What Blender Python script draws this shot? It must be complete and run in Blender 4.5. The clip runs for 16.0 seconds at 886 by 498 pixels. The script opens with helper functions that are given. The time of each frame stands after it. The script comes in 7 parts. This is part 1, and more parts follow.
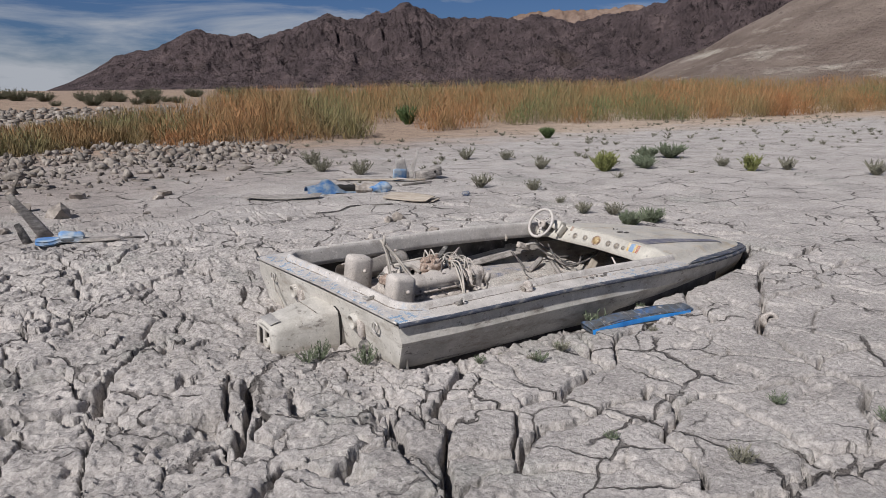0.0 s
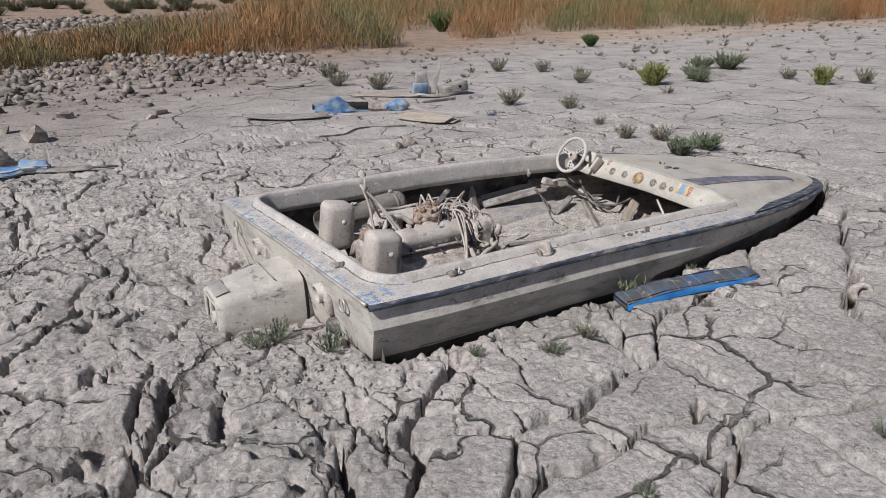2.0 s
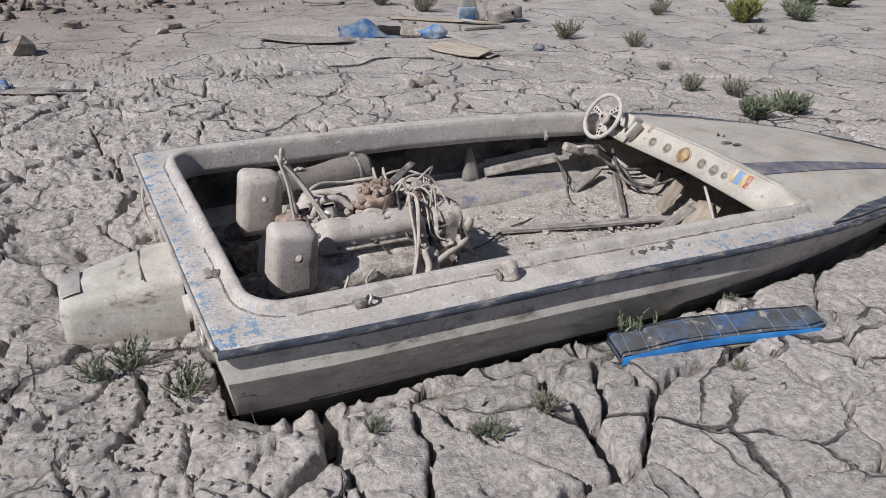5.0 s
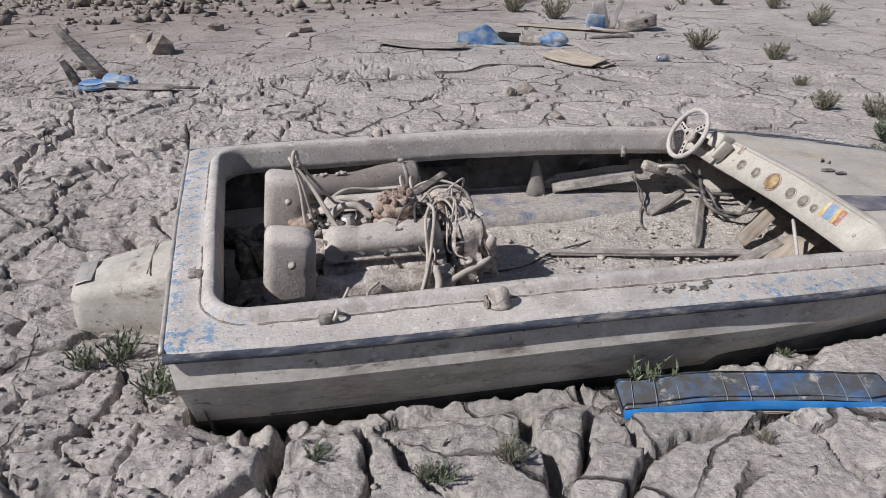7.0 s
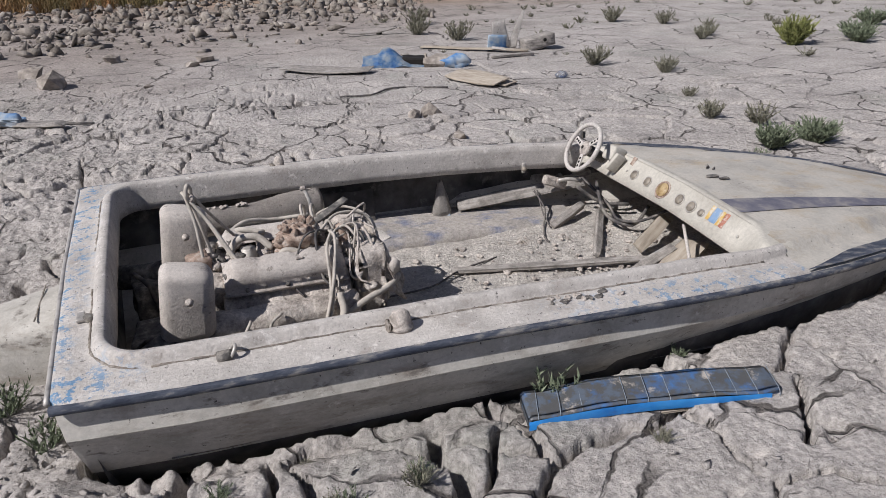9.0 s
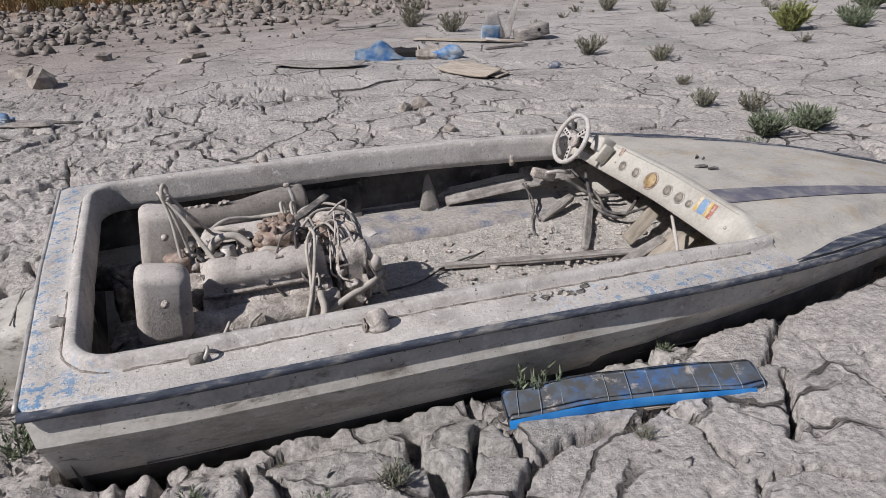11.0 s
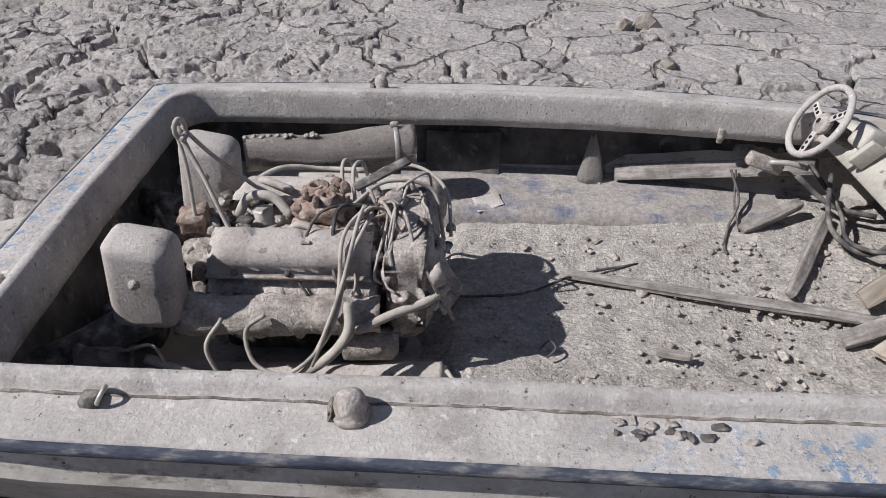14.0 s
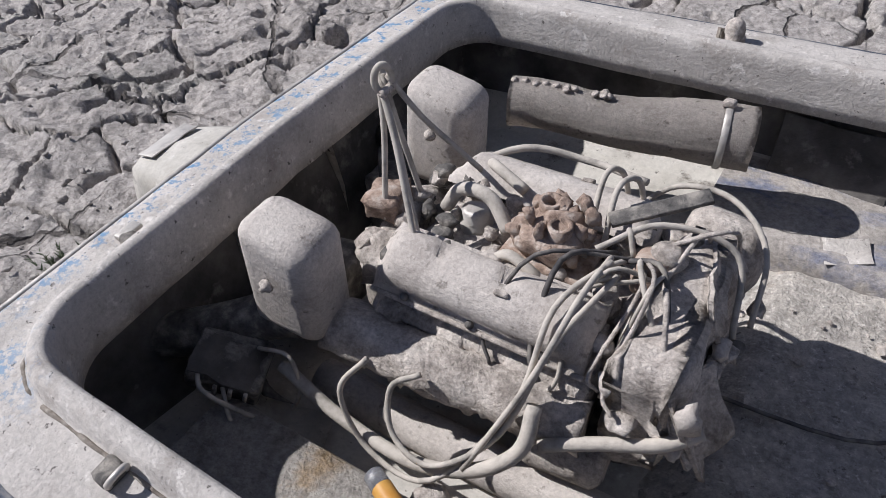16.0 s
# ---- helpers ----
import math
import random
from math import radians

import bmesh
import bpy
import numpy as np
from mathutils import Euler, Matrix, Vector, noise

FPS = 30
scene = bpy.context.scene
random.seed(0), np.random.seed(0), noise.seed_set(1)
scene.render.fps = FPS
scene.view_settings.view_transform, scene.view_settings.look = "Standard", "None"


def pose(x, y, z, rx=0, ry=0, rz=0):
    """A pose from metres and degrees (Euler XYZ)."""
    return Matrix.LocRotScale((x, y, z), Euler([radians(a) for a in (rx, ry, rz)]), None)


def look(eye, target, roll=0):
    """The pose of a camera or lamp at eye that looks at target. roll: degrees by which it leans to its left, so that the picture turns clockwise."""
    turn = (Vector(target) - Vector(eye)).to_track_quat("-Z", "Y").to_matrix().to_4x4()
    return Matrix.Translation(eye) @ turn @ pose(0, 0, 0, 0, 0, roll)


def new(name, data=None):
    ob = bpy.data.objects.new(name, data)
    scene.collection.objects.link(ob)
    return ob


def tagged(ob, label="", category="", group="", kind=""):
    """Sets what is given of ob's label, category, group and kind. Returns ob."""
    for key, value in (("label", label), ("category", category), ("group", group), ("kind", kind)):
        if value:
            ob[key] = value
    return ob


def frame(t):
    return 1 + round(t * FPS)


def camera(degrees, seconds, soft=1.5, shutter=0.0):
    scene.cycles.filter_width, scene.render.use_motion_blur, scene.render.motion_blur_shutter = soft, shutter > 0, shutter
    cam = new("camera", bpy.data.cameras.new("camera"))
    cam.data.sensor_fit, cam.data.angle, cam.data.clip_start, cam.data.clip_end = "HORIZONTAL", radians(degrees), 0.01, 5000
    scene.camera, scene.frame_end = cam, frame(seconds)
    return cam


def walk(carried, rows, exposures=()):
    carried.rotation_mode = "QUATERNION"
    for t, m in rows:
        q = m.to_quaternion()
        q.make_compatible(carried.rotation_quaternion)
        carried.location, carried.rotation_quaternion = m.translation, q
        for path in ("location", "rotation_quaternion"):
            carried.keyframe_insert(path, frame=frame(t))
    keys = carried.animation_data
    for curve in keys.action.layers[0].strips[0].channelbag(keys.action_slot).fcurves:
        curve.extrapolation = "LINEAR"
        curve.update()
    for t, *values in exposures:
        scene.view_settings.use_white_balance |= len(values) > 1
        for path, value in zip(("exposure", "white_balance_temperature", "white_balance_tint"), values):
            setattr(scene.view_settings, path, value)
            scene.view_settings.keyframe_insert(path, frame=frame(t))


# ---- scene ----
cam = camera(63.6, 16.0, 0.6)
PATH = [
    (0, (0.479, 0.151, 1.578), (1.445, 1.845, 1.137), -0.6),
    (0.5, (0.652, 0.247, 1.573), (1.592, 1.936, 1.063), -0.8),
    (1, (0.833, 0.498, 1.522), (1.776, 2.156, 0.92), 0.1),
    (1.5, (0.985, 0.78, 1.563), (1.886, 2.437, 0.898), -0.0),
    (2, (1.254, 1.003, 1.533), (2.086, 2.691, 0.857), -1.1),
    (2.5, (1.464, 1.164, 1.515), (2.28, 2.843, 0.795), -0.6),
    (3, (1.617, 1.385, 1.503), (2.434, 3.059, 0.774), 0.6),
    (3.2, (1.675, 1.448, 1.508), (2.482, 3.122, 0.767), 0.5),
    (5.3, (2.371, 1.895, 1.46), (2.943, 3.595, 0.575), 0.8),
    (5.5, (2.43, 1.943, 1.454), (2.972, 3.649, 0.563), 0.7),
    (6, (2.611, 1.966, 1.445), (3.031, 3.716, 0.573), 0.6),
    (6.5, (2.822, 1.919, 1.417), (3.137, 3.7, 0.563), 0.8),
    (7, (2.884, 1.896, 1.412), (3.093, 3.693, 0.561), -0.3),
    (7.5, (2.891, 1.886, 1.414), (3.082, 3.688, 0.569), -0.8),
    (8, (2.91, 1.887, 1.424), (3.175, 3.69, 0.598), -0.7),
    (8.5, (2.943, 1.882, 1.425), (3.297, 3.677, 0.618), -0.9),
    (9, (2.972, 1.873, 1.426), (3.393, 3.656, 0.624), -1.2),
    (11.3, (3.087, 1.908, 1.419), (3.5, 3.68, 0.59), -2.4),
    (11.5, (3.1, 1.954, 1.415), (3.542, 3.715, 0.575), -2.6),
    (12, (3.158, 2.146, 1.405), (3.672, 3.873, 0.538), -1.6),
    (12.5, (3.3, 2.3, 1.407), (3.756, 4.045, 0.542), -1.2),
    (13, (3.515, 2.397, 1.382), (3.736, 4.182, 0.507), -0.7),
    (13.5, (3.637, 2.59, 1.355), (3.601, 4.342, 0.391), -0.3),
    (14, (3.669, 2.896, 1.335), (3.421, 4.568, 0.264), -0.4),
    (14.5, (3.722, 3.139, 1.28), (3.155, 4.691, 0.154), -2.5),
    (15, (3.808, 3.378, 1.255), (3.002, 4.774, 0.072), -3.6),
    (15.5, (3.738, 3.564, 1.219), (2.803, 4.838, -0.007), -3.9),
    (16, (3.571, 3.789, 1.196), (2.576, 4.932, -0.109), -3.9),
]
walk(cam, [(t, look(eye, target, roll)) for t, eye, target, roll in PATH], [(0.0, -0.06, 6290, 11.0), (3.0, -0.10, 6290, 11.5), (6.0, -0.05, 6270, 11.7), (12.5, -0.06, 6230, 11.8), (14.0, 0.0, 6160, 11.8), (15.0, 0.11, 6110, 11.8), (16.0, 0.18, 6090, 12.0)])

# ---- daylight ----
SUN_AZ, SUN_EL = 23.0, 44.0      # shadows run along SUN_AZ degrees from +x
ca, sa, ce, se = math.cos(radians(SUN_AZ)), math.sin(radians(SUN_AZ)), math.cos(radians(SUN_EL)), math.sin(radians(SUN_EL))
to_sun = Vector((-ca * ce, -sa * ce, se))

world = bpy.data.worlds.new("desert_sky")
scene.world = world
world.use_nodes = True
wn, wl = world.node_tree.nodes, world.node_tree.links
wn.clear()
sky = wn.new("ShaderNodeTexSky")
sky.sky_type, sky.sun_disc = "NISHITA", False
sky.sun_elevation = radians(SUN_EL)
sky.sun_rotation = math.atan2(to_sun.x, to_sun.y)
sky.air_density, sky.dust_density, sky.ozone_density = 1.0, 0.1, 3.0
tc = wn.new("ShaderNodeTexCoord")
mp = wn.new("ShaderNodeMapping")
mp.inputs["Scale"].default_value = (1.3, 1.3, 7.0)
mp.inputs["Rotation"].default_value = (0.12, 0.05, 0.3)
cn = wn.new("ShaderNodeTexNoise")
cn.inputs["Scale"].default_value, cn.inputs["Detail"].default_value, cn.inputs["Roughness"].default_value = 2.2, 8.0, 0.58
cn.inputs["Distortion"].default_value = 0.5
cr = wn.new("ShaderNodeValToRGB")
cr.color_ramp.elements[0].position, cr.color_ramp.elements[1].position = 0.46, 0.66
cm = wn.new("ShaderNodeMixRGB")
cm.inputs["Color2"].default_value = (13.0, 13.6, 14.6, 1)
bg = wn.new("ShaderNodeBackground")
bg.inputs["Strength"].default_value = 0.031
wo = wn.new("ShaderNodeOutputWorld")
wl.new(tc.outputs["Generated"], mp.inputs["Vector"])
wl.new(mp.outputs["Vector"], cn.inputs["Vector"])
wl.new(cn.outputs["Fac"], cr.inputs["Fac"])
wl.new(cr.outputs["Color"], cm.inputs["Fac"])
tint = wn.new("ShaderNodeMixRGB")
tint.blend_type = "MULTIPLY"
tint.inputs["Fac"].default_value = 1.0
tint.inputs["Color2"].default_value = (0.62, 0.83, 1.32, 1)
wl.new(sky.outputs["Color"], tint.inputs["Color1"])
wl.new(tint.outputs["Color"], cm.inputs["Color1"])
wl.new(cm.outputs["Color"], bg.inputs["Color"])
wl.new(bg.outputs["Background"], wo.inputs["Surface"])

sun_data = bpy.data.lights.new("sun", "SUN")
sun_data.energy, sun_data.angle, sun_data.color = 5.15, radians(0.55), (1.0, 0.965, 0.93)
sun = new("sun", sun_data)
sun.matrix_world = look(to_sun * 50, (0, 0, 0))


# ---- materials ----
def material(name, stops, scale=6.0, rough=0.85, metal=0.0, bump=0.3, fine=60.0, detail=8.0, patches=(), vary=0.0, stretch=(1, 1, 1), bump_dist=0.01, spec=0.3):
    """stops: colours along a noise. patches: (colour, scale, low, high, stretch) laid over by a second noise."""
    m = bpy.data.materials.new(name)
    m.use_nodes = True
    n, l = m.node_tree.nodes, m.node_tree.links
    b = n["Principled BSDF"]
    b.inputs["Roughness"].default_value, b.inputs["Metallic"].default_value = rough, metal
    b.inputs["Specular IOR Level"].default_value = spec
    t = n.new("ShaderNodeTexCoord")
    mpn = n.new("ShaderNodeMapping")
    mpn.inputs["Scale"].default_value = stretch
    l.new(t.outputs["Object"], mpn.inputs["Vector"])
    a = n.new("ShaderNodeTexNoise")
    a.inputs["Scale"].default_value, a.inputs["Detail"].default_value, a.inputs["Roughness"].default_value = scale, detail, 0.62
    l.new(mpn.outputs["Vector"], a.inputs["Vector"])
    r = n.new("ShaderNodeValToRGB")
    e = r.color_ramp.elements
    while len(e) < len(stops):
        e.new(0.5)
    for i, c in enumerate(stops):
        e[i].position = 0.32 + 0.36 * i / max(1, len(stops) - 1)
        e[i].color = (*c, 1)
    l.new(a.outputs["Fac"], r.inputs["Fac"])
    out = r.outputs["Color"]
    for c, sc, lo, hi, st in patches:
        pm = n.new("ShaderNodeMapping")
        pm.inputs["Scale"].default_value = st
        pm.inputs["Location"].default_value = (sc * 0.37, sc * 0.11, 2.1)
        l.new(t.outputs["Object"], pm.inputs["Vector"])
        p = n.new("ShaderNodeTexNoise")
        p.inputs["Scale"].default_value, p.inputs["Detail"].default_value, p.inputs["Roughness"].default_value = sc, 9.0, 0.68
        l.new(pm.outputs["Vector"], p.inputs["Vector"])
        pr = n.new("ShaderNodeMapRange")
        pr.inputs["From Min"].default_value, pr.inputs["From Max"].default_value = lo, hi
        l.new(p.outputs["Fac"], pr.inputs["Value"])
        mx = n.new("ShaderNodeMixRGB")
        mx.inputs["Color2"].default_value = (*c, 1)
        l.new(pr.outputs["Result"], mx.inputs["Fac"])
        l.new(out, mx.inputs["Color1"])
        out = mx.outputs["Color"]
    if vary:
        oi = n.new("ShaderNodeNewGeometry")
        hs = n.new("ShaderNodeHueSaturation")
        vr = n.new("ShaderNodeMapRange")
        vr.inputs["To Min"].default_value, vr.inputs["To Max"].default_value = 1 - vary, 1 + vary
        l.new(oi.outputs["Random Per Island"], vr.inputs["Value"])
        l.new(vr.outputs["Result"], hs.inputs["Value"])
        l.new(out, hs.inputs["Color"])
        out = hs.outputs["Color"]
    l.new(out, b.inputs["Base Color"])
    if bump:
        f = n.new("ShaderNodeTexNoise")
        f.inputs["Scale"].default_value, f.inputs["Detail"].default_value, f.inputs["Roughness"].default_value = fine, 7.0, 0.65
        l.new(mpn.outputs["Vector"], f.inputs["Vector"])
        bn = n.new("ShaderNodeBump")
        bn.inputs["Strength"].default_value, bn.inputs["Distance"].default_value = bump, bump_dist
        l.new(f.outputs["Fac"], bn.inputs["Height"])
        l.new(bn.outputs["Normal"], b.inputs["Normal"])
    return m


W = (1, 1, 1)
MUD = material("dried_lake_mud", [(0.272, 0.249, 0.230), (0.370, 0.339, 0.313), (0.435, 0.398, 0.368)], 1.3, 0.95, bump=0.9, fine=34, bump_dist=0.021, spec=0.1,
               patches=[((0.43, 0.395, 0.36), 3.5, 0.52, 0.75, W), ((0.275, 0.28, 0.245), 0.9, 0.56, 0.8, W), ((0.15, 0.136, 0.126), 34.0, 0.61, 0.69, W), ((0.50, 0.465, 0.43), 48.0, 0.59, 0.70, W)])
SILT = material("boat_silt", [(0.31, 0.285, 0.255), (0.42, 0.385, 0.345), (0.50, 0.46, 0.41)], 14, 0.95, bump=0.9, fine=70, bump_dist=0.020, spec=0.1,
                patches=[((0.58, 0.54, 0.49), 55, 0.56, 0.63, W), ((0.19, 0.17, 0.15), 44, 0.60, 0.67, W), ((0.36, 0.28, 0.21), 5, 0.62, 0.8, W)])
HULL = material("weathered_cream_gelcoat", [(0.36, 0.335, 0.29), (0.48, 0.45, 0.40), (0.55, 0.52, 0.465)], 4.0, 0.6, bump=0.25, fine=45, bump_dist=0.006,
                patches=[((0.26, 0.222, 0.18), 3.0, 0.50, 0.70, (1, 1, 3)), ((0.075, 0.065, 0.058), 46, 0.625, 0.68, W), ((0.16, 0.14, 0.12), 7, 0.58, 0.68, (1, 1, 2.5)), ((0.58, 0.55, 0.50), 22, 0.60, 0.70, W)])
DECK = material("silt_caked_deck", [(0.35, 0.322, 0.293), (0.46, 0.425, 0.388), (0.53, 0.492, 0.452)], 6.0, 0.8, bump=0.55, fine=55, bump_dist=0.008,
                patches=[((0.32, 0.283, 0.25), 9, 0.55, 0.72, W), ((0.61, 0.572, 0.53), 26, 0.58, 0.66, W), ((0.10, 0.088, 0.08), 48, 0.62, 0.67, W)])
FORE = material("chalky_fore_deck", [(0.33, 0.305, 0.27), (0.44, 0.41, 0.36), (0.50, 0.46, 0.40)], 3.0, 0.72, bump=0.2, fine=50, bump_dist=0.005,
                patches=[((0.40, 0.32, 0.22), 2.6, 0.50, 0.70, (1, 1.8, 1)), ((0.28, 0.27, 0.26), 5, 0.55, 0.75, W), ((0.14, 0.13, 0.12), 40, 0.64, 0.68, W)])
BLUELEDGE = material("silty_blue_ledge", [(0.30, 0.275, 0.25), (0.38, 0.345, 0.31), (0.43, 0.39, 0.35)], 9, 0.9, bump=0.6, fine=60, bump_dist=0.008,
                     patches=[((0.17, 0.185, 0.25), 5, 0.50, 0.66, (1, 2, 1)), ((0.06, 0.11, 0.28), 8.5, 0.65, 0.70, W)])
RAIL = material("worn_navy_rail", [(0.022, 0.028, 0.045), (0.07, 0.078, 0.10), (0.30, 0.28, 0.25)], 16, 0.7, bump=0.5, fine=80, stretch=(0.6, 2, 2))
STRIPE = material("faded_navy_stripe", [(0.09, 0.09, 0.12), (0.15, 0.145, 0.17), (0.28, 0.26, 0.24)], 9, 0.7, bump=0.15)
DASH = material("cream_dash_panel", [(0.38, 0.35, 0.30), (0.47, 0.44, 0.38), (0.53, 0.495, 0.43)], 5, 0.65, bump=0.2, fine=60,
                patches=[((0.40, 0.34, 0.27), 18, 0.63, 0.72, W)])
ENGINE = material("silt_coated_iron", [(0.21, 0.183, 0.16), (0.44, 0.39, 0.345), (0.58, 0.525, 0.47)], 14, 0.92, bump=0.7, fine=50, bump_dist=0.02, spec=0.15,
                  patches=[((0.10, 0.085, 0.075), 30, 0.62, 0.72, W)])
COVER = material("silt_coated_valve_cover", [(0.34, 0.303, 0.27), (0.44, 0.396, 0.355), (0.50, 0.455, 0.41)], 8, 0.85, bump=0.45, fine=85, bump_dist=0.008,
                 patches=[((0.22, 0.195, 0.17), 26, 0.60, 0.68, W)])
RUST = material("flaking_rust", [(0.13, 0.09, 0.07), (0.36, 0.27, 0.215), (0.52, 0.45, 0.39)], 26, 0.95, bump=0.9, fine=90, bump_dist=0.01, spec=0.1)
DARKIRON = material("dark_engine_iron", [(0.05, 0.047, 0.045), (0.13, 0.12, 0.11), (0.33, 0.30, 0.26)], 22, 0.85, bump=0.8, fine=80)
HOSE = material("dusty_rubber_hose", [(0.25, 0.23, 0.20), (0.42, 0.38, 0.33), (0.50, 0.455, 0.395)], 20, 0.9, bump=0.5, fine=120, bump_dist=0.004)
DARKHOSE = material("black_cable", [(0.03, 0.03, 0.032), (0.10, 0.09, 0.085), (0.24, 0.22, 0.19)], 18, 0.8, bump=0.4, fine=110, bump_dist=0.004)
WOOD = material("grey_driftwood", [(0.15, 0.135, 0.12), (0.27, 0.245, 0.22), (0.37, 0.34, 0.31)], 5, 0.9, bump=0.7, fine=18, stretch=(1.2, 9, 9), bump_dist=0.006)
WOODTAN = material("tan_plywood", [(0.25, 0.205, 0.16), (0.38, 0.325, 0.26), (0.46, 0.405, 0.335)], 5, 0.9, bump=0.5, fine=18, stretch=(1.2, 8, 8), bump_dist=0.005)
VINYL = material("dirty_blue_vinyl", [(0.025, 0.14, 0.42), (0.04, 0.20, 0.52), (0.06, 0.25, 0.56)], 6, 0.45, bump=0.3, fine=40, bump_dist=0.004, spec=0.4,
                 patches=[((0.085, 0.085, 0.085), 6.0, 0.30, 0.52, W), ((0.10, 0.12, 0.15), 18, 0.5, 0.6, W), ((0.40, 0.36, 0.32), 9.0, 0.57, 0.64, W)])
VINYLEDGE = material("bright_blue_vinyl_edge", [(0.02, 0.15, 0.45), (0.03, 0.22, 0.58), (0.05, 0.27, 0.62)], 8, 0.4, bump=0.3, fine=40, spec=0.4,
                     patches=[((0.30, 0.28, 0.26), 12, 0.62, 0.72, W)])
SEAM = material("pale_seam", [(0.16, 0.20, 0.25), (0.28, 0.30, 0.32)], 20, 0.8, bump=0.2)
BLUECLOTH = material("faded_blue_fabric", [(0.03, 0.12, 0.38), (0.12, 0.24, 0.44), (0.32, 0.39, 0.46), (0.45, 0.46, 0.47)], 6, 0.75, bump=0.6, fine=30, bump_dist=0.01)
ROCK = material("pale_shore_rock", [(0.15, 0.128, 0.11), (0.24, 0.21, 0.18), (0.34, 0.305, 0.27)], 5, 0.92, bump=0.7, fine=18, vary=0.35, bump_dist=0.03, spec=0.15)
STEEL = material("dusty_steel", [(0.28, 0.26, 0.24), (0.45, 0.42, 0.38), (0.52, 0.49, 0.45)], 18, 0.5, metal=0.35, bump=0.4, fine=90, bump_dist=0.004)
# near black that stands in for shade inside holes and gaps
BLACK = material("cavity_shade", [(0.012, 0.011, 0.010), (0.02, 0.018, 0.016)], 10, 0.95, bump=0)
GAUGE = material("dirty_gauge_glass", [(0.14, 0.12, 0.10), (0.24, 0.21, 0.17), (0.36, 0.31, 0.24)], 30, 0.45, bump=0.2)
AMBER = material("stained_gauge_glass", [(0.22, 0.14, 0.06), (0.40, 0.29, 0.15), (0.46, 0.36, 0.22)], 26, 0.4, bump=0.2)
YELLOW = material("faded_yellow_decal", [(0.50, 0.30, 0.07), (0.55, 0.40, 0.16)], 20, 0.7, bump=0.1, patches=[((0.52, 0.48, 0.41), 16, 0.48, 0.58, W)])
RED = material("faded_red_decal", [(0.30, 0.10, 0.07), (0.40, 0.19, 0.13)], 20, 0.7, bump=0.1, patches=[((0.52, 0.48, 0.41), 16, 0.50, 0.6, W)])
SKYBLUE = material("faded_light_blue_decal", [(0.16, 0.26, 0.40), (0.25, 0.33, 0.44)], 20, 0.7, bump=0.1, patches=[((0.52, 0.48, 0.41), 16, 0.50, 0.6, W)])
LEAF = material("saltbush_leaf", [(0.09, 0.11, 0.065), (0.15, 0.175, 0.11), (0.20, 0.22, 0.15)], 9, 0.8, bump=0, vary=0.35)
LEAFY = material("yellow_green_leaf", [(0.14, 0.16, 0.05), (0.20, 0.21, 0.07), (0.27, 0.27, 0.12)], 9, 0.8, bump=0, vary=0.35)
LEAFG = material("fresh_green_leaf", [(0.05, 0.08, 0.025), (0.08, 0.115, 0.04), (0.11, 0.15, 0.06)], 9, 0.8, bump=0, vary=0.35)
LEAFD = material("dry_grey_twig", [(0.13, 0.125, 0.09), (0.20, 0.19, 0.14), (0.26, 0.245, 0.19)], 9, 0.85, bump=0, vary=0.35)
FARLEAF = material("dull_far_leaf", [(0.075, 0.075, 0.045), (0.11, 0.105, 0.065), (0.15, 0.14, 0.09)], 9, 0.85, bump=0, vary=0.3)
BRUSH = material("dry_tamarisk_brush", [(0.26, 0.12, 0.05), (0.30, 0.155, 0.068), (0.23, 0.155, 0.072), (0.17, 0.15, 0.068), (0.125, 0.14, 0.058)], 0.22, 0.85, bump=0, vary=0.4, detail=3)
MOUNTAIN = material("dark_volcanic_rock", [(0.062, 0.048, 0.049), (0.115, 0.088, 0.088), (0.185, 0.140, 0.135)], 0.03, 0.95, bump=1.0, fine=0.09, bump_dist=22.0, spec=0.05,
                    patches=[((0.10, 0.075, 0.066), 0.008, 0.55, 0.72, (1, 1, 0.3)), ((0.03, 0.024, 0.025), 0.06, 0.52, 0.64, W)])
FARHILL = material("rust_brown_far_ridge", [(0.13, 0.085, 0.065), (0.19, 0.135, 0.105), (0.24, 0.18, 0.145)], 0.02, 0.95, bump=0.9, fine=0.06, bump_dist=6, spec=0.05)
PALEHILL = material("pale_gravel_hill", [(0.17, 0.13, 0.108), (0.24, 0.19, 0.158), (0.31, 0.255, 0.21)], 0.09, 0.95, bump=1.0, fine=1.1, bump_dist=1.2, spec=0.05,
                    patches=[((0.46, 0.41, 0.34), 0.05, 0.56, 0.66, (1, 1, 5)), ((0.10, 0.085, 0.075), 0.8, 0.60, 0.70, W)])
PLASTIC = material("clear_crushed_plastic", [(0.55, 0.57, 0.62), (0.7, 0.72, 0.76)], 12, 0.2, bump=0.3, spec=0.5)
PLASTIC.node_tree.nodes["Principled BSDF"].inputs["Transmission Weight"].default_value = 0.85
CAN = material("sun_bleached_can", [(0.42, 0.38, 0.38), (0.55, 0.51, 0.50), (0.60, 0.57, 0.55)], 18, 0.4, metal=0.5, bump=0.4, patches=[((0.36, 0.20, 0.24), 14, 0.58, 0.66, W)])
LABEL = material("orange_bottle_label", [(0.42, 0.19, 0.035), (0.50, 0.28, 0.07)], 14, 0.5, bump=0.1)
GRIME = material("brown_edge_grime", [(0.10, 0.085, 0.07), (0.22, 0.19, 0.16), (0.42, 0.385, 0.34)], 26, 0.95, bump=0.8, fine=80)
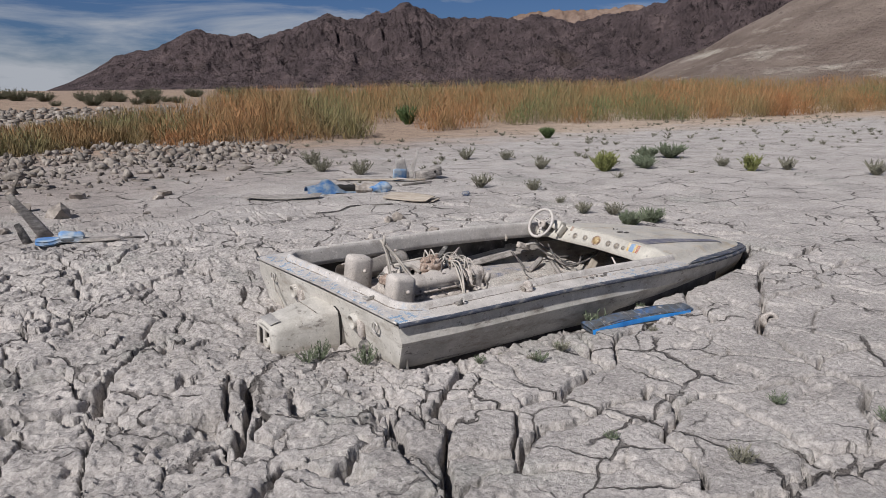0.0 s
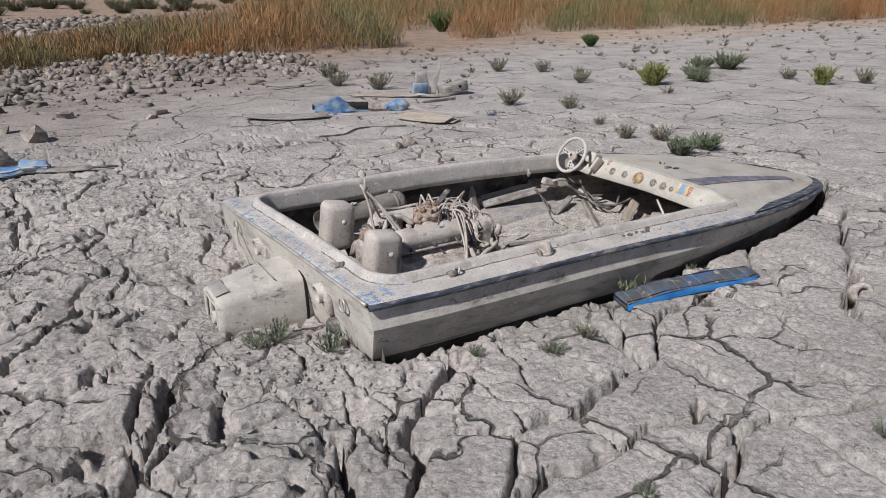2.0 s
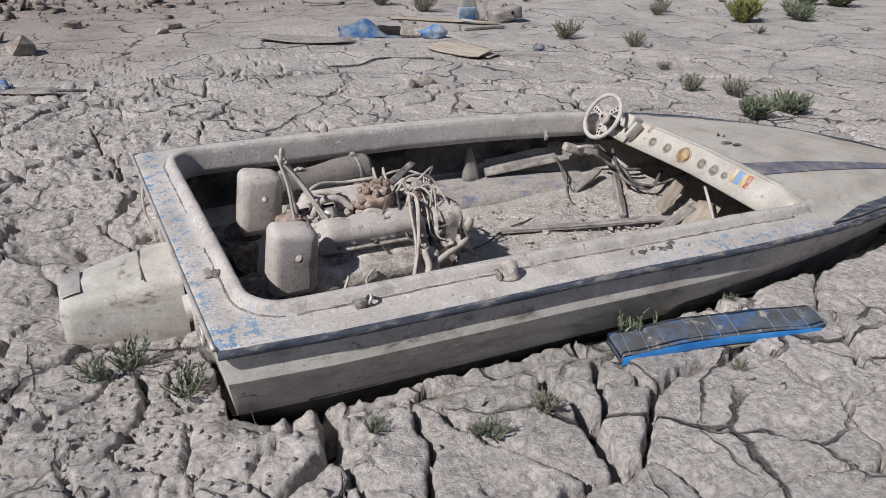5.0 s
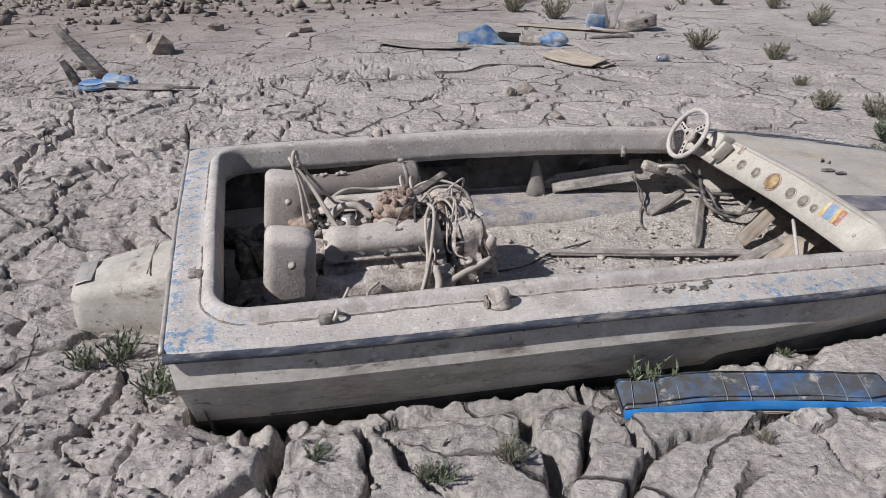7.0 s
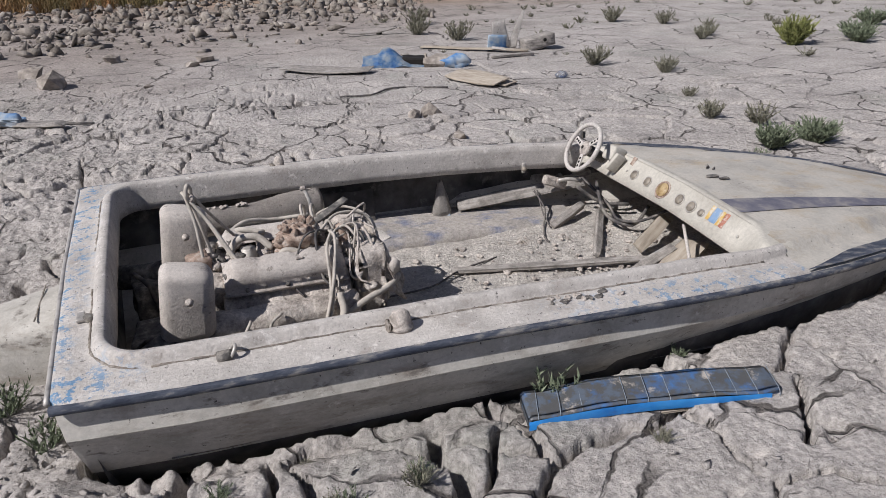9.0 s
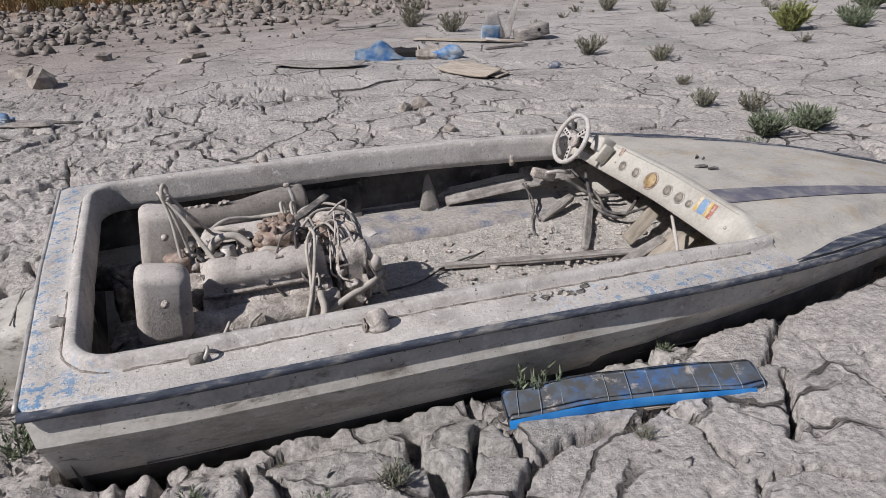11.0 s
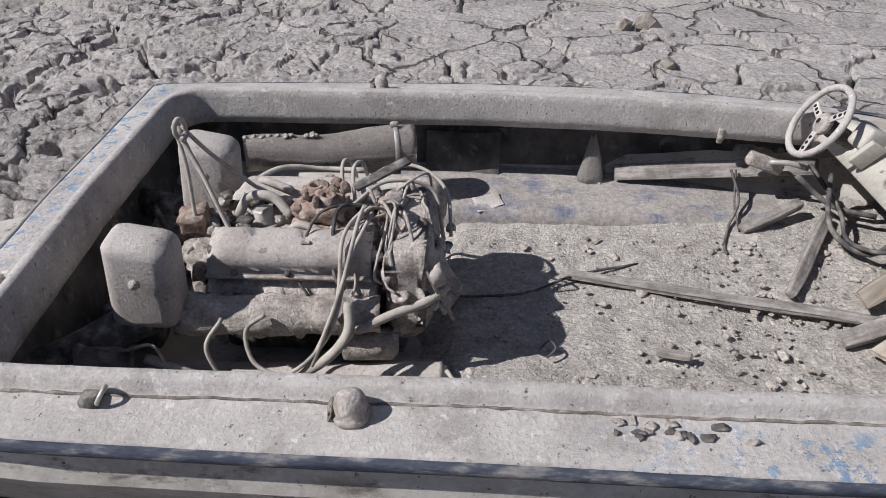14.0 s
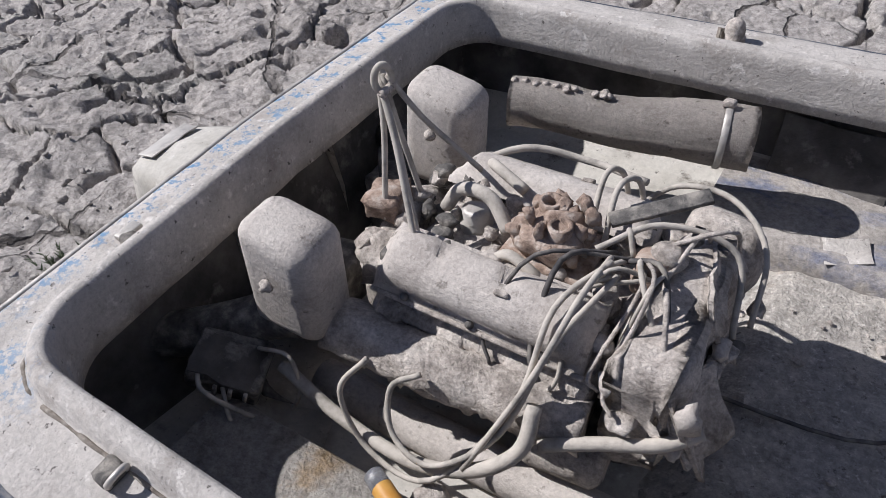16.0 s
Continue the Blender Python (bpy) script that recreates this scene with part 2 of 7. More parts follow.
RUSTSILT = material("rust_stained_silt", [(0.27, 0.245, 0.22), (0.36, 0.33, 0.295), (0.42, 0.385, 0.345)], 14, 0.95, bump=0.9, fine=70, bump_dist=0.020, spec=0.1,
                    patches=[((0.30, 0.20, 0.10), 3.2, 0.56, 0.72, W)])
# inner hull grime, darkened further to put shade into the colour
BAY = material("grimy_shaded_inner_hull", [(0.04, 0.037, 0.035), (0.10, 0.092, 0.085), (0.19, 0.175, 0.16)], 5, 0.9, bump=0.5, fine=40, patches=[((0.34, 0.31, 0.28), 7, 0.58, 0.75, W)])


def blue_flakes(m):
    """Flaking blue paint in the deck material: along the stern, at the near corner and on the near edge forward."""
    n, l = m.node_tree.nodes, m.node_tree.links
    b = n["Principled BSDF"]
    base = b.inputs["Base Color"].links[0].from_socket
    t = n.new("ShaderNodeTexCoord")
    sep = n.new("ShaderNodeSeparateXYZ")
    l.new(t.outputs["Object"], sep.inputs["Vector"])

    def ramp(sock, lo, hi):
        r = n.new("ShaderNodeMapRange")
        r.interpolation_type = "SMOOTHSTEP"
        r.inputs["From Min"].default_value, r.inputs["From Max"].default_value = lo, hi
        l.new(sock, r.inputs["Value"])
        return r.outputs["Result"]

    def op(kind, a, c):
        q = n.new("ShaderNodeMath")
        q.operation = kind
        for i, v in enumerate((a, c)):
            if isinstance(v, float):
                q.inputs[i].default_value = v
            else:
                l.new(v, q.inputs[i])
        return q.outputs[0]
    X, Y = sep.outputs["X"], sep.outputs["Y"]
    aft = ramp(X, 0.14, 0.03)
    corner = op("MULTIPLY", ramp(X, 0.40, 0.12), ramp(Y, -0.66, -0.84))
    edge = op("MULTIPLY", op("MULTIPLY", ramp(X, 1.5, 2.1), ramp(Y, -0.80, -0.88)), 0.8)
    mask = op("MAXIMUM", op("MAXIMUM", aft, corner), edge)
    nz = n.new("ShaderNodeTexNoise")
    nz.inputs["Scale"].default_value, nz.inputs["Detail"].default_value, nz.inputs["Roughness"].default_value = 24.0, 9.0, 0.78
    l.new(t.outputs["Object"], nz.inputs["Vector"])
    fac = op("MULTIPLY", mask, ramp(nz.outputs["Fac"], 0.515, 0.57))
    tone = n.new("ShaderNodeValToRGB")
    tone.color_ramp.elements[0].color, tone.color_ramp.elements[1].color = (0.05, 0.085, 0.16, 1), (0.14, 0.25, 0.38, 1)
    tone.color_ramp.elements[0].position, tone.color_ramp.elements[1].position = 0.38, 0.62
    n2 = n.new("ShaderNodeTexNoise")
    n2.inputs["Scale"].default_value = 24.0
    l.new(t.outputs["Object"], n2.inputs["Vector"])
    l.new(n2.outputs["Fac"], tone.inputs["Fac"])
    mx = n.new("ShaderNodeMixRGB")
    l.new(fac, mx.inputs["Fac"])
    l.new(base, mx.inputs["Color1"])
    l.new(tone.outputs["Color"], mx.inputs["Color2"])
    l.new(mx.outputs["Color"], b.inputs["Base Color"])


def grit(m, scale, low, high, relief=0.0):
    """Fine dust and dirt grains over a material's colour, with a little relief."""
    n, l = m.node_tree.nodes, m.node_tree.links
    b = n["Principled BSDF"]
    base = b.inputs["Base Color"].links[0].from_socket
    t = n.new("ShaderNodeTexCoord")
    g = n.new("ShaderNodeTexNoise")
    g.inputs["Scale"].default_value, g.inputs["Detail"].default_value, g.inputs["Roughness"].default_value = scale, 6.0, 0.78
    l.new(t.outputs["Object"], g.inputs["Vector"])
    r = n.new("ShaderNodeMapRange")
    r.inputs["From Min"].default_value, r.inputs["From Max"].default_value = 0.34, 0.62
    r.inputs["To Min"].default_value, r.inputs["To Max"].default_value = low, high
    l.new(g.outputs["Fac"], r.inputs["Value"])
    mx = n.new("ShaderNodeMixRGB")
    mx.blend_type = "MULTIPLY"
    mx.inputs["Fac"].default_value = 1.0
    l.new(base, mx.inputs["Color1"])
    l.new(r.outputs["Result"], mx.inputs["Color2"])
    l.new(mx.outputs["Color"], b.inputs["Base Color"])
    if relief:
        bp = n.new("ShaderNodeBump")
        bp.inputs["Strength"].default_value, bp.inputs["Distance"].default_value = 0.8, relief
        l.new(g.outputs["Fac"], bp.inputs["Height"])
        l.new(b.inputs["Normal"].links[0].from_socket, bp.inputs["Normal"])
        l.new(bp.outputs["Normal"], b.inputs["Normal"])


for coated, scale, low, high, relief in ((DECK, 90, 0.86, 1.16, 0.004), (HULL, 60, 0.88, 1.09, 0.002), (FORE, 60, 0.86, 1.09, 0.002), (SILT, 55, 0.72, 1.36, 0.003), (RUSTSILT, 50, 0.66, 1.25, 0.003),
                                        (ENGINE, 80, 0.70, 1.32, 0.004), (COVER, 95, 0.84, 1.20, 0.003), (BLUELEDGE, 50, 0.66, 1.2, 0.006), (DASH, 60, 0.85, 1.08, 0.002), (ROCK, 12, 0.70, 1.2, 0.01), (WOOD, 30, 0.7, 1.25, 0.003)):
    grit(coated, scale, low, high, relief)

SIDEDECK = DECK.copy()
SIDEDECK.name = "silt_caked_side_deck"
blue_flakes(SIDEDECK)


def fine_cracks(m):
    """Thin drying cracks: a warped cell pattern as relief, the shade in the gaps painted dark."""
    n, l = m.node_tree.nodes, m.node_tree.links
    b = n["Principled BSDF"]
    base = b.inputs["Base Color"].links[0].from_socket
    old = b.inputs["Normal"].links[0].from_socket
    t = n.new("ShaderNodeTexCoord")
    wn_ = n.new("ShaderNodeTexNoise")
    wn_.inputs["Scale"].default_value, wn_.inputs["Detail"].default_value = 3.0, 6.0
    l.new(t.outputs["Object"], wn_.inputs["Vector"])
    wm = n.new("ShaderNodeMixRGB")
    wm.blend_type = "ADD"
    wm.inputs["Fac"].default_value = 0.34
    l.new(t.outputs["Object"], wm.inputs["Color1"])
    l.new(wn_.outputs["Color"], wm.inputs["Color2"])
    last = base
    normal = old
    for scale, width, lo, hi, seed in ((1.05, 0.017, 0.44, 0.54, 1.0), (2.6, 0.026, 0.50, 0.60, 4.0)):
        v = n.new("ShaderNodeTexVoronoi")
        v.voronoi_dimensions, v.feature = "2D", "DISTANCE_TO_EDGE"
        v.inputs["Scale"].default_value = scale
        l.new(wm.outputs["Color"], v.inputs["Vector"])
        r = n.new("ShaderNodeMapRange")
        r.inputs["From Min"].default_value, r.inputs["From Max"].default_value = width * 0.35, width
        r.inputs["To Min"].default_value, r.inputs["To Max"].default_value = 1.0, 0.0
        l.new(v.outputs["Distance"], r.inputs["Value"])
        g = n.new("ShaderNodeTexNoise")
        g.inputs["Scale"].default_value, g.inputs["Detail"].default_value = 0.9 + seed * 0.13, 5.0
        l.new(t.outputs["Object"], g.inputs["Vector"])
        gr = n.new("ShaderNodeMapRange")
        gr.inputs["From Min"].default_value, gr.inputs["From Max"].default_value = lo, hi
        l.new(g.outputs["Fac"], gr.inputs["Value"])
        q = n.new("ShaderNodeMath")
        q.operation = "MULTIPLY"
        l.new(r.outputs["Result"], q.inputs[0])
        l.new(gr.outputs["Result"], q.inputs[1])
        # shade inside the crack painted into the base colour
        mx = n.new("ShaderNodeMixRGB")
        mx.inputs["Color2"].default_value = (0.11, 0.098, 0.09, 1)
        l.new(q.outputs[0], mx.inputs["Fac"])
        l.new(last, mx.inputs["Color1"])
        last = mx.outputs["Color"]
        bp = n.new("ShaderNodeBump")
        bp.invert = True
        bp.inputs["Strength"].default_value, bp.inputs["Distance"].default_value = 1.0, 0.03
        l.new(q.outputs[0], bp.inputs["Height"])
        l.new(normal, bp.inputs["Normal"])
        normal = bp.outputs["Normal"]
    grit = n.new("ShaderNodeTexNoise")
    grit.inputs["Scale"].default_value, grit.inputs["Detail"].default_value, grit.inputs["Roughness"].default_value = 11.0, 9.0, 0.8
    l.new(t.outputs["Object"], grit.inputs["Vector"])
    gb = n.new("ShaderNodeBump")
    gb.inputs["Strength"].default_value, gb.inputs["Distance"].default_value = 0.6, 0.010
    l.new(grit.outputs["Fac"], gb.inputs["Height"])
    l.new(normal, gb.inputs["Normal"])
    speck = n.new("ShaderNodeTexNoise")
    speck.inputs["Scale"].default_value, speck.inputs["Detail"].default_value, speck.inputs["Roughness"].default_value = 38.0, 6.0, 0.75
    l.new(t.outputs["Object"], speck.inputs["Vector"])
    sr = n.new("ShaderNodeMapRange")
    sr.inputs["From Min"].default_value, sr.inputs["From Max"].default_value = 0.34, 0.62
    sr.inputs["To Min"].default_value, sr.inputs["To Max"].default_value = 0.66, 1.34
    l.new(speck.outputs["Fac"], sr.inputs["Value"])
    grain = n.new("ShaderNodeMixRGB")
    grain.blend_type = "MULTIPLY"
    grain.inputs["Fac"].default_value = 1.0
    l.new(last, grain.inputs["Color1"])
    l.new(sr.outputs["Result"], grain.inputs["Color2"])
    # brown gravel on the stony side, sandy soil at the foot of the brush
    sep = n.new("ShaderNodeSeparateXYZ")
    l.new(t.outputs["Object"], sep.inputs["Vector"])
    slant = n.new("ShaderNodeMath")
    slant.operation = "MULTIPLY_ADD"
    slant.inputs[1].default_value = -0.75
    l.new(sep.outputs["X"], slant.inputs[0])
    l.new(sep.outputs["Y"], slant.inputs[2])
    soil = grain.outputs["Color"]
    for source, lo, hi, amount, tone in ((slant.outputs[0], 7.5, 12.5, 0.85, (0.74, 0.69, 0.66, 1)), (sep.outputs["Y"], 17.5, 21.0, 0.9, (1.02, 0.86, 0.70, 1))):
        wob = n.new("ShaderNodeMath")
        wob.operation = "MULTIPLY_ADD"
        wob.inputs[1].default_value = 6.0
        big = n.new("ShaderNodeTexNoise")
        big.inputs["Scale"].default_value, big.inputs["Detail"].default_value = 0.55, 6.0
        l.new(t.outputs["Object"], big.inputs["Vector"])
        l.new(big.outputs["Fac"], wob.inputs[0])
        l.new(source, wob.inputs[2])
        zone = n.new("ShaderNodeMapRange")
        zone.inputs["From Min"].default_value, zone.inputs["From Max"].default_value = lo + 3.0, hi + 3.0
        zone.inputs["To Max"].default_value = amount
        l.new(wob.outputs[0], zone.inputs["Value"])
        dirt = n.new("ShaderNodeMixRGB")
        dirt.blend_type = "MULTIPLY"
        dirt.inputs["Color2"].default_value = tone
        l.new(zone.outputs["Result"], dirt.inputs["Fac"])
        l.new(soil, dirt.inputs["Color1"])
        soil = dirt.outputs["Color"]
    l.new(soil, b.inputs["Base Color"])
    l.new(gb.outputs["Normal"], b.inputs["Normal"])


CLOD = MUD.copy()
CLOD.name = "crumbled_lake_mud"
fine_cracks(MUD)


# ---- building tools ----
def mesh_object(name, bm, mat, smooth=True, parent=None):
    me = bpy.data.meshes.new(name)
    bm.normal_update()
    bm.to_mesh(me)
    bm.free()
    me.materials.append(mat)
    if smooth:
        me.polygons.foreach_set("use_smooth", [True] * len(me.polygons))
    ob = new(name, me)
    if parent is not None:
        ob.parent = parent
    return ob


def part(name, bm, mat, parent, label="", smooth=True):
    ob = mesh_object(name, bm, mat, smooth, parent)
    if label:
        tagged(ob, label)
    return ob


def root(name, m, label, category, group="", kind=""):
    ob = new(name)
    ob.empty_display_size = 0.1
    ob.matrix_basis = m
    return tagged(ob, label, category, group, kind)


def thing(name, bm, mat, m, label, category, group="", kind="", smooth=True):
    ob = mesh_object(name, bm, mat, smooth)
    ob.matrix_basis = m
    return tagged(ob, label, category, group, kind)


def join(bm, other):
    me = bpy.data.meshes.new("tmp")
    other.to_mesh(me)
    other.free()
    bm.from_mesh(me)
    bpy.data.meshes.remove(me)
    return bm


def rough_up(bm, amount, scale=8.0, seed=0.0):
    for v in bm.verts:
        o = Vector((seed, seed * 1.7, -seed))
        v.co += noise.noise_vector(v.co * scale + o) * amount
    return bm


def box(sx, sy, sz, m=None, bevel=0.0, seg=2, taper=1.0, cuts=0):
    bm = bmesh.new()
    bmesh.ops.create_cube(bm, size=1)
    for v in bm.verts:
        k = taper if v.co.z > 0 else 1.0
        v.co = Vector((v.co.x * sx * k, v.co.y * sy * k, v.co.z * sz))
    if cuts:
        bmesh.ops.subdivide_edges(bm, edges=bm.edges[:], cuts=cuts, use_grid_fill=True)
    if bevel:
        sharp = [e for e in bm.edges if len(e.link_faces) == 2 and e.calc_face_angle() > 0.5]
        bmesh.ops.bevel(bm, geom=sharp, offset=bevel, segments=seg, affect="EDGES", profile=0.5)
    if m is not None:
        bmesh.ops.transform(bm, matrix=m, verts=bm.verts)
    return bm


def lathe(profile, seg=20, m=None, caps=True):
    """profile: (radius, z) from bottom to top, turned about z."""
    bm = bmesh.new()
    rings = [[bm.verts.new((r * math.cos(2 * math.pi * i / seg), r * math.sin(2 * math.pi * i / seg), z)) for i in range(seg)] for r, z in profile]
    for a, b in zip(rings, rings[1:]):
        for i in range(seg):
            bm.faces.new((a[i], a[(i + 1) % seg], b[(i + 1) % seg], b[i]))
    if caps:
        bm.faces.new(rings[0][::-1])
        bm.faces.new(rings[-1])
    if m is not None:
        bmesh.ops.transform(bm, matrix=m, verts=bm.verts)
    return bm


def along(a, b):
    """A pose at a whose z axis points to b."""
    a, b = Vector(a), Vector(b)
    return Matrix.Translation(a) @ (b - a).to_track_quat("Z", "Y").to_matrix().to_4x4()


def tube(points, radius, seg=8, closed=False, smooth=4, ends=True):
    """A round bar through the points, as a Catmull-Rom curve."""
    pts = [Vector(p) for p in points]
    n = len(pts)
    path = []
    spans = n if closed else n - 1
    for i in range(spans):
        if closed:
            p0, p1, p2, p3 = pts[i - 1], pts[i], pts[(i + 1) % n], pts[(i + 2) % n]
        else:
            p1, p2 = pts[i], pts[i + 1]
            p0 = pts[i - 1] if i else p1 * 2 - p2
            p3 = pts[i + 2] if i + 2 < n else p2 * 2 - p1
        for k in range(smooth):
            t = k / smooth
            path.append(0.5 * (2 * p1 + (p2 - p0) * t + (2 * p0 - 5 * p1 + 4 * p2 - p3) * t * t + (3 * p1 - p0 - 3 * p2 + p3) * t ** 3))
    if not closed:
        path.append(pts[-1])
    bm = bmesh.new()
    rings = []
    side = None
    m = len(path)
    for i, p in enumerate(path):
        d = (path[(i + 1) % m] - path[i - 1]) if closed else (path[min(i + 1, m - 1)] - path[max(i - 1, 0)])
        d = d.normalized() if d.length > 1e-9 else Vector((0, 0, 1))
        if side is None:
            side = d.orthogonal().normalized()
        side = (side - d * side.dot(d)).normalized()
        up = d.cross(side)
        r = radius(i / max(1, m - 1)) if callable(radius) else radius
        rings.append([bm.verts.new(p + (side * math.cos(2 * math.pi * k / seg) + up * math.sin(2 * math.pi * k / seg)) * r) for k in range(seg)])
    pairs = list(zip(rings, rings[1:])) + ([(rings[-1], rings[0])] if closed else [])
    for a, b in pairs:
        for k in range(seg):
            bm.faces.new((a[k], a[(k + 1) % seg], b[(k + 1) % seg], b[k]))
    if ends and not closed:
        bm.faces.new(rings[0][::-1])
        bm.faces.new(rings[-1])
    return bm


def loft(rows, close_u=False, cap=False):
    """Faces between rows of points."""
    bm = bmesh.new()
    vs = [[bm.verts.new(p) for p in r] for r in rows]
    for a, b in zip(vs, vs[1:]):
        m = len(a)
        for i in range(m if close_u else m - 1):
            q = (a[i], a[(i + 1) % m], b[(i + 1) % m], b[i])
            bm.faces.new(q)
    if cap:
        bm.faces.new(vs[0][::-1])
        bm.faces.new(vs[-1])
    return bm


def blob(size, seed, amount=0.35, sub=2, flat=False):
    bm = bmesh.new()
    bmesh.ops.create_icosphere(bm, subdivisions=sub, radius=1)
    for v in bm.verts:
        k = 1 + amount * noise.noise(v.co * 1.3 + Vector((seed * 3.1, seed, -seed * 2.3))) + amount * 0.4 * noise.noise(v.co * 3.7 + Vector((seed, 0, seed)))
        v.co = Vector((v.co.x * size[0], v.co.y * size[1], v.co.z * size[2])) * k
    return bm


def lerp_table(x, xs, ys):
    return float(np.interp(x, xs, ys))


def smoothstep(x):
    x = min(1.0, max(0.0, x))
    return x * x * (3 - 2 * x)


def from_arrays(name, verts, faces, mat, smooth=False):
    """One mesh from numpy arrays; faces (n, 3) or (n, 4)."""
    me = bpy.data.meshes.new(name)
    k = faces.shape[1]
    me.vertices.add(len(verts))
    me.vertices.foreach_set("co", np.asarray(verts, np.float32).ravel())
    me.loops.add(faces.size)
    me.loops.foreach_set("vertex_index", np.asarray(faces, np.int32).ravel())
    me.polygons.add(len(faces))
    me.polygons.foreach_set("loop_start", np.arange(0, faces.size, k, dtype=np.int32))
    me.polygons.foreach_set("loop_total", np.full(len(faces), k, np.int32))
    me.update(calc_edges=True)
    me.materials.append(mat)
    if smooth:
        me.polygons.foreach_set("use_smooth", np.ones(len(faces), bool))
    return new(name, me)


# smooth value noise on arrays
def hash01(ix, iy, seed):
    h = (ix.astype(np.int64) * 374761393 + iy.astype(np.int64) * 668265263 + seed * 1442695041) & 0x7FFFFFFF
    h = ((h ^ (h >> 13)) * 1274126177) & 0x7FFFFFFF
    return ((h ^ (h >> 16)) & 0xFFFFFF) / float(0xFFFFFF)


def vnoise(x, y, seed):
    ix, iy = np.floor(x), np.floor(y)
    fx, fy = x - ix, y - iy
    fx, fy = fx * fx * (3 - 2 * fx), fy * fy * (3 - 2 * fy)
    a, b = hash01(ix, iy, seed), hash01(ix + 1, iy, seed)
    c, d = hash01(ix, iy + 1, seed), hash01(ix + 1, iy + 1, seed)
    return (a * (1 - fx) + b * fx) * (1 - fy) + (c * (1 - fx) + d * fx) * fy


def fbm(x, y, seed, octaves=5, gain=0.5):
    total, amp = 0, 1.0
    s = 0
    for o in range(octaves):
        total = total + amp * (vnoise(x * 2 ** o + 17.3 * o, y * 2 ** o - 9.1 * o, seed + o) - 0.5)
        s += amp
        amp *= gain
    return total / s * 2


def cells(x, y, size, seed):
    """Jittered cells: distance to the edge between cells, and a number for each cell."""
    gx, gy = np.floor(x / size), np.floor(y / size)
    f1 = np.full(x.shape, 1e9)
    f2 = np.full(x.shape, 1e9)
    c1x, c1y = np.zeros(x.shape), np.zeros(x.shape)
    c2x, c2y = np.zeros(x.shape), np.zeros(x.shape)
    ident = np.zeros(x.shape)
    for dx in (-1, 0, 1):
        for dy in (-1, 0, 1):
            ix, iy = gx + dx, gy + dy
            px = (ix + 0.1 + 0.8 * hash01(ix, iy, seed)) * size
            py = (iy + 0.1 + 0.8 * hash01(ix, iy, seed + 7)) * size
            d = np.hypot(x - px, y - py)
            near = d < f1
            second = (~near) & (d < f2)
            c2x, c2y = np.where(near, c1x, np.where(second, px, c2x)), np.where(near, c1y, np.where(second, py, c2y))
            f2 = np.where(near, f1, np.where(second, d, f2))
            c1x, c1y = np.where(near, px, c1x), np.where(near, py, c1y)
            ident = np.where(near, hash01(ix, iy, seed + 13), ident)
            f1 = np.where(near, d, f1)
    gap = np.hypot(c2x - c1x, c2y - c1y) + 1e-6
    return (f2 ** 2 - f1 ** 2) / (2 * gap), ident, x - c1x, y - c1y


# ---- the boat's lines, in its own frame: s forward from the transom, n to its far side ----
BOAT = Matrix.Translation((2.11, 4.712, 0)) @ pose(0, 0, 0, 0, 0, 5.4) @ pose(0, 0, 0, 2.58, 0, 0)


def half(s):
    return lerp_table(s, [0, 0.4, 1.0, 1.5, 2.0, 2.4, 2.8, 3.1, 3.5, 3.9, 4.2, 4.4, 4.6, 4.75, 4.83, 4.87],
                      [0.915, 0.945, 0.957, 0.962, 0.962, 0.95, 0.915, 0.868, 0.778, 0.655, 0.54, 0.45, 0.335, 0.215, 0.11, 0.0])


def skew(s, n):
    return s + n * lerp_table(s, [0, 1.4, 3.0, 4.87], [-0.06, 0.0, 0.04, 0.10])


def sheer(s):
    return lerp_table(s, [0, 1.4, 1.9, 2.4, 2.75, 3.1, 3.4, 3.7, 4.2, 4.6, 4.87], [0.253, 0.250, 0.236, 0.215, 0.193, 0.165, 0.138, 0.105, 0.042, -0.025, -0.075])


def well(s):
    """Half-width of the cockpit opening, and of the raised panel on the fore deck."""
    return lerp_table(s, [0, 0.5, 1.9, 2.75, 3.3, 3.9, 4.4, 4.87], [0.755, 0.765, 0.765, 0.735, 0.60, 0.42, 0.24, 0.0])


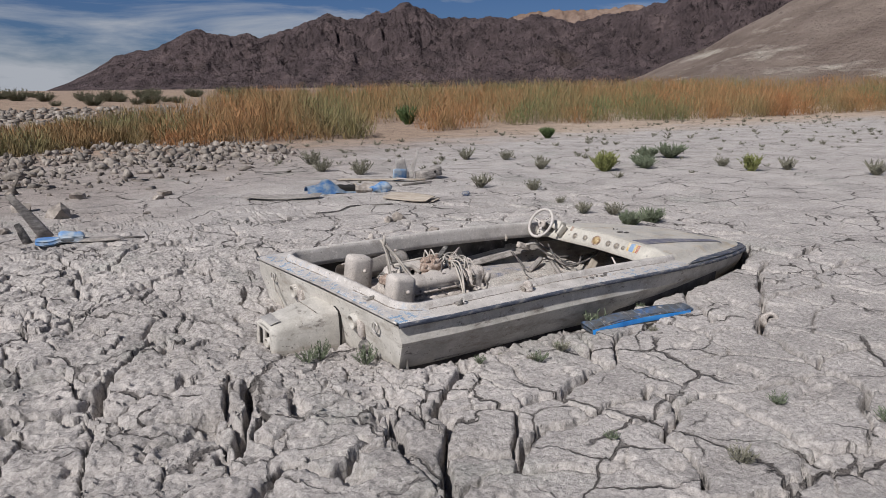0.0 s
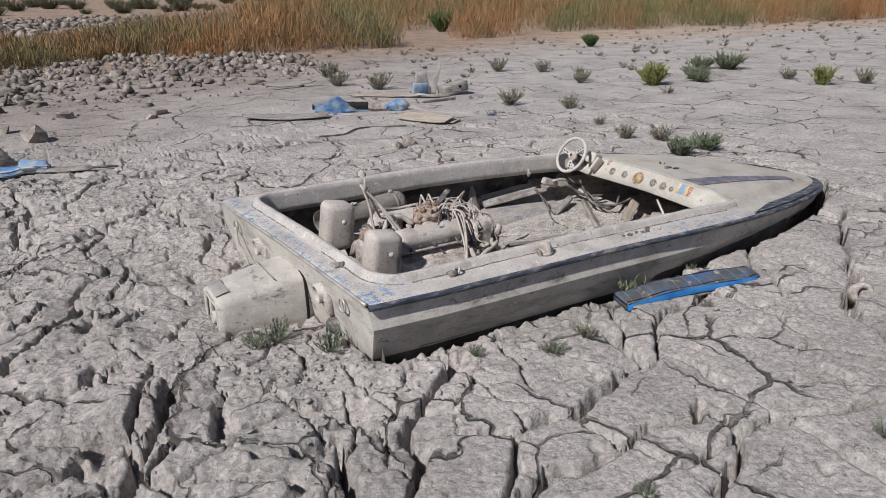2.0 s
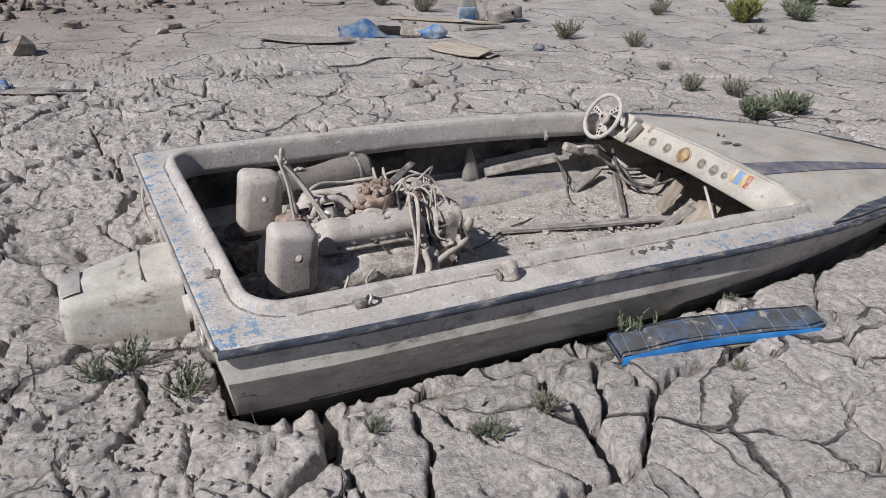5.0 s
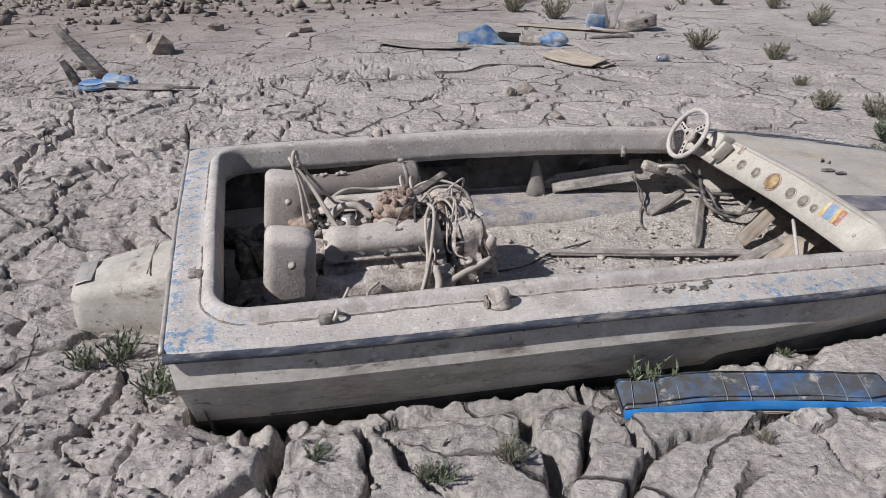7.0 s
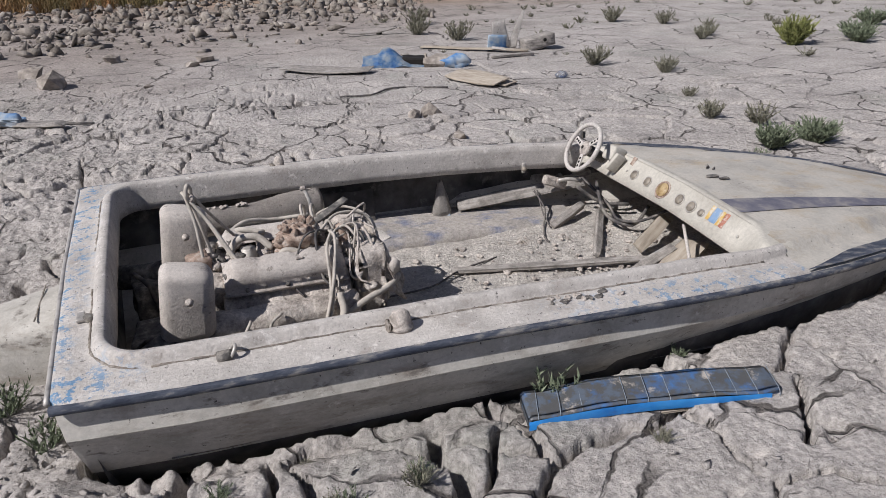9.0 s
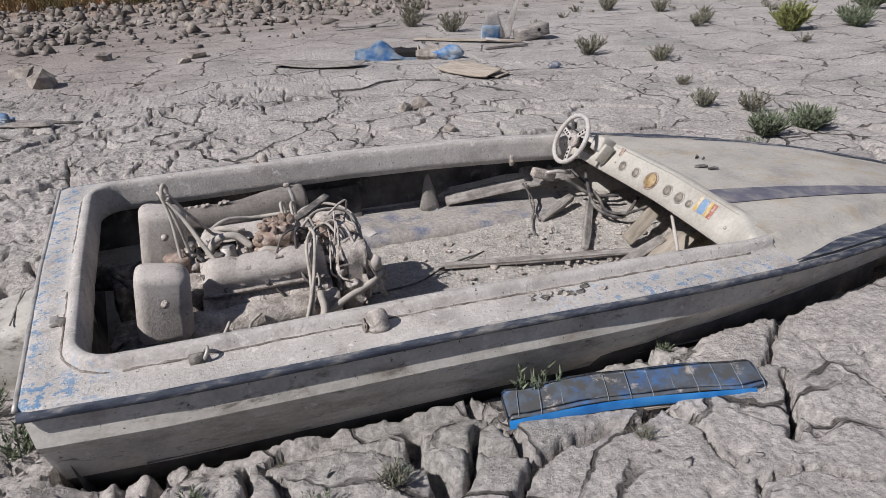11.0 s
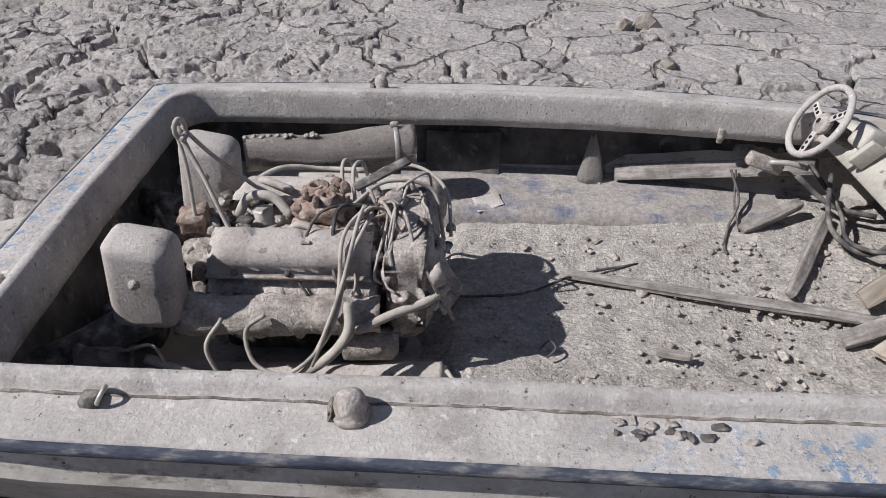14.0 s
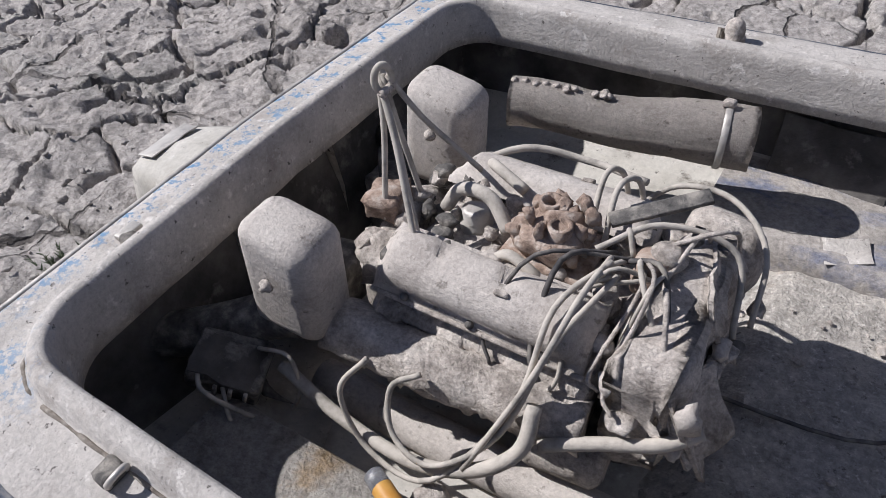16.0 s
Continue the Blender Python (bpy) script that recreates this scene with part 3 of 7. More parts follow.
# ---- ground ----
CRACKS = {
    "a": [(3.40, 3.82), (3.39, 3.67), (3.38, 3.54), (3.39, 3.44), (3.38, 3.20)],
    "b": [(2.57, 3.81), (2.56, 3.68), (2.55, 3.55), (2.40, 3.44), (2.26, 3.34), (2.16, 3.21), (2.14, 3.04), (1.98, 2.79), (1.83, 2.49), (1.72, 2.2)],
    "c": [(2.80, 3.77), (2.84, 3.65), (2.86, 3.57), (2.86, 3.45), (2.80, 3.2)],
    "e": [(3.35, 2.84), (3.25, 2.78), (3.03, 2.82), (2.86, 2.76), (2.62, 2.72), (2.50, 2.75), (2.28, 2.61), (2.0, 2.75)],
    "f": [(6.4, 4.35), (5.82, 4.00), (5.05, 3.35), (4.59, 3.05), (4.46, 2.65), (4.32, 2.33), (4.23, 2.11), (4.0, 1.93)],
    "g": [(3.34, 2.75), (3.31, 2.62), (3.17, 2.50), (2.96, 2.41)],
    "h": [(1.40, 3.95), (1.36, 3.82), (1.23, 3.43), (1.12, 3.24)],
    "i": [(1.45, 2.87), (1.29, 3.02), (1.15, 2.89), (1.02, 2.72)],
    "j": [(1.74, 3.27), (1.93, 3.32), (1.83, 2.94), (1.60, 2.96), (1.45, 2.87)],
    "k": [(2.95, 2.41), (2.88, 2.11), (2.75, 1.94)],
    "l": [(3.29, 1.86), (3.13, 1.77), (2.96, 1.71)],
    "m": [(1.03, 5.17), (0.68, 4.39), (0.48, 4.18), (0.14, 4.22), (-0.4, 4.0)],
    "o": [(7.17, 4.03), (6.64, 3.84), (6.3, 3.9)],
    "r": [(4.70, 3.64), (4.66, 3.57), (4.59, 3.45), (4.48, 3.36)],
    "s": [(3.64, 3.80), (3.63, 3.73), (3.53, 3.64), (3.40, 3.46)],
}
WIDE = {"a": 0.036, "b": 0.030, "e": 0.030, "f": 0.024, "g": 0.020, "h": 0.022, "i": 0.018, "j": 0.022, "m": 0.026}


def axis_steps(lo, hi, fine, far_lo, far_hi, growth=1.045):
    mid = list(np.arange(lo, hi + fine / 2, fine))
    left, right = [], []
    step, p = fine, lo
    while p > far_lo:
        step *= growth
        p -= step
        left.append(p)
    step, p = fine, hi
    while p < far_hi:
        step *= growth
        p += step
        right.append(p)
    return np.array(left[::-1] + mid + right)


def segment_distance(x, y, pts):
    best = np.full(x.shape, 1e9)
    for (ax, ay), (bx, by) in zip(pts, pts[1:]):
        dx, dy = bx - ax, by - ay
        t = np.clip(((x - ax) * dx + (y - ay) * dy) / (dx * dx + dy * dy), 0, 1)
        best = np.minimum(best, np.hypot(x - ax - t * dx, y - ay - t * dy))
    return best


def boat_coords(x, y):
    c, s_ = math.cos(radians(5.4)), math.sin(radians(5.4))
    dx, dy = x - 2.11, y - 4.712
    return dx * c + dy * s_, -dx * s_ + dy * c


TAB_S = np.linspace(0, 4.87, 60)
TAB_H = np.array([half(s) for s in TAB_S])


def ground_height(x, y, cracks=True):
    """Height of the lake bed."""
    r = np.hypot(x - 3, y - 3)
    z = -0.072 + 0.030 * fbm(x * 0.6, y * 0.6, 3, 4) + 0.05 * np.clip((y - 5.2) / 2.6, 0, 1) + 0.05 * np.clip((r - 7) / 20, 0, 1)
    # rise towards the shore and the hills
    z = z + 0.8 * np.clip((r - 30) / 60, 0, 1) ** 2
    z = z + 1.2 * np.clip((r - 70) / 500, 0, 1)
    if not cracks:
        return z
    wob_x = x + 0.07 * fbm(x * 4, y * 4, 31, 4) + 0.012 * fbm(x * 19, y * 19, 35, 3, 0.6)
    wob_y = y + 0.07 * fbm(x * 4, y * 4, 41, 4) + 0.012 * fbm(x * 19, y * 19, 45, 3, 0.6)
    fade = np.clip((14 - y) / 6, 0, 1) * np.clip((15 - x) / 6, 0, 1)
    crisp = np.clip((10.5 - y) / 2.5, 0, 1) * np.clip((10 - x) / 3, 0, 1)
    # one side is broken into rough plates, the other lies in broad smooth ones
    left = np.clip((2.7 - x + 0.22 * (y - 4)) / 1.6, 0, 1) * np.clip((13 - y) / 6, 0.35, 1)
    edge, ident, ux, uy = cells(wob_x, wob_y, 0.62, 5)
    open_ = 0.40 * hash01(np.floor(ident * 997), np.floor(ident * 313), 3) + 0.60 * vnoise(x * 1.3, y * 1.3, 61) + 0.10 * left
    w = 0.010 + 0.034 * np.clip(open_ - 0.36, 0, 1)
    z = z - crisp * 0.10 * np.clip(1.5 * (1 - edge / w), 0, 1) * np.clip((open_ - 0.44) * 12, 0, 1)
    tilt = ux * (hash01(ident * 1e4, ident * 3e4, 9) - 0.5) + uy * (hash01(ident * 2e4, ident * 7e3, 11) - 0.5)
    z = z + fade * ((ident - 0.5) * 0.022 + tilt * (0.06 + 0.05 * left))
    edge2, id2, vx, vy = cells(wob_x + 3.3, wob_y - 1.7, 0.27, 15)
    patch = np.clip((vnoise(x * 0.9, y * 0.9, 81) - 0.50) * 5, 0, 1)
    small = np.maximum(left, 0.5 * patch)
    gate = hash01(np.floor(id2 * 811), np.floor(id2 * 411), 5)
    reach = np.clip((vnoise(x * 2.1, y * 2.1, 65) - 0.42) * 9, 0, 1)
    z = z - crisp * small * 0.08 * np.clip(1.5 * (1 - edge2 / (0.012 + 0.012 * gate)), 0, 1) * (gate > 0.50) * reach
    z = z + fade * left * ((id2 - 0.5) * 0.020 + (vx * (hash01(id2 * 9e3, id2 * 3e3, 9) - 0.5) + vy * (hash01(id2 * 5e3, id2 * 8e3, 4) - 0.5)) * 0.12)
    # flakes, crumbs and pitting
    rug = fbm(x * 7, y * 7, 91, 5, 0.62)
    z = z + crisp * (0.008 + 0.022 * left) * rug
    flake = fbm(x * 5 + 3, y * 9, 93, 4, 0.6) * 5
    z = z + crisp * (0.004 + 0.007 * left) * (np.floor(flake) + np.clip((flake - np.floor(flake)) * 6, 0, 1)) * 0.6
    crumb = np.clip(fbm(x * 24, y * 24, 95, 3, 0.7) + 0.05, 0, 1)
    z = z + crisp * (0.006 + 0.022 * left * np.clip((vnoise(x * 2.6, y * 2.6, 97) - 0.35) * 3, 0, 1)) * crumb
    pit = vnoise(x * 6.5, y * 6.5, 101) + 0.25 * vnoise(x * 19, y * 19, 103)
    z = z - crisp * 0.075 * np.clip((pit - 0.96) * 11, 0, 1) * (0.35 + 0.8 * left)
    # the large open cracks, and the broken bank beside the hull
    bank = np.exp(-(((x - 2.9) / 0.9) ** 2 + ((y - 3.62) / 0.22) ** 2))
    z = z + bank * (0.012 + 0.045 * fbm(x * 6, y * 6, 55, 4, 0.6))
    for key, pts in CRACKS.items():
        d = segment_distance(wob_x, wob_y, pts)
        wd = WIDE[key] if key in WIDE else 0.017
        wd = wd * (0.45 + 1.25 * vnoise(x * 4.5, y * 4.5, 71))
        z = z - 0.15 * np.clip(1.7 * (1 - d / wd), 0, 1) - 0.008 * np.exp(-d / 0.05)
    # the boat has settled into the mud
    s, n = boat_coords(x, y)
    n = np.where(n > 0, n / 1.17, n)
    z = z - 0.085 * np.exp(-((s + 0.14) / 0.36) ** 2 - ((n - 0.05) / 0.75) ** 2)
    h = np.interp(s, TAB_S, TAB_H)
    inside = (s > 0.07) & (s < 4.8)
    near_gap = np.interp(s, [0, 0.3, 1.5, 2.3, 3.0, 4.4, 4.87], [0.015, 0.0, 0.0, 0.03, 0.09, 0.10, 0.04])
    far_gap = np.interp(s, [0, 3.2, 3.5, 4.87], [0.0, 0.0, 0.03, 0.03])
    lim = np.where(n < 0, h - 0.04 + near_gap, h - 0.04 + far_gap) + 0.03 * fbm(x * 7, y * 7, 111, 3)
    drop = np.clip((lim - np.abs(n)) / 0.05, 0, 1) * inside
    z = np.where(drop > 0, z * (1 - drop) - 0.50 * drop, z)
    # a trench along the near side
    z = z - 0.075 * np.exp(-((np.abs(n) - h - 0.01) / 0.08) ** 2) * (n < 0) * np.clip((s - 0.02) / 0.15, 0, 1) * np.clip((2.4 - s) / 0.8, 0, 1) * (1 - drop)
    # silt heaped against the far side
    heap = np.exp(-((np.abs(n) - h - 0.06) / 0.16) ** 2) * (n > 0) * (s > -0.3) * (s < 4.9)
    lift = np.interp(s, [-0.3, 0.2, 1.5, 3.4, 3.8, 4.9], [0.0, 0.04, 0.11, 0.12, 0.06, 0.02])
    z = z + heap * lift * (1 - drop)
    return z


gx = axis_steps(-0.3, 6.0, 0.011, -3500, 3500, 1.034)
gy = axis_steps(1.7, 7.6, 0.011, -3500, 3500, 1.034)
GX, GY = np.meshgrid(gx, gy, indexing="ij")
GZ = ground_height(GX, GY)
ni, nj = GX.shape
idx = np.arange(ni * nj).reshape(ni, nj)
ground_faces = np.stack([idx[:-1, :-1], idx[1:, :-1], idx[1:, 1:], idx[:-1, 1:]], -1).reshape(-1, 4)
ground = from_arrays("ground", np.stack([GX, GY, GZ], -1).reshape(-1, 3), ground_faces, MUD, True)
tagged(ground, "pale grey cracked dried mud of a lake bed", "ground", kind="structure")


def ground_z(x, y):
    return float(ground_height(np.array([float(x)]), np.array([float(y)]))[0])


def ground_zs(x, y):
    return ground_height(np.asarray(x, float), np.asarray(y, float))


# ---- mountains and hills, far off ----
RIDGES = {}


def ridge(name, az, el, dist, depth, mat, label, seed, relief, base=-3.0, columns=420, rows=80):
    """A range whose skyline rises to el degrees at az degrees (from +y towards +x), seen from the lake bed."""
    a = np.linspace(az[0], az[-1], columns)
    top = np.interp(a, az, el)
    u = np.linspace(0, 1, rows)
    A, U = np.meshgrid(a, u, indexing="ij")
    D = dist + depth * U
    X, Y = D * np.sin(np.radians(A)), D * np.cos(np.radians(A))
    H = np.tan(np.radians(top))[:, None] * (dist + depth * 0.62) * np.interp(U, [0, 0.15, 0.62, 1], [0, 0.10, 1.0, 0.55])
    k = 9.0 / depth
    folds = 1 - 2.2 * np.abs(fbm(X * k * 1.2, Y * k * 0.7, seed, 9, 0.62))
    gully = 1 - 2 * np.abs(fbm(A * 1.1 + 0.8 * U, U * 2.2, seed + 70, 6, 0.6))
    calm = 1 - 0.85 * np.exp(-((U - 0.62) / 0.10) ** 2)
    Z = base * (1 - U) + H * (1 + calm * relief * (0.95 * (folds - 0.75) + 0.14 * (gully - 0.75))) + relief * 0.10 * H * fbm(X * k * 4, Y * k * 4, seed + 50, 5, 0.6)
    Z[:, 0] = base - 20
    n_a, n_u = X.shape
    ii = np.arange(n_a * n_u).reshape(n_a, n_u)
    f = np.stack([ii[:-1, :-1], ii[1:, :-1], ii[1:, 1:], ii[:-1, 1:]], -1).reshape(-1, 4)[:, ::-1]
    ob = from_arrays(name, np.stack([X, Y, Z], -1).reshape(-1, 3), f, mat, mat is PALEHILL)
    RIDGES[name] = np.stack([X, Y, Z], -1).reshape(-1, 3)
    return tagged(ob, label, "mountain", kind="structure")


ridge("backdrop_mountain", [1.2, 2.8, 4.3, 6.0, 6.8, 8.9, 10.5, 11.4, 13.3, 15.1, 16.2, 18.3, 20.4, 21.3, 22.2, 25.5, 27.1, 28.3, 29.6, 32.4, 34.6, 38.2, 39.7, 40.9, 43.0, 46.2, 48.4, 52, 58, 66, 76],
      [0.1, 0.7, 1.46, 2.54, 2.78, 3.1, 4.05, 4.45, 4.31, 4.24, 4.0, 4.53, 5.46, 5.62, 5.29, 6.0, 6.44, 5.98, 5.14, 5.22, 5.38, 5.28, 4.75, 5.03, 5.44, 6.1, 7.0, 8.2, 9.2, 9.4, 8.0],
      900, 700, MOUNTAIN, "dark brown rocky desert mountain range", 5, 0.55, columns=760, rows=110)
ridge("backdrop_ridge", [24, 30, 34, 35.7, 37.1, 38.8, 41.3, 44.2, 45.8, 50, 58], [0.5, 3.8, 4.8, 5.35, 5.63, 5.67, 5.58, 5.79, 5.88, 6.0, 5.0], 2300, 900, FARHILL, "rust brown far desert ridge", 25, 0.3)
ridge("backdrop_hill", [42.5, 45.2, 47.1, 49.4, 51.2, 53.7, 56.0, 59.7, 66, 76, 88], [0.6, 1.62, 2.5, 3.38, 4.46, 5.76, 7.05, 8.45, 10.2, 11.5, 10.0], 62, 95, PALEHILL, "pale gravel hillside with bleached bands", 45, 0.10, base=-0.6)


# ---- the boat ----
def deck_z(s, n):
    """Height of the deck over the boat's own base plane."""
    r, w = abs(n), well(s)
    rise = 0.042 * smoothstep((w + 0.055 - r) / 0.04) * smoothstep((4.75 - s) / 0.8)
    crown = 0.0
    if s > 2.6 and w > 0.01:
        crown = 0.014 * max(0.0, 1 - (r / (w + 0.05)) ** 2) * smoothstep((4.7 - s) / 1.6)
    return sheer(s) + rise + crown


FAR_BEAM = 1.17                 # the far half is broader, and heels less


def P(s, n, z):
    if n > 0:
        return Vector((skew(s, n), n * FAR_BEAM, z - 0.045 * n))
    return Vector((skew(s, n), n, z))


def build_boat():
    boat = root("motor_boat", BOAT, "wrecked cream speedboat sunk into cracked mud with silt-filled cockpit", "boat")
    stations = [0, 0.05, 0.2, 0.4, 0.7, 1.0, 1.3, 1.6, 1.9, 2.2, 2.5, 2.8, 3.0, 3.2, 3.4, 3.6, 3.8, 4.0, 4.2, 4.35, 4.5, 4.62, 4.72, 4.79, 4.84, 4.868]

    # outer shell: rail line, knuckle, chine, bottom
    def section(s):
        h, d = half(s), sheer(s)
        g = smoothstep((s - 1.6) / 2.6)                     # the bow sections pull in below
        k = max(0.05, min(1.0, h / 0.5))
        return [(h - 0.022 * k, d - 0.022), (h - 0.016 * k, d - 0.055), (h + (0.004 - 0.05 * g) * k, d - 0.135), (h - (0.030 + 0.09 * g) * k, d - 0.22),
                (h - (0.075 + 0.16 * g) * k, d - 0.33), (h * 0.80 - 0.17 * g * k, d - 0.42), (h * 0.35, d - 0.50), (0, d - 0.53)]
    rows = []
    for s in stations:
        sec = section(s)
        lean = 0.16 if s < 0.01 else 0.0
        left = [P(s + max(0, 0.25 - z) * lean, -n, z) for n, z in sec]
        right = [P(s + max(0, 0.25 - z) * lean, n, z) for n, z in sec[::-1]]
        rows.append(left + right[1:])
    bm = loft(rows)
    bmesh.ops.reverse_faces(bm, faces=bm.faces[:])
    hull = part("hull", bm, HULL, boat)
    hull.data.polygons.foreach_set("use_smooth", [False] * len(hull.data.polygons))

    # transom plate with thickness, raked like the stern
    sec = section(0)
    outline = [(-n, z) for n, z in sec] + [(n, z) for n, z in sec[::-1][1:]]
    bm = bmesh.new()
    a = [bm.verts.new(P(max(0, 0.25 - z) * 0.16 - 0.001, n, z)) for n, z in outline]
    b = [bm.verts.new(P(max(0, 0.25 - z) * 0.16 + 0.04, n, z)) for n, z in outline]
    bm.faces.new(a)
    bm.faces.new(b[::-1])
    for i in range(len(a)):
        j = (i + 1) % len(a)
        bm.faces.new((a[i], b[i], b[j], a[j]))
    bmesh.ops.recalc_face_normals(bm, faces=bm.faces)
    part("transom", bm, HULL, boat, "cream transom plate with dried mud", smooth=False)

    # side decks: a U round the cockpit, lofted from the gunwale to the coaming's inner face
    R = 0.13
    path = []
    back = 0.165
    for s in np.linspace(2.88, back + R, 34):
        path.append(((s, half(s)), (s, well(s))))
    w0 = well(back + R)
    for k in range(1, 9):
        t = k / 9 * math.pi / 2
        o = k / 9
        oc = (back + R) * (1 - min(1, 2 * o)), half(0) if o < 0.5 else w0 - R + (half(0) - w0 + R) * (2 - 2 * o)
        path.append(((max(0.0, oc[0]), half(max(0.0, oc[0])) if o <= 0.5 else oc[1]), (back + R - R * math.sin(t), w0 - R + R * math.cos(t))))
    for n in np.linspace(w0 - R, 0, 12):
        path.append(((0.0, n), (back, n)))
    mirror = [((o[0], -o[1]), (i[0], -i[1])) for o, i in path[::-1][1:]]
    path = path + mirror
    rows = []
    for o, i in path:
        o, i = Vector(o), Vector(i)
        out = (o - i).normalized()
        width = (o - i).length
        r = []
        def lift(f, z, off=0.0):
            p = i + (o - i) * f
            return P(p.x + off * out.x, p.y + off * out.y, sheer(max(0.0, p.x)) + z)
        r.append(lift(1, -0.014, 0.004))
        r.append(lift(1, 0.0, 0.0))
        r.append(lift(1, 0.004, -0.012))
        for f in (0.75, 0.5):
            r.append(lift(f, 0.006))
        r.append(lift(0, 0.008, 0.057))
        r.append(lift(0, 0.016, 0.050))
        r.append(lift(0, 0.036, 0.044))
        r.append(lift(0, 0.047, 0.031))
        r.append(lift(0, 0.047, 0.010))
        r.append(lift(0, 0.038, 0.002))
        r.append(lift(0, 0.01, -0.003))
        r.append(lift(0, -0.06, -0.006))
        r.append(lift(0, -0.098, -0.008))
        r.append(lift(0, -0.100, 0.006))
        r.append(lift(0, -0.02, 0.012))
        rows.append(r)
    bm = loft(rows)
    deck = part("side_deck", rough_up(bm, 0.0025, 18), SIDEDECK, boat, "silt-caked side deck with raised rounded coaming")

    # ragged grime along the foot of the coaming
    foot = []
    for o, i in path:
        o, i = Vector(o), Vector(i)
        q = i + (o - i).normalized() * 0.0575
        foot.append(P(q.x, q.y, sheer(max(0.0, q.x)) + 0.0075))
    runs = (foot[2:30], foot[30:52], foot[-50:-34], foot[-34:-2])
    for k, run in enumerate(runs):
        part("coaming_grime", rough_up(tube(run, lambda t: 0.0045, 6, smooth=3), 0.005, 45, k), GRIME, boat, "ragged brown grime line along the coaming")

    # fore deck
    rows = []
    cols = 44
    for s in np.concatenate([[2.88], np.linspace(2.93, 4.5, 30), np.linspace(4.55, 4.865, 12)]):
        h = half(s)
        rows.append([P(s, h * (2 * u / cols - 1), deck_z(s, h * (2 * u / cols - 1)) + (0.004 if 0 < u < cols else -0.01)) for u in range(cols + 1)])
    part("fore_deck", loft(rows), FORE, boat, "chalky domed fore deck with tan stains")
    rows = []
    for s in np.linspace(2.90, 4.12, 36):
        a0, b0 = (-0.24, -0.40) if s < 3.0 else (-0.24 - 0.05 * (s - 3), -0.40 + 0.02 * (s - 3))
        rows.append([P(s, a0 + (b0 - a0) * t, deck_z(s, a0 + (b0 - a0) * t) + 0.008) for t in np.linspace(0, 1, 7)])
    part("deck_stripe", loft(rows), STRIPE, boat, "faded navy deck stripe")
    for side in (-1, 1):
        rows = []
        for s in np.linspace(2.88, 4.80, 44):
            h = half(s)
            wid = min(0.075, h * 0.6) * smoothstep((s - 2.80) / 0.5)
            rows.append([P(s, side * (h - 0.010 - wid * t), deck_z(s, h - 0.010 - wid * t) + 0.009) for t in (0, 0.33, 0.66, 1)])
        part("deck_edge_band", loft(rows), RAIL, boat, "dark blue band along the deck edge")

    # rub rail round the gunwale
    pts = [P(s, -half(s) - 0.004, sheer(s) - 0.016) for s in np.linspace(0.0, 4.75, 50)] + [P(s, (-1 if i == 0 else 1) * half(s), sheer(s) - 0.016) for i, ss in enumerate(([4.83, 4.868], [4.83])) for s in ss]
    pts += [P(s, half(s) + 0.004, sheer(s) - 0.016) for s in np.linspace(4.75, 0.0, 50)]
    part("rub_rail", tube(pts, 0.016, 8, smooth=2), RAIL, boat, "worn navy rubber rub rail")
    pts = [P(-0.006, n, 0.253 - 0.004) for n in np.linspace(-0.9, 0.9, 20)]
    part("stern_trim", tube(pts, 0.009, 6, smooth=2), STEEL, boat, "pale riveted stern trim")

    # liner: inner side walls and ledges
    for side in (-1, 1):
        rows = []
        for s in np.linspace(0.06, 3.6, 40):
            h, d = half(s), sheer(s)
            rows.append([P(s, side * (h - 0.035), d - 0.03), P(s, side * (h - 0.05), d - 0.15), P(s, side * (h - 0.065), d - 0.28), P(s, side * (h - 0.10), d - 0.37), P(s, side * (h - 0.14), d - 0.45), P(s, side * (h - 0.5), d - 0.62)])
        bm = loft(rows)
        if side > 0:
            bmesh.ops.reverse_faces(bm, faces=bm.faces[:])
        part("inner_side", bm, BAY, boat, "dusty inner hull side, painted darker for its shade")
    rows = [[P(s, n, sheer(s) - z) for n, z in ((0.88, 0.345), (0.80, 0.358), (0.62, 0.366), (0.56, 0.375), (0.545, 0.42), (0.54, 0.52))] for s in np.linspace(1.05, 2.95, 30)]
    part("ledge", rough_up(loft(rows), 0.004, 9), BLUELEDGE, boat, "silty ledge with worn blue paint")
    rows = [[P(s, n, sheer(s) - z) for n, z in ((-0.88, 0.315), (-0.78, 0.322), (-0.56, 0.335), (-0.50, 0.35), (-0.475, 0.41), (-0.47, 0.56))] for s in np.linspace(0.30, 2.9, 34)]
    bm = rough_up(loft(rows), 0.004, 9)
    part("ledge", bm, RUSTSILT, boat, "silt-covered ledge with rust stain")
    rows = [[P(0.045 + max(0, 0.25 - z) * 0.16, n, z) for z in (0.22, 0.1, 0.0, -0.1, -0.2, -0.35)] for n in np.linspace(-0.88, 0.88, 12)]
    part("inner_transom", loft(rows), BAY, boat, "grimy inner face of the transom, painted darker for its shade")

    # dash panel with gauges
    rows = []
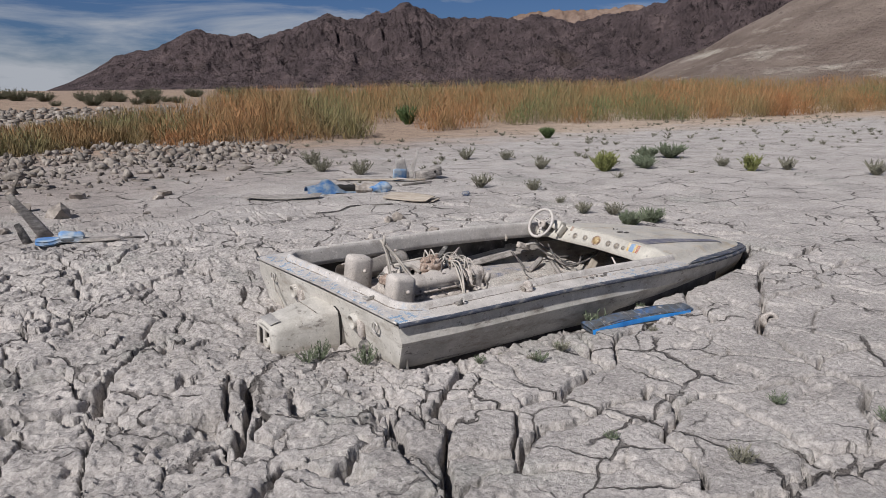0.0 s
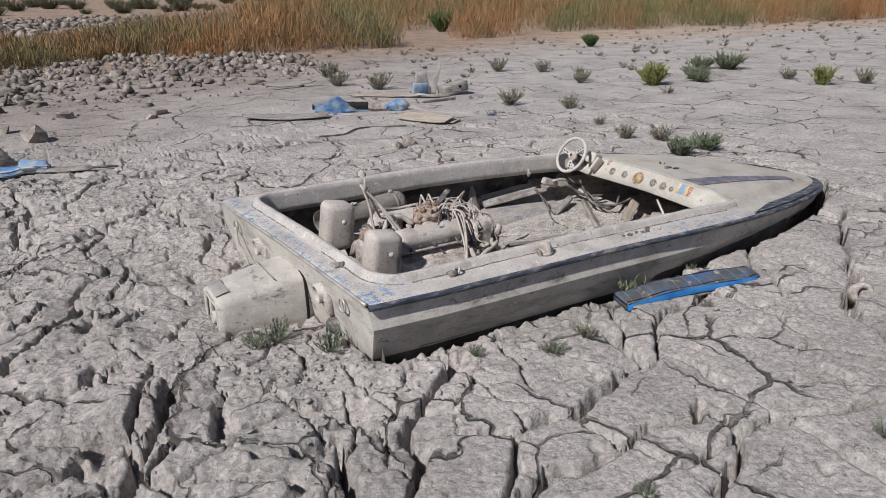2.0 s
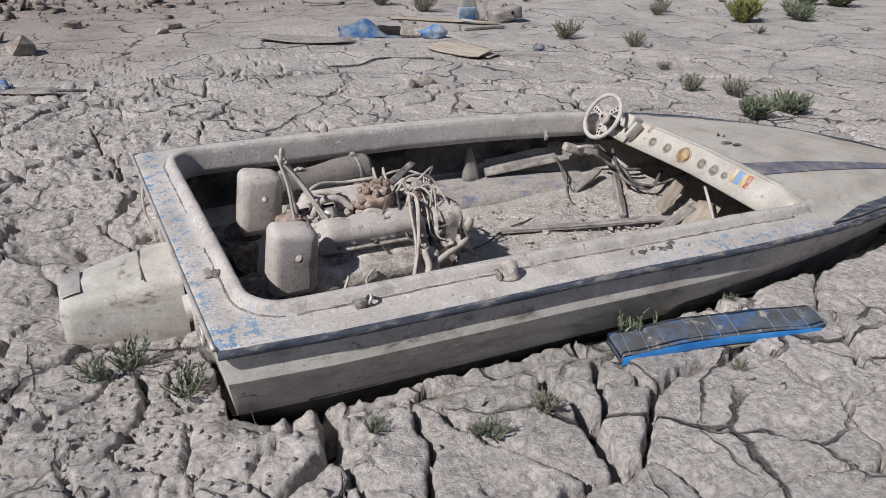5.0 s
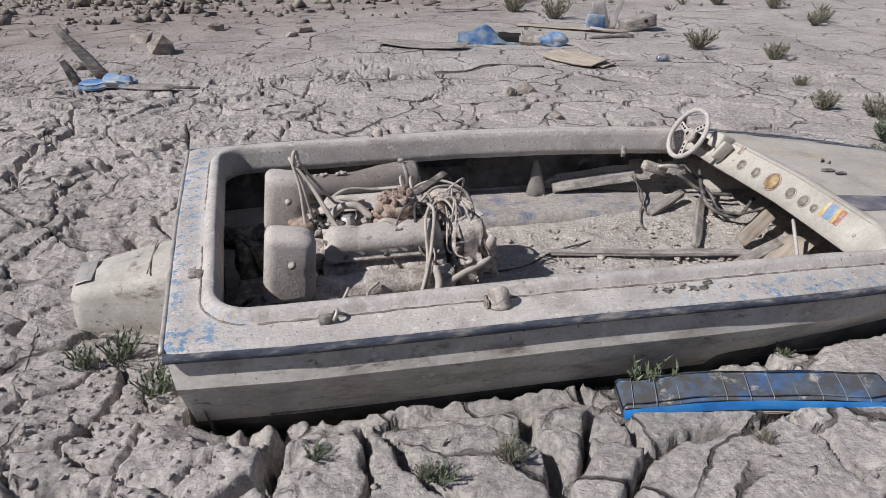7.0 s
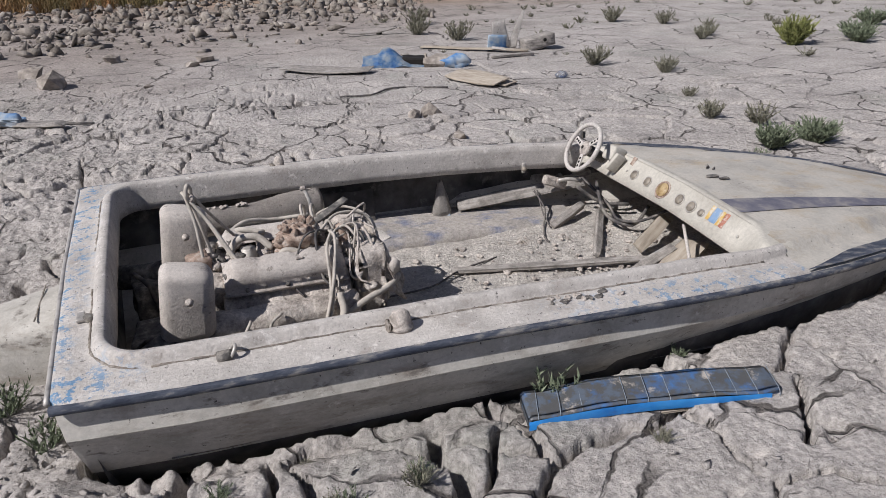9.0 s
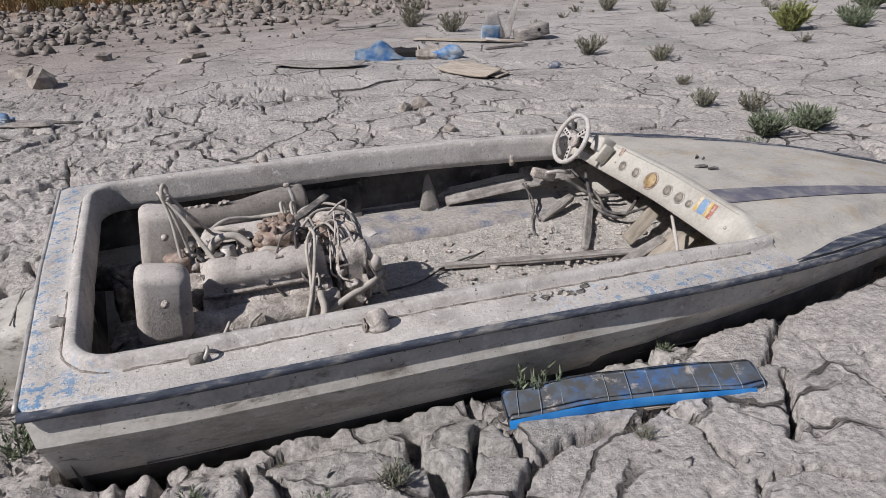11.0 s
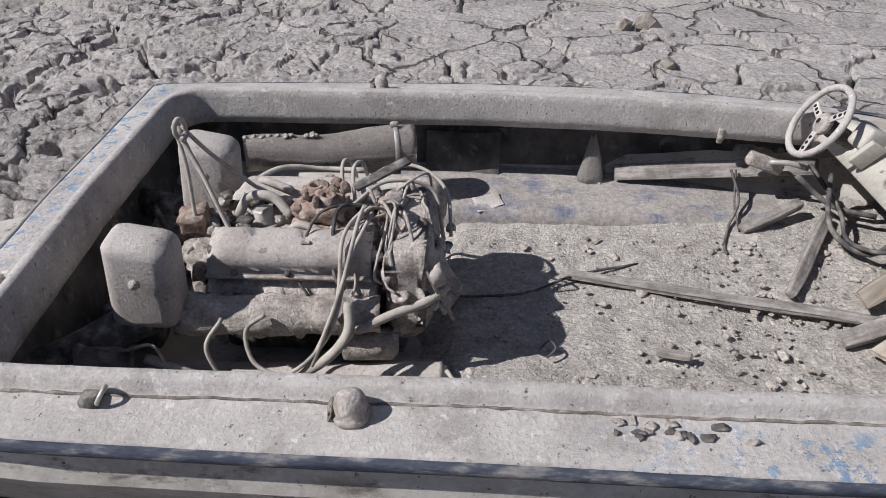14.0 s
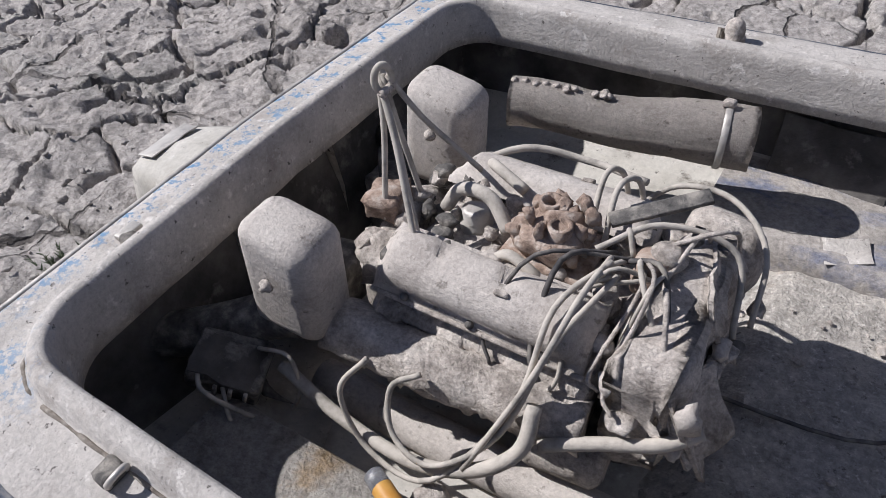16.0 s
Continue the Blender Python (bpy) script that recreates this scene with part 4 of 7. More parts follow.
    for n in np.linspace(-0.735, 0.735, 60):
        curve = 0.10 * smoothstep((abs(n) - 0.50) / 0.24)
        s_top, s_bot = 2.885 - curve * 0.9, 2.79 - curve * 0.45
        zt = deck_z(2.88, n) + 0.004
        zb = zt - 0.135 + 0.03 * smoothstep((abs(n) - 0.5) / 0.2)
        rows.append([P(2.95, n, deck_z(2.95, n) + 0.002), P(s_top + 0.035, n, zt + 0.001), P(s_top + 0.008, n, zt + 0.004), P(s_top - 0.004, n, zt - 0.004), P((s_top + s_bot) / 2 - 0.002, n, (zt + zb) / 2), P(s_bot, n, zb + 0.008), P(s_bot + 0.006, n, zb), P(s_bot + 0.03, n, zb + 0.004), P(s_top + 0.01, n, zt - 0.03)])
    panel = part("dash_panel", loft(rows), DASH, boat, "cream dashboard with round gauges and flaked decal")

    def on_dash(n, f=0.5, lift=0.0):
        zt = deck_z(2.88, n) + 0.004
        top, bot = Vector(P(2.885, n, zt)), Vector(P(2.79, n, zt - 0.135))
        p = top.lerp(bot, f)
        normal = Vector((-0.135, 0, 0.095)).normalized()
        return Matrix.Translation(p + normal * (lift + 0.002)) @ normal.to_track_quat("Z", "X").to_matrix().to_4x4()
    for n, r in ((0.33, 0.026), (0.215, 0.026), (0.09, 0.042), (-0.045, 0.027), (-0.145, 0.027), (-0.225, 0.018)):
        part("gauge", lathe([(r * 1.15, -0.006), (r * 1.22, 0.004), (r * 1.15, 0.008), (r, 0.006), (r * 0.96, 0.002)], 20, on_dash(n), caps=True), STEEL if r < 0.04 else RUST, panel, "dusty round gauge")
        part("gauge_face", lathe([(r * 0.93, 0.004), (r * 0.90, 0.0088)], 20, on_dash(n)), AMBER if r > 0.04 else GAUGE, panel)
    for n, wd, mt in ((-0.275, 0.022, YELLOW), (-0.312, 0.045, SKYBLUE), (-0.352, 0.02, YELLOW), (-0.378, 0.026, RED)):
        part("decal_band", rough_up(box(0.075, wd, 0.002, on_dash(n, 0.34, 0.001), 0.0005, 1, cuts=3), 0.003, 40), mt, panel, "flaked striped decal")
    part("bolt", lathe([(0.008, 0), (0.008, 0.005), (0.004, 0.008)], 8, on_dash(-0.50)), STEEL, panel)
    part("bolt", lathe([(0.006, 0), (0.006, 0.004), (0.003, 0.006)], 8, on_dash(0.40)), STEEL, panel)
    part("rust_patch", rough_up(box(0.05, 0.03, 0.006, on_dash(0.40, 0.1), 0.002), 0.004, 30), RUST, panel, "rusty corner")

    # transom fittings
    for n in (-0.66, 0.67):
        z0 = 0.150
        part("tow_ring", tube([P(-0.02 + (0.25 - z0) * 0.16, n + 0.032 * math.cos(t), z0 + 0.034 * math.sin(t)) for t in np.linspace(0, 5.6, 8)], 0.0055, 6, closed=True, smooth=3), STEEL, boat, "steel tow ring on the transom")
        part("ring_plate", box(0.012, 0.03, 0.05, pose(*P(0.008 + (0.25 - z0) * 0.16, n, z0 + 0.03), 0, 0, 0), 0.004), STEEL, boat)
    for n in (-0.39, 0.38):
        a_, b_ = P(-0.012, n, 0.105), P(0.08, n, 0.115)
        part("exhaust_outlet", lathe([(0.052, 0.08), (0.052, 0.0), (0.044, -0.004), (0.038, 0.004), (0.038, 0.07)], 18, along(a_, b_), caps=False), HULL, boat, "mud-caked exhaust outlet")
        # black disc: shade within the outlet put into its colour
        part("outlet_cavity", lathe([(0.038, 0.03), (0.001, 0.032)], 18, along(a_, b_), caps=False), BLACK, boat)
        part("outlet_mud", rough_up(box(0.04, 0.07, 0.12, pose(*P(0.022, n - 0.07, 0.07)), 0.015), 0.014, 26, n), ENGINE, boat)
    part("cable", tube([P(-0.01, 0.66, 0.14), P(-0.015, 0.62, 0.06), P(0.0, 0.57, -0.02), P(0.01, 0.55, -0.09)], 0.006, 6), HOSE, boat, "dangling cable on the transom")

    # drive housing that juts from the stern
    def housing_ring(s, wd, top, low, grow=0.0, o=0.01):
        c = 0.05
        wd, top = wd + grow, top + grow
        return [Vector((s, o + y, z)) for y, z in ((-wd - 0.006, low), (-wd - 0.014, (top + low) / 2), (-wd, top - c), (-wd + c * 0.25, top - c * 0.32), (-wd + c, top), (0, top + 0.010), (wd - c, top), (wd - c * 0.25, top - c * 0.32), (wd, top - c), (wd + 0.014, (top + low) / 2), (wd + 0.006, low))]
    spans = ((0.10, 0.196, 0.128, -0.25), (-0.02, 0.192, 0.124, -0.25), (-0.16, 0.178, 0.108, -0.24), (-0.30, 0.158, 0.084, -0.22), (-0.39, 0.142, 0.066, -0.19), (-0.425, 0.134, 0.056, -0.165))
    rows = [housing_ring(*q) for q in spans]
    bm = loft(rows)
    end = rows[-1]
    inner = [Vector((-0.432, 0.01 + (p.y - 0.01) * 0.86, -0.05 + (p.z + 0.05) * 0.80)) for p in end]
    deep = [Vector((-0.30, p.y, p.z)) for p in inner]
    join(bm, loft([end, inner, deep]))
    bmesh.ops.remove_doubles(bm, verts=bm.verts, dist=0.0005)
    bmesh.ops.recalc_face_normals(bm, faces=bm.faces)
    drive = part("drive_housing", rough_up(bm, 0.003, 12), HULL, boat, "cream drive housing with two dark outlet holes")
    # black plate added in the recess as the holes' painted shade
    part("outlet_shade_plate", box(0.01, 0.22, 0.18, pose(-0.36, 0.01, -0.055)), BLACK, drive)
    frame_bm = box(0.020, 0.034, 0.19, pose(-0.424, 0.01, -0.055), 0.006)
    for y in (-0.098, 0.118):
        join(frame_bm, box(0.016, 0.030, 0.19, pose(-0.424, y, -0.055), 0.006))
    join(frame_bm, box(0.018, 0.22, 0.022, pose(-0.424, 0.01, 0.026), 0.005))
    part("outlet_frame", frame_bm, HULL, drive, "cream frame round the two outlet holes")
    part("nozzle", lathe([(0.034, 0), (0.034, 0.06), (0.028, 0.06), (0.026, 0.0)], 16, along((-0.38, -0.045, -0.06), (-0.44, -0.045, -0.06)), caps=False), HULL, drive)
    # black ring added as painted shade in the gap at the transom
    gap_shade = loft([housing_ring(0.026, 0.192, 0.124, -0.25, 0.012), housing_ring(0.040, 0.192, 0.124, -0.25, 0.012)])
    join(gap_shade, loft([housing_ring(0.026, 0.192, 0.124, -0.25, 0.012), housing_ring(0.026, 0.192, 0.124, -0.25, -0.02)]))
    part("gap_shade", gap_shade, BLACK, drive, "black strip for the shaded gap where the housing meets the transom")
    part("silver_plate", rough_up(box(0.075, 0.18, 0.004, pose(-0.385, 0.01, 0.079, 0, -12, 0), 0.001, cuts=3), 0.004, 30), STEEL, drive, "torn silver plate on the housing")
    part("top_seam", box(0.006, 0.30, 0.004, pose(-0.12, 0.01, 0.122, 0, -7, 0), 0.001), GRIME, drive)

    # deck fittings
    def cap(s, n, r):
        z = sheer(s) + 0.006
        c_ = part("vent_cap", rough_up(lathe([(r * 1.15, 0), (r * 1.2, 0.012), (r, 0.016), (r * 0.98, 0.04), (r * 0.8, 0.058), (r * 0.4, 0.068), (0.002, 0.07)], 20, pose(*P(s, n, z))), 0.003, 30, s), ENGINE, boat, "silt-crusted domed deck cap")
        part("cap_crust", rough_up(box(0.018, 0.045, 0.035, pose(*P(s - r * 1.15, n, z + 0.012)), 0.008, 1, cuts=2), 0.012, 50, s), GRIME, boat)
    cap(1.115, -0.855, 0.036)
    cap(0.98, 0.868, 0.028)
    part("lift_ring", tube([P(0.545 + 0.012 * math.sin(t), -0.84 + 0.019 * math.cos(t), sheer(0.5) + 0.026 + 0.019 * math.sin(t)) for t in np.linspace(0, 5.5, 8)], 0.006, 6, closed=True, smooth=3), STEEL, boat, "rusty ring on the deck")
    part("ring_crust", rough_up(box(0.05, 0.045, 0.022, pose(*P(0.515, -0.84, sheer(0.5) + 0.014)), 0.008), 0.01, 40), DARKIRON, boat)
    part("latch", box(0.03, 0.058, 0.014, pose(*P(0.075, -0.44, 0.268), 0, 0, 4), 0.004), STEEL, boat, "small steel deck latch")
    part("latch_crust", rough_up(box(0.03, 0.035, 0.03, pose(*P(0.108, -0.455, 0.27)), 0.008), 0.012, 40), DARKIRON, boat)
    rnd = random.Random(8)
    for k in range(16):
        s, n = rnd.uniform(1.66, 1.98), rnd.uniform(-0.885, -0.84)
        part("mud_crumb", rough_up(blob((rnd.uniform(0.006, 0.018), rnd.uniform(0.005, 0.014), 0.007), k, 0.7, 2), 0.005, 60, k), rnd.choice((ENGINE, DARKIRON)), boat).location = P(s, n, sheer(s) + 0.010)
    for s, n, sz in ((3.11, 0.06, 0.045), (3.15, 0.02, 0.04), (3.20, 0.20, 0.025), (3.23, 0.18, 0.02)):
        part("deck_debris", rough_up(box(sz * 1.4, sz * 0.5, 0.012, pose(*P(s, n, deck_z(s, n) + 0.012), 0, 0, 200 * n), 0.004), 0.012, 45, s), DARKIRON, boat)
    part("corner_bracket", box(0.022, 0.016, 0.065, pose(*P(2.37, well(2.37) - 0.012, sheer(2.37) - 0.085)), 0.004), STEEL, boat, "small light-coloured bracket lamp")
    part("bracket_lens", lathe([(0.016, 0), (0.013, 0.008), (0.004, 0.012)], 12, along(P(2.37, well(2.37) - 0.02, sheer(2.37) - 0.09), P(2.37, well(2.37) - 0.06, sheer(2.37) - 0.09))), GAUGE, boat)
    for s in (1.99, 2.14, 2.33, 2.40):
        part("coaming_bolt", lathe([(0.012, 0), (0.011, 0.006), (0.004, 0.010)], 10, along(P(s, well(s) + 0.004, sheer(s) - 0.04), P(s, well(s) - 0.05, sheer(s) - 0.04))), ENGINE, boat)

    # steering wheel and column
    c = P(2.67, 0.60, 0.270)
    axis = Vector((-0.86, 0.02, 0.50)).normalized()
    m = Matrix.Translation(c) @ axis.to_track_quat("Z", "Y").to_matrix().to_4x4() @ pose(0, 0, 0, 0, 0, 25)
    rim = tube([m @ Vector((0.144 * math.cos(t), 0.144 * math.sin(t), 0)) for t in np.linspace(0, 2 * math.pi, 17)[:-1]], 0.0135, 10, closed=True, smooth=3)
    wheel = part("steering_wheel", rough_up(rim, 0.002, 40), DECK, boat, "silt-covered three-spoke steering wheel")
    for k in range(3):
        a = k * 2 * math.pi / 3 + 0.4
        d1, d2 = Vector((math.cos(a), math.sin(a), 0)), Vector((-math.sin(a), math.cos(a), 0))
        bm = box(0.105, 0.03, 0.006, m @ Matrix.Translation(d1 * 0.092 - Vector((0, 0, 0.012))) @ pose(0, 0, 0, 0, 0, math.degrees(a)), 0.002)
        part("spoke", bm, DECK, wheel)
        for q in (0.065, 0.088, 0.112):
            part("spoke_hole", lathe([(0.0075, -0.0095), (0.0075, -0.0070)], 10, m @ Matrix.Translation(d1 * q)), BLACK, wheel)
    part("hub", lathe([(0.045, -0.03), (0.045, -0.012), (0.03, -0.004), (0.016, 0.0), (0.012, 0.004)], 18, m), ENGINE, wheel)
    part("hub_socket", lathe([(0.011, 0.004), (0.010, 0.0055)], 12, m), BLACK, wheel)
    part("steering_column", lathe([(0.032, -0.16), (0.034, -0.06), (0.03, -0.03)], 14, m), DARKIRON, boat, "dark steering column")
    part("column_mount", box(0.11, 0.09, 0.09, Matrix.Translation(P(2.83, 0.52, 0.235)) @ pose(0, 0, 0, 0, 25, 10), 0.015), DASH, boat, "cream column mount")
    part("column_bracket", box(0.07, 0.025, 0.11, Matrix.Translation(P(2.80, 0.46, 0.205)) @ pose(0, 0, 0, 15, 30, 0), 0.006), DASH, boat)
    return boat


boat = build_boat()


# ---- silt and loose things inside the boat ----
def at_boat(s, n, z, rx=0, ry=0, rz=0):
    return BOAT @ pose(*P(s, n, z), rx, ry, rz)


def silt_bed():
    s = np.linspace(0.08, 3.55, 190)
    n = np.linspace(-0.86, 0.86, 96)
    S, N = np.meshgrid(s, n, indexing="ij")
    bilge = np.clip((1.32 - S) / 0.22, 0, 1)
    Z = -0.205 - 0.13 * bilge + 0.018 * fbm(S * 3, N * 3, 7, 4) + 0.012 * fbm(S * 14, N * 14, 17, 4, 0.6)
    rub = np.clip((S - 1.9) / 0.5, 0, 1) * np.clip((0.55 - np.abs(N)) / 0.15, 0, 1)
    Z = Z + rub * 0.022 * np.clip(fbm(S * 11, N * 11, 27, 3), -0.2, 1)
    near = np.clip((-N - 0.25) / 0.25, 0, 1) * (1 - bilge)
    Z = Z + near * (0.02 + 0.02 * fbm(S * 16, N * 16, 37, 3))
    Z = Z + np.clip((S - 2.6) / 0.7, 0, 1) * 0.03
    a, b = S.shape
    ii = np.arange(a * b).reshape(a, b)
    f = np.stack([ii[:-1, :-1], ii[1:, :-1], ii[1:, 1:], ii[:-1, 1:]], -1).reshape(-1, 4)
    ob = from_arrays("silt_bed", np.stack([S, N, Z], -1).reshape(-1, 3), f, SILT, True)
    ob.matrix_basis = BOAT
    return tagged(ob, "pale gravelly silt covering the cockpit floor", "silt", kind="stuff")


silt_bed()


def pebbles():
    """Crumbs, shells and clods on the silt, one mesh."""
    rnd = random.Random(4)
    bm = bmesh.new()
    for k in range(900):
        s, n = rnd.uniform(1.25, 2.95), rnd.uniform(-0.62, 0.52)
        if rnd.random() > (0.25 + 0.75 * smoothstep((s - 1.9) / 0.6) + (0.5 if n < -0.2 else 0)):
            continue
        r = rnd.choice((0.004, 0.005, 0.006, 0.008, 0.011, 0.016)) * rnd.uniform(0.8, 1.4)
        b = bmesh.new()
        bmesh.ops.create_icosphere(b, subdivisions=1, radius=r)
        for v in b.verts:
            v.co = v.co * rnd.uniform(0.7, 1.3)
            v.co.z *= 0.6
        lift = 0.02 * smoothstep((-n - 0.25) / 0.25) + 0.03 * smoothstep((s - 2.6) / 0.7)
        bmesh.ops.translate(b, verts=b.verts, vec=(s, n, -0.198 + lift))
        join(bm, b)
    thing("silt_crumbs", bm, ENGINE, BOAT, "loose crumbs and clods on the silt", "crumbs", kind="stuff", smooth=False)


pebbles()


def plank(name, a, b, width, thick, mat, label, seed, category="plank", roll=0, group=""):
    """A weathered board from a to b, in the boat's frame."""
    a, b = Vector(P(*a)), Vector(P(*b))
    L = (b - a).length
    bm = box(L, width, thick, None, 0.004, 1, cuts=5)
    for v in bm.verts:
        e = abs(v.co.x) / (L / 2)
        v.co.y *= 1 - 0.25 * e ** 3 * (0.5 + 0.5 * math.sin(seed))
    rough_up(bm, 0.006, 6, seed)
    mid = (a + b) / 2
    yaw = math.atan2(b.y - a.y, b.x - a.x)
    pitch = -math.asin((b.z - a.z) / L)
    m = BOAT @ Matrix.Translation(mid) @ Matrix.Rotation(yaw, 4, "Z") @ Matrix.Rotation(pitch, 4, "Y") @ Matrix.Rotation(radians(roll), 4, "X")
    return thing(name, bm, mat, m, label, category, group)


plank("driftwood_plank", (1.71, 0.235, -0.182), (2.86, -0.03, -0.165), 0.05, 0.022, WOOD, "long grey driftwood plank lying on the silt", 1)
plank("driftwood_plank", (2.50, 0.13, -0.170), (2.80, 0.56, -0.13), 0.045, 0.03, WOOD, "short grey wooden batten on the silt", 2, roll=30)
plank("driftwood_plank", (2.58, -0.10, -0.165), (2.86, -0.02, -0.11), 0.06, 0.03, WOOD, "split grey board end beside the long plank", 3, roll=20)
plank("side_board", (1.98, 0.80, -0.085), (2.80, 0.74, -0.005), 0.075, 0.018, WOOD, "grey board leaning along the inner side", 4, "board", roll=50)
plank("plywood_sheet", (2.68, -0.22, -0.145), (3.00, -0.02, -0.10), 0.15, 0.018, WOODTAN, "broken tan plywood under the dash", 5, "plywood", roll=-6)
plank("plywood_sheet", (2.70, 0.06, -0.13), (2.98, 0.20, -0.05), 0.075, 0.014, WOODTAN, "triangular plywood scrap under the dash", 6, "plywood", roll=35)
plank("driftwood_stick", (2.44, 0.50, -0.165), (2.70, 0.60, -0.10), 0.05, 0.04, WOOD, "gnarled stick on the silt", 7, "stick", roll=20)
plank("driftwood_stick", (1.98, -0.16, -0.175), (2.08, -0.20, -0.16), 0.025, 0.025, WOOD, "small broken stick on the silt", 8, "stick")
plank("driftwood_stick", (1.55, -0.40, -0.160), (1.62, -0.41, -0.15), 0.03, 0.025, WOOD, "small wood stub on the silt", 9, "stick")


def cone():
    """A torn pale bracket standing against the inner side."""
    rows = []
    for k, (r, z) in enumerate(((0.075, 0.0), (0.066, 0.05), (0.048, 0.11), (0.03, 0.17), (0.012, 0.215))):
        rows.append([Vector((r * math.cos(t) * 0.9, r * 0.55 * math.sin(t), z + 0.012 * math.sin(3 * t + k))) for t in np.linspace(0.2, 5.6, 16)])
    bm = loft(rows)
    bmesh.ops.solidify(bm, geom=bm.faces[:], thickness=0.006)
    rough_up(bm, 0.006, 14)
    ob = root("seat_bracket", at_boat(1.88, 0.79, -0.135, -10, 0, 0), "torn pale cone-shaped bracket on the ledge", "bracket")
    part("cone", bm, DECK, ob)
    part("blue_scrap", rough_up(box(0.05, 0.05, 0.03, pose(0.02, -0.02, 0.0), 0.01), 0.02, 30), BLUECLOTH, ob, "blue fabric scrap")


cone()
bm = rough_up(box(0.12, 0.085, 0.004, None, 0.001, cuts=4), 0.008, 9)
thing("sheet_scrap", bm, DECK, at_boat(1.43, 0.60, -0.118, 10, -6, 20), "pale bent sheet scrap on the ledge", "scrap")
bm = rough_up(box(0.34, 0.22, 0.005, None, 0.001, cuts=5), 0.02, 4)
thing("bent_panel", bm, BAY, at_boat(1.32, 0.835, -0.04, 70, 0, -2), "bent dusty panel leaning against the inner side", "panel")


def loose_cable(name, pts, r, mat, label):
    thing(name, tube([P(*p) for p in pts], r, 6), mat, BOAT, label, "cable")


loose_cable("cable", [(2.45, 0.74, -0.03), (2.46, 0.62, -0.10), (2.40, 0.52, -0.16), (2.36, 0.42, -0.185), (2.36, 0.38, -0.19)], 0.006, DARKHOSE, "thin dark cable hanging onto the silt")
loose_cable("cable", [(2.47, 0.74, -0.03), (2.44, 0.60, -0.12), (2.44, 0.50, -0.17)], 0.005, DARKHOSE, "thin dark cable beside another")
loose_cable("cable", [(2.72, 0.66, 0.05), (2.80, 0.50, -0.06), (2.78, 0.36, -0.10), (2.86, 0.26, -0.08), (3.0, 0.2, 0.0)], 0.009, DARKHOSE, "black cable loop below the dash")
loose_cable("cable", [(2.78, 0.60, 0.04), (2.74, 0.42, -0.09), (2.84, 0.30, -0.12), (2.98, 0.36, -0.05)], 0.011, DARKHOSE, "thick black cable loop below the dash")
loose_cable("cable", [(2.66, 0.62, 0.02), (2.80, 0.56, -0.08), (2.95, 0.50, -0.09)], 0.012, DARKHOSE, "bundle of black cable under the wheel")
loose_cable("white_rod", [(2.84, -0.10, 0.06), (2.76, -0.30, -0.06), (2.68, -0.44, -0.15)], 0.009, DECK, "pale rod hanging from the dash")
loose_cable("cable", [(1.22, 0.10, -0.19), (1.55, 0.12, -0.185), (1.75, 0.22, -0.18), (2.0, 0.30, -0.185)], 0.005, DARKHOSE, "thin dark cable lying on the silt")
loose_cable("cable", [(1.30, -0.32, -0.13), (1.36, -0.40, -0.17), (1.32, -0.52, -0.17), (1.22, -0.62, -0.15)], 0.007, HOSE, "dusty cable trailing over the silt")
loose_cable("wire_ring", [(1.62, -0.20, -0.18), (1.65, -0.17, -0.165), (1.63, -0.13, -0.17), (1.60, -0.16, -0.18)], 0.004, DARKHOSE, "small wire loop on the silt")


def helm_lever():
    ob = root("control_lever", at_boat(2.56, 0.70, 0.03, 0, 20, 0), "dusty control lever box on the inner side", "lever")
    part("body", box(0.16, 0.05, 0.06, None, 0.015), ENGINE, ob)
    part("lever", tube([(0.0, -0.03, 0.02), (0.06, -0.05, 0.05), (0.14, -0.06, 0.06)], 0.012, 8), STEEL, ob)


helm_lever()


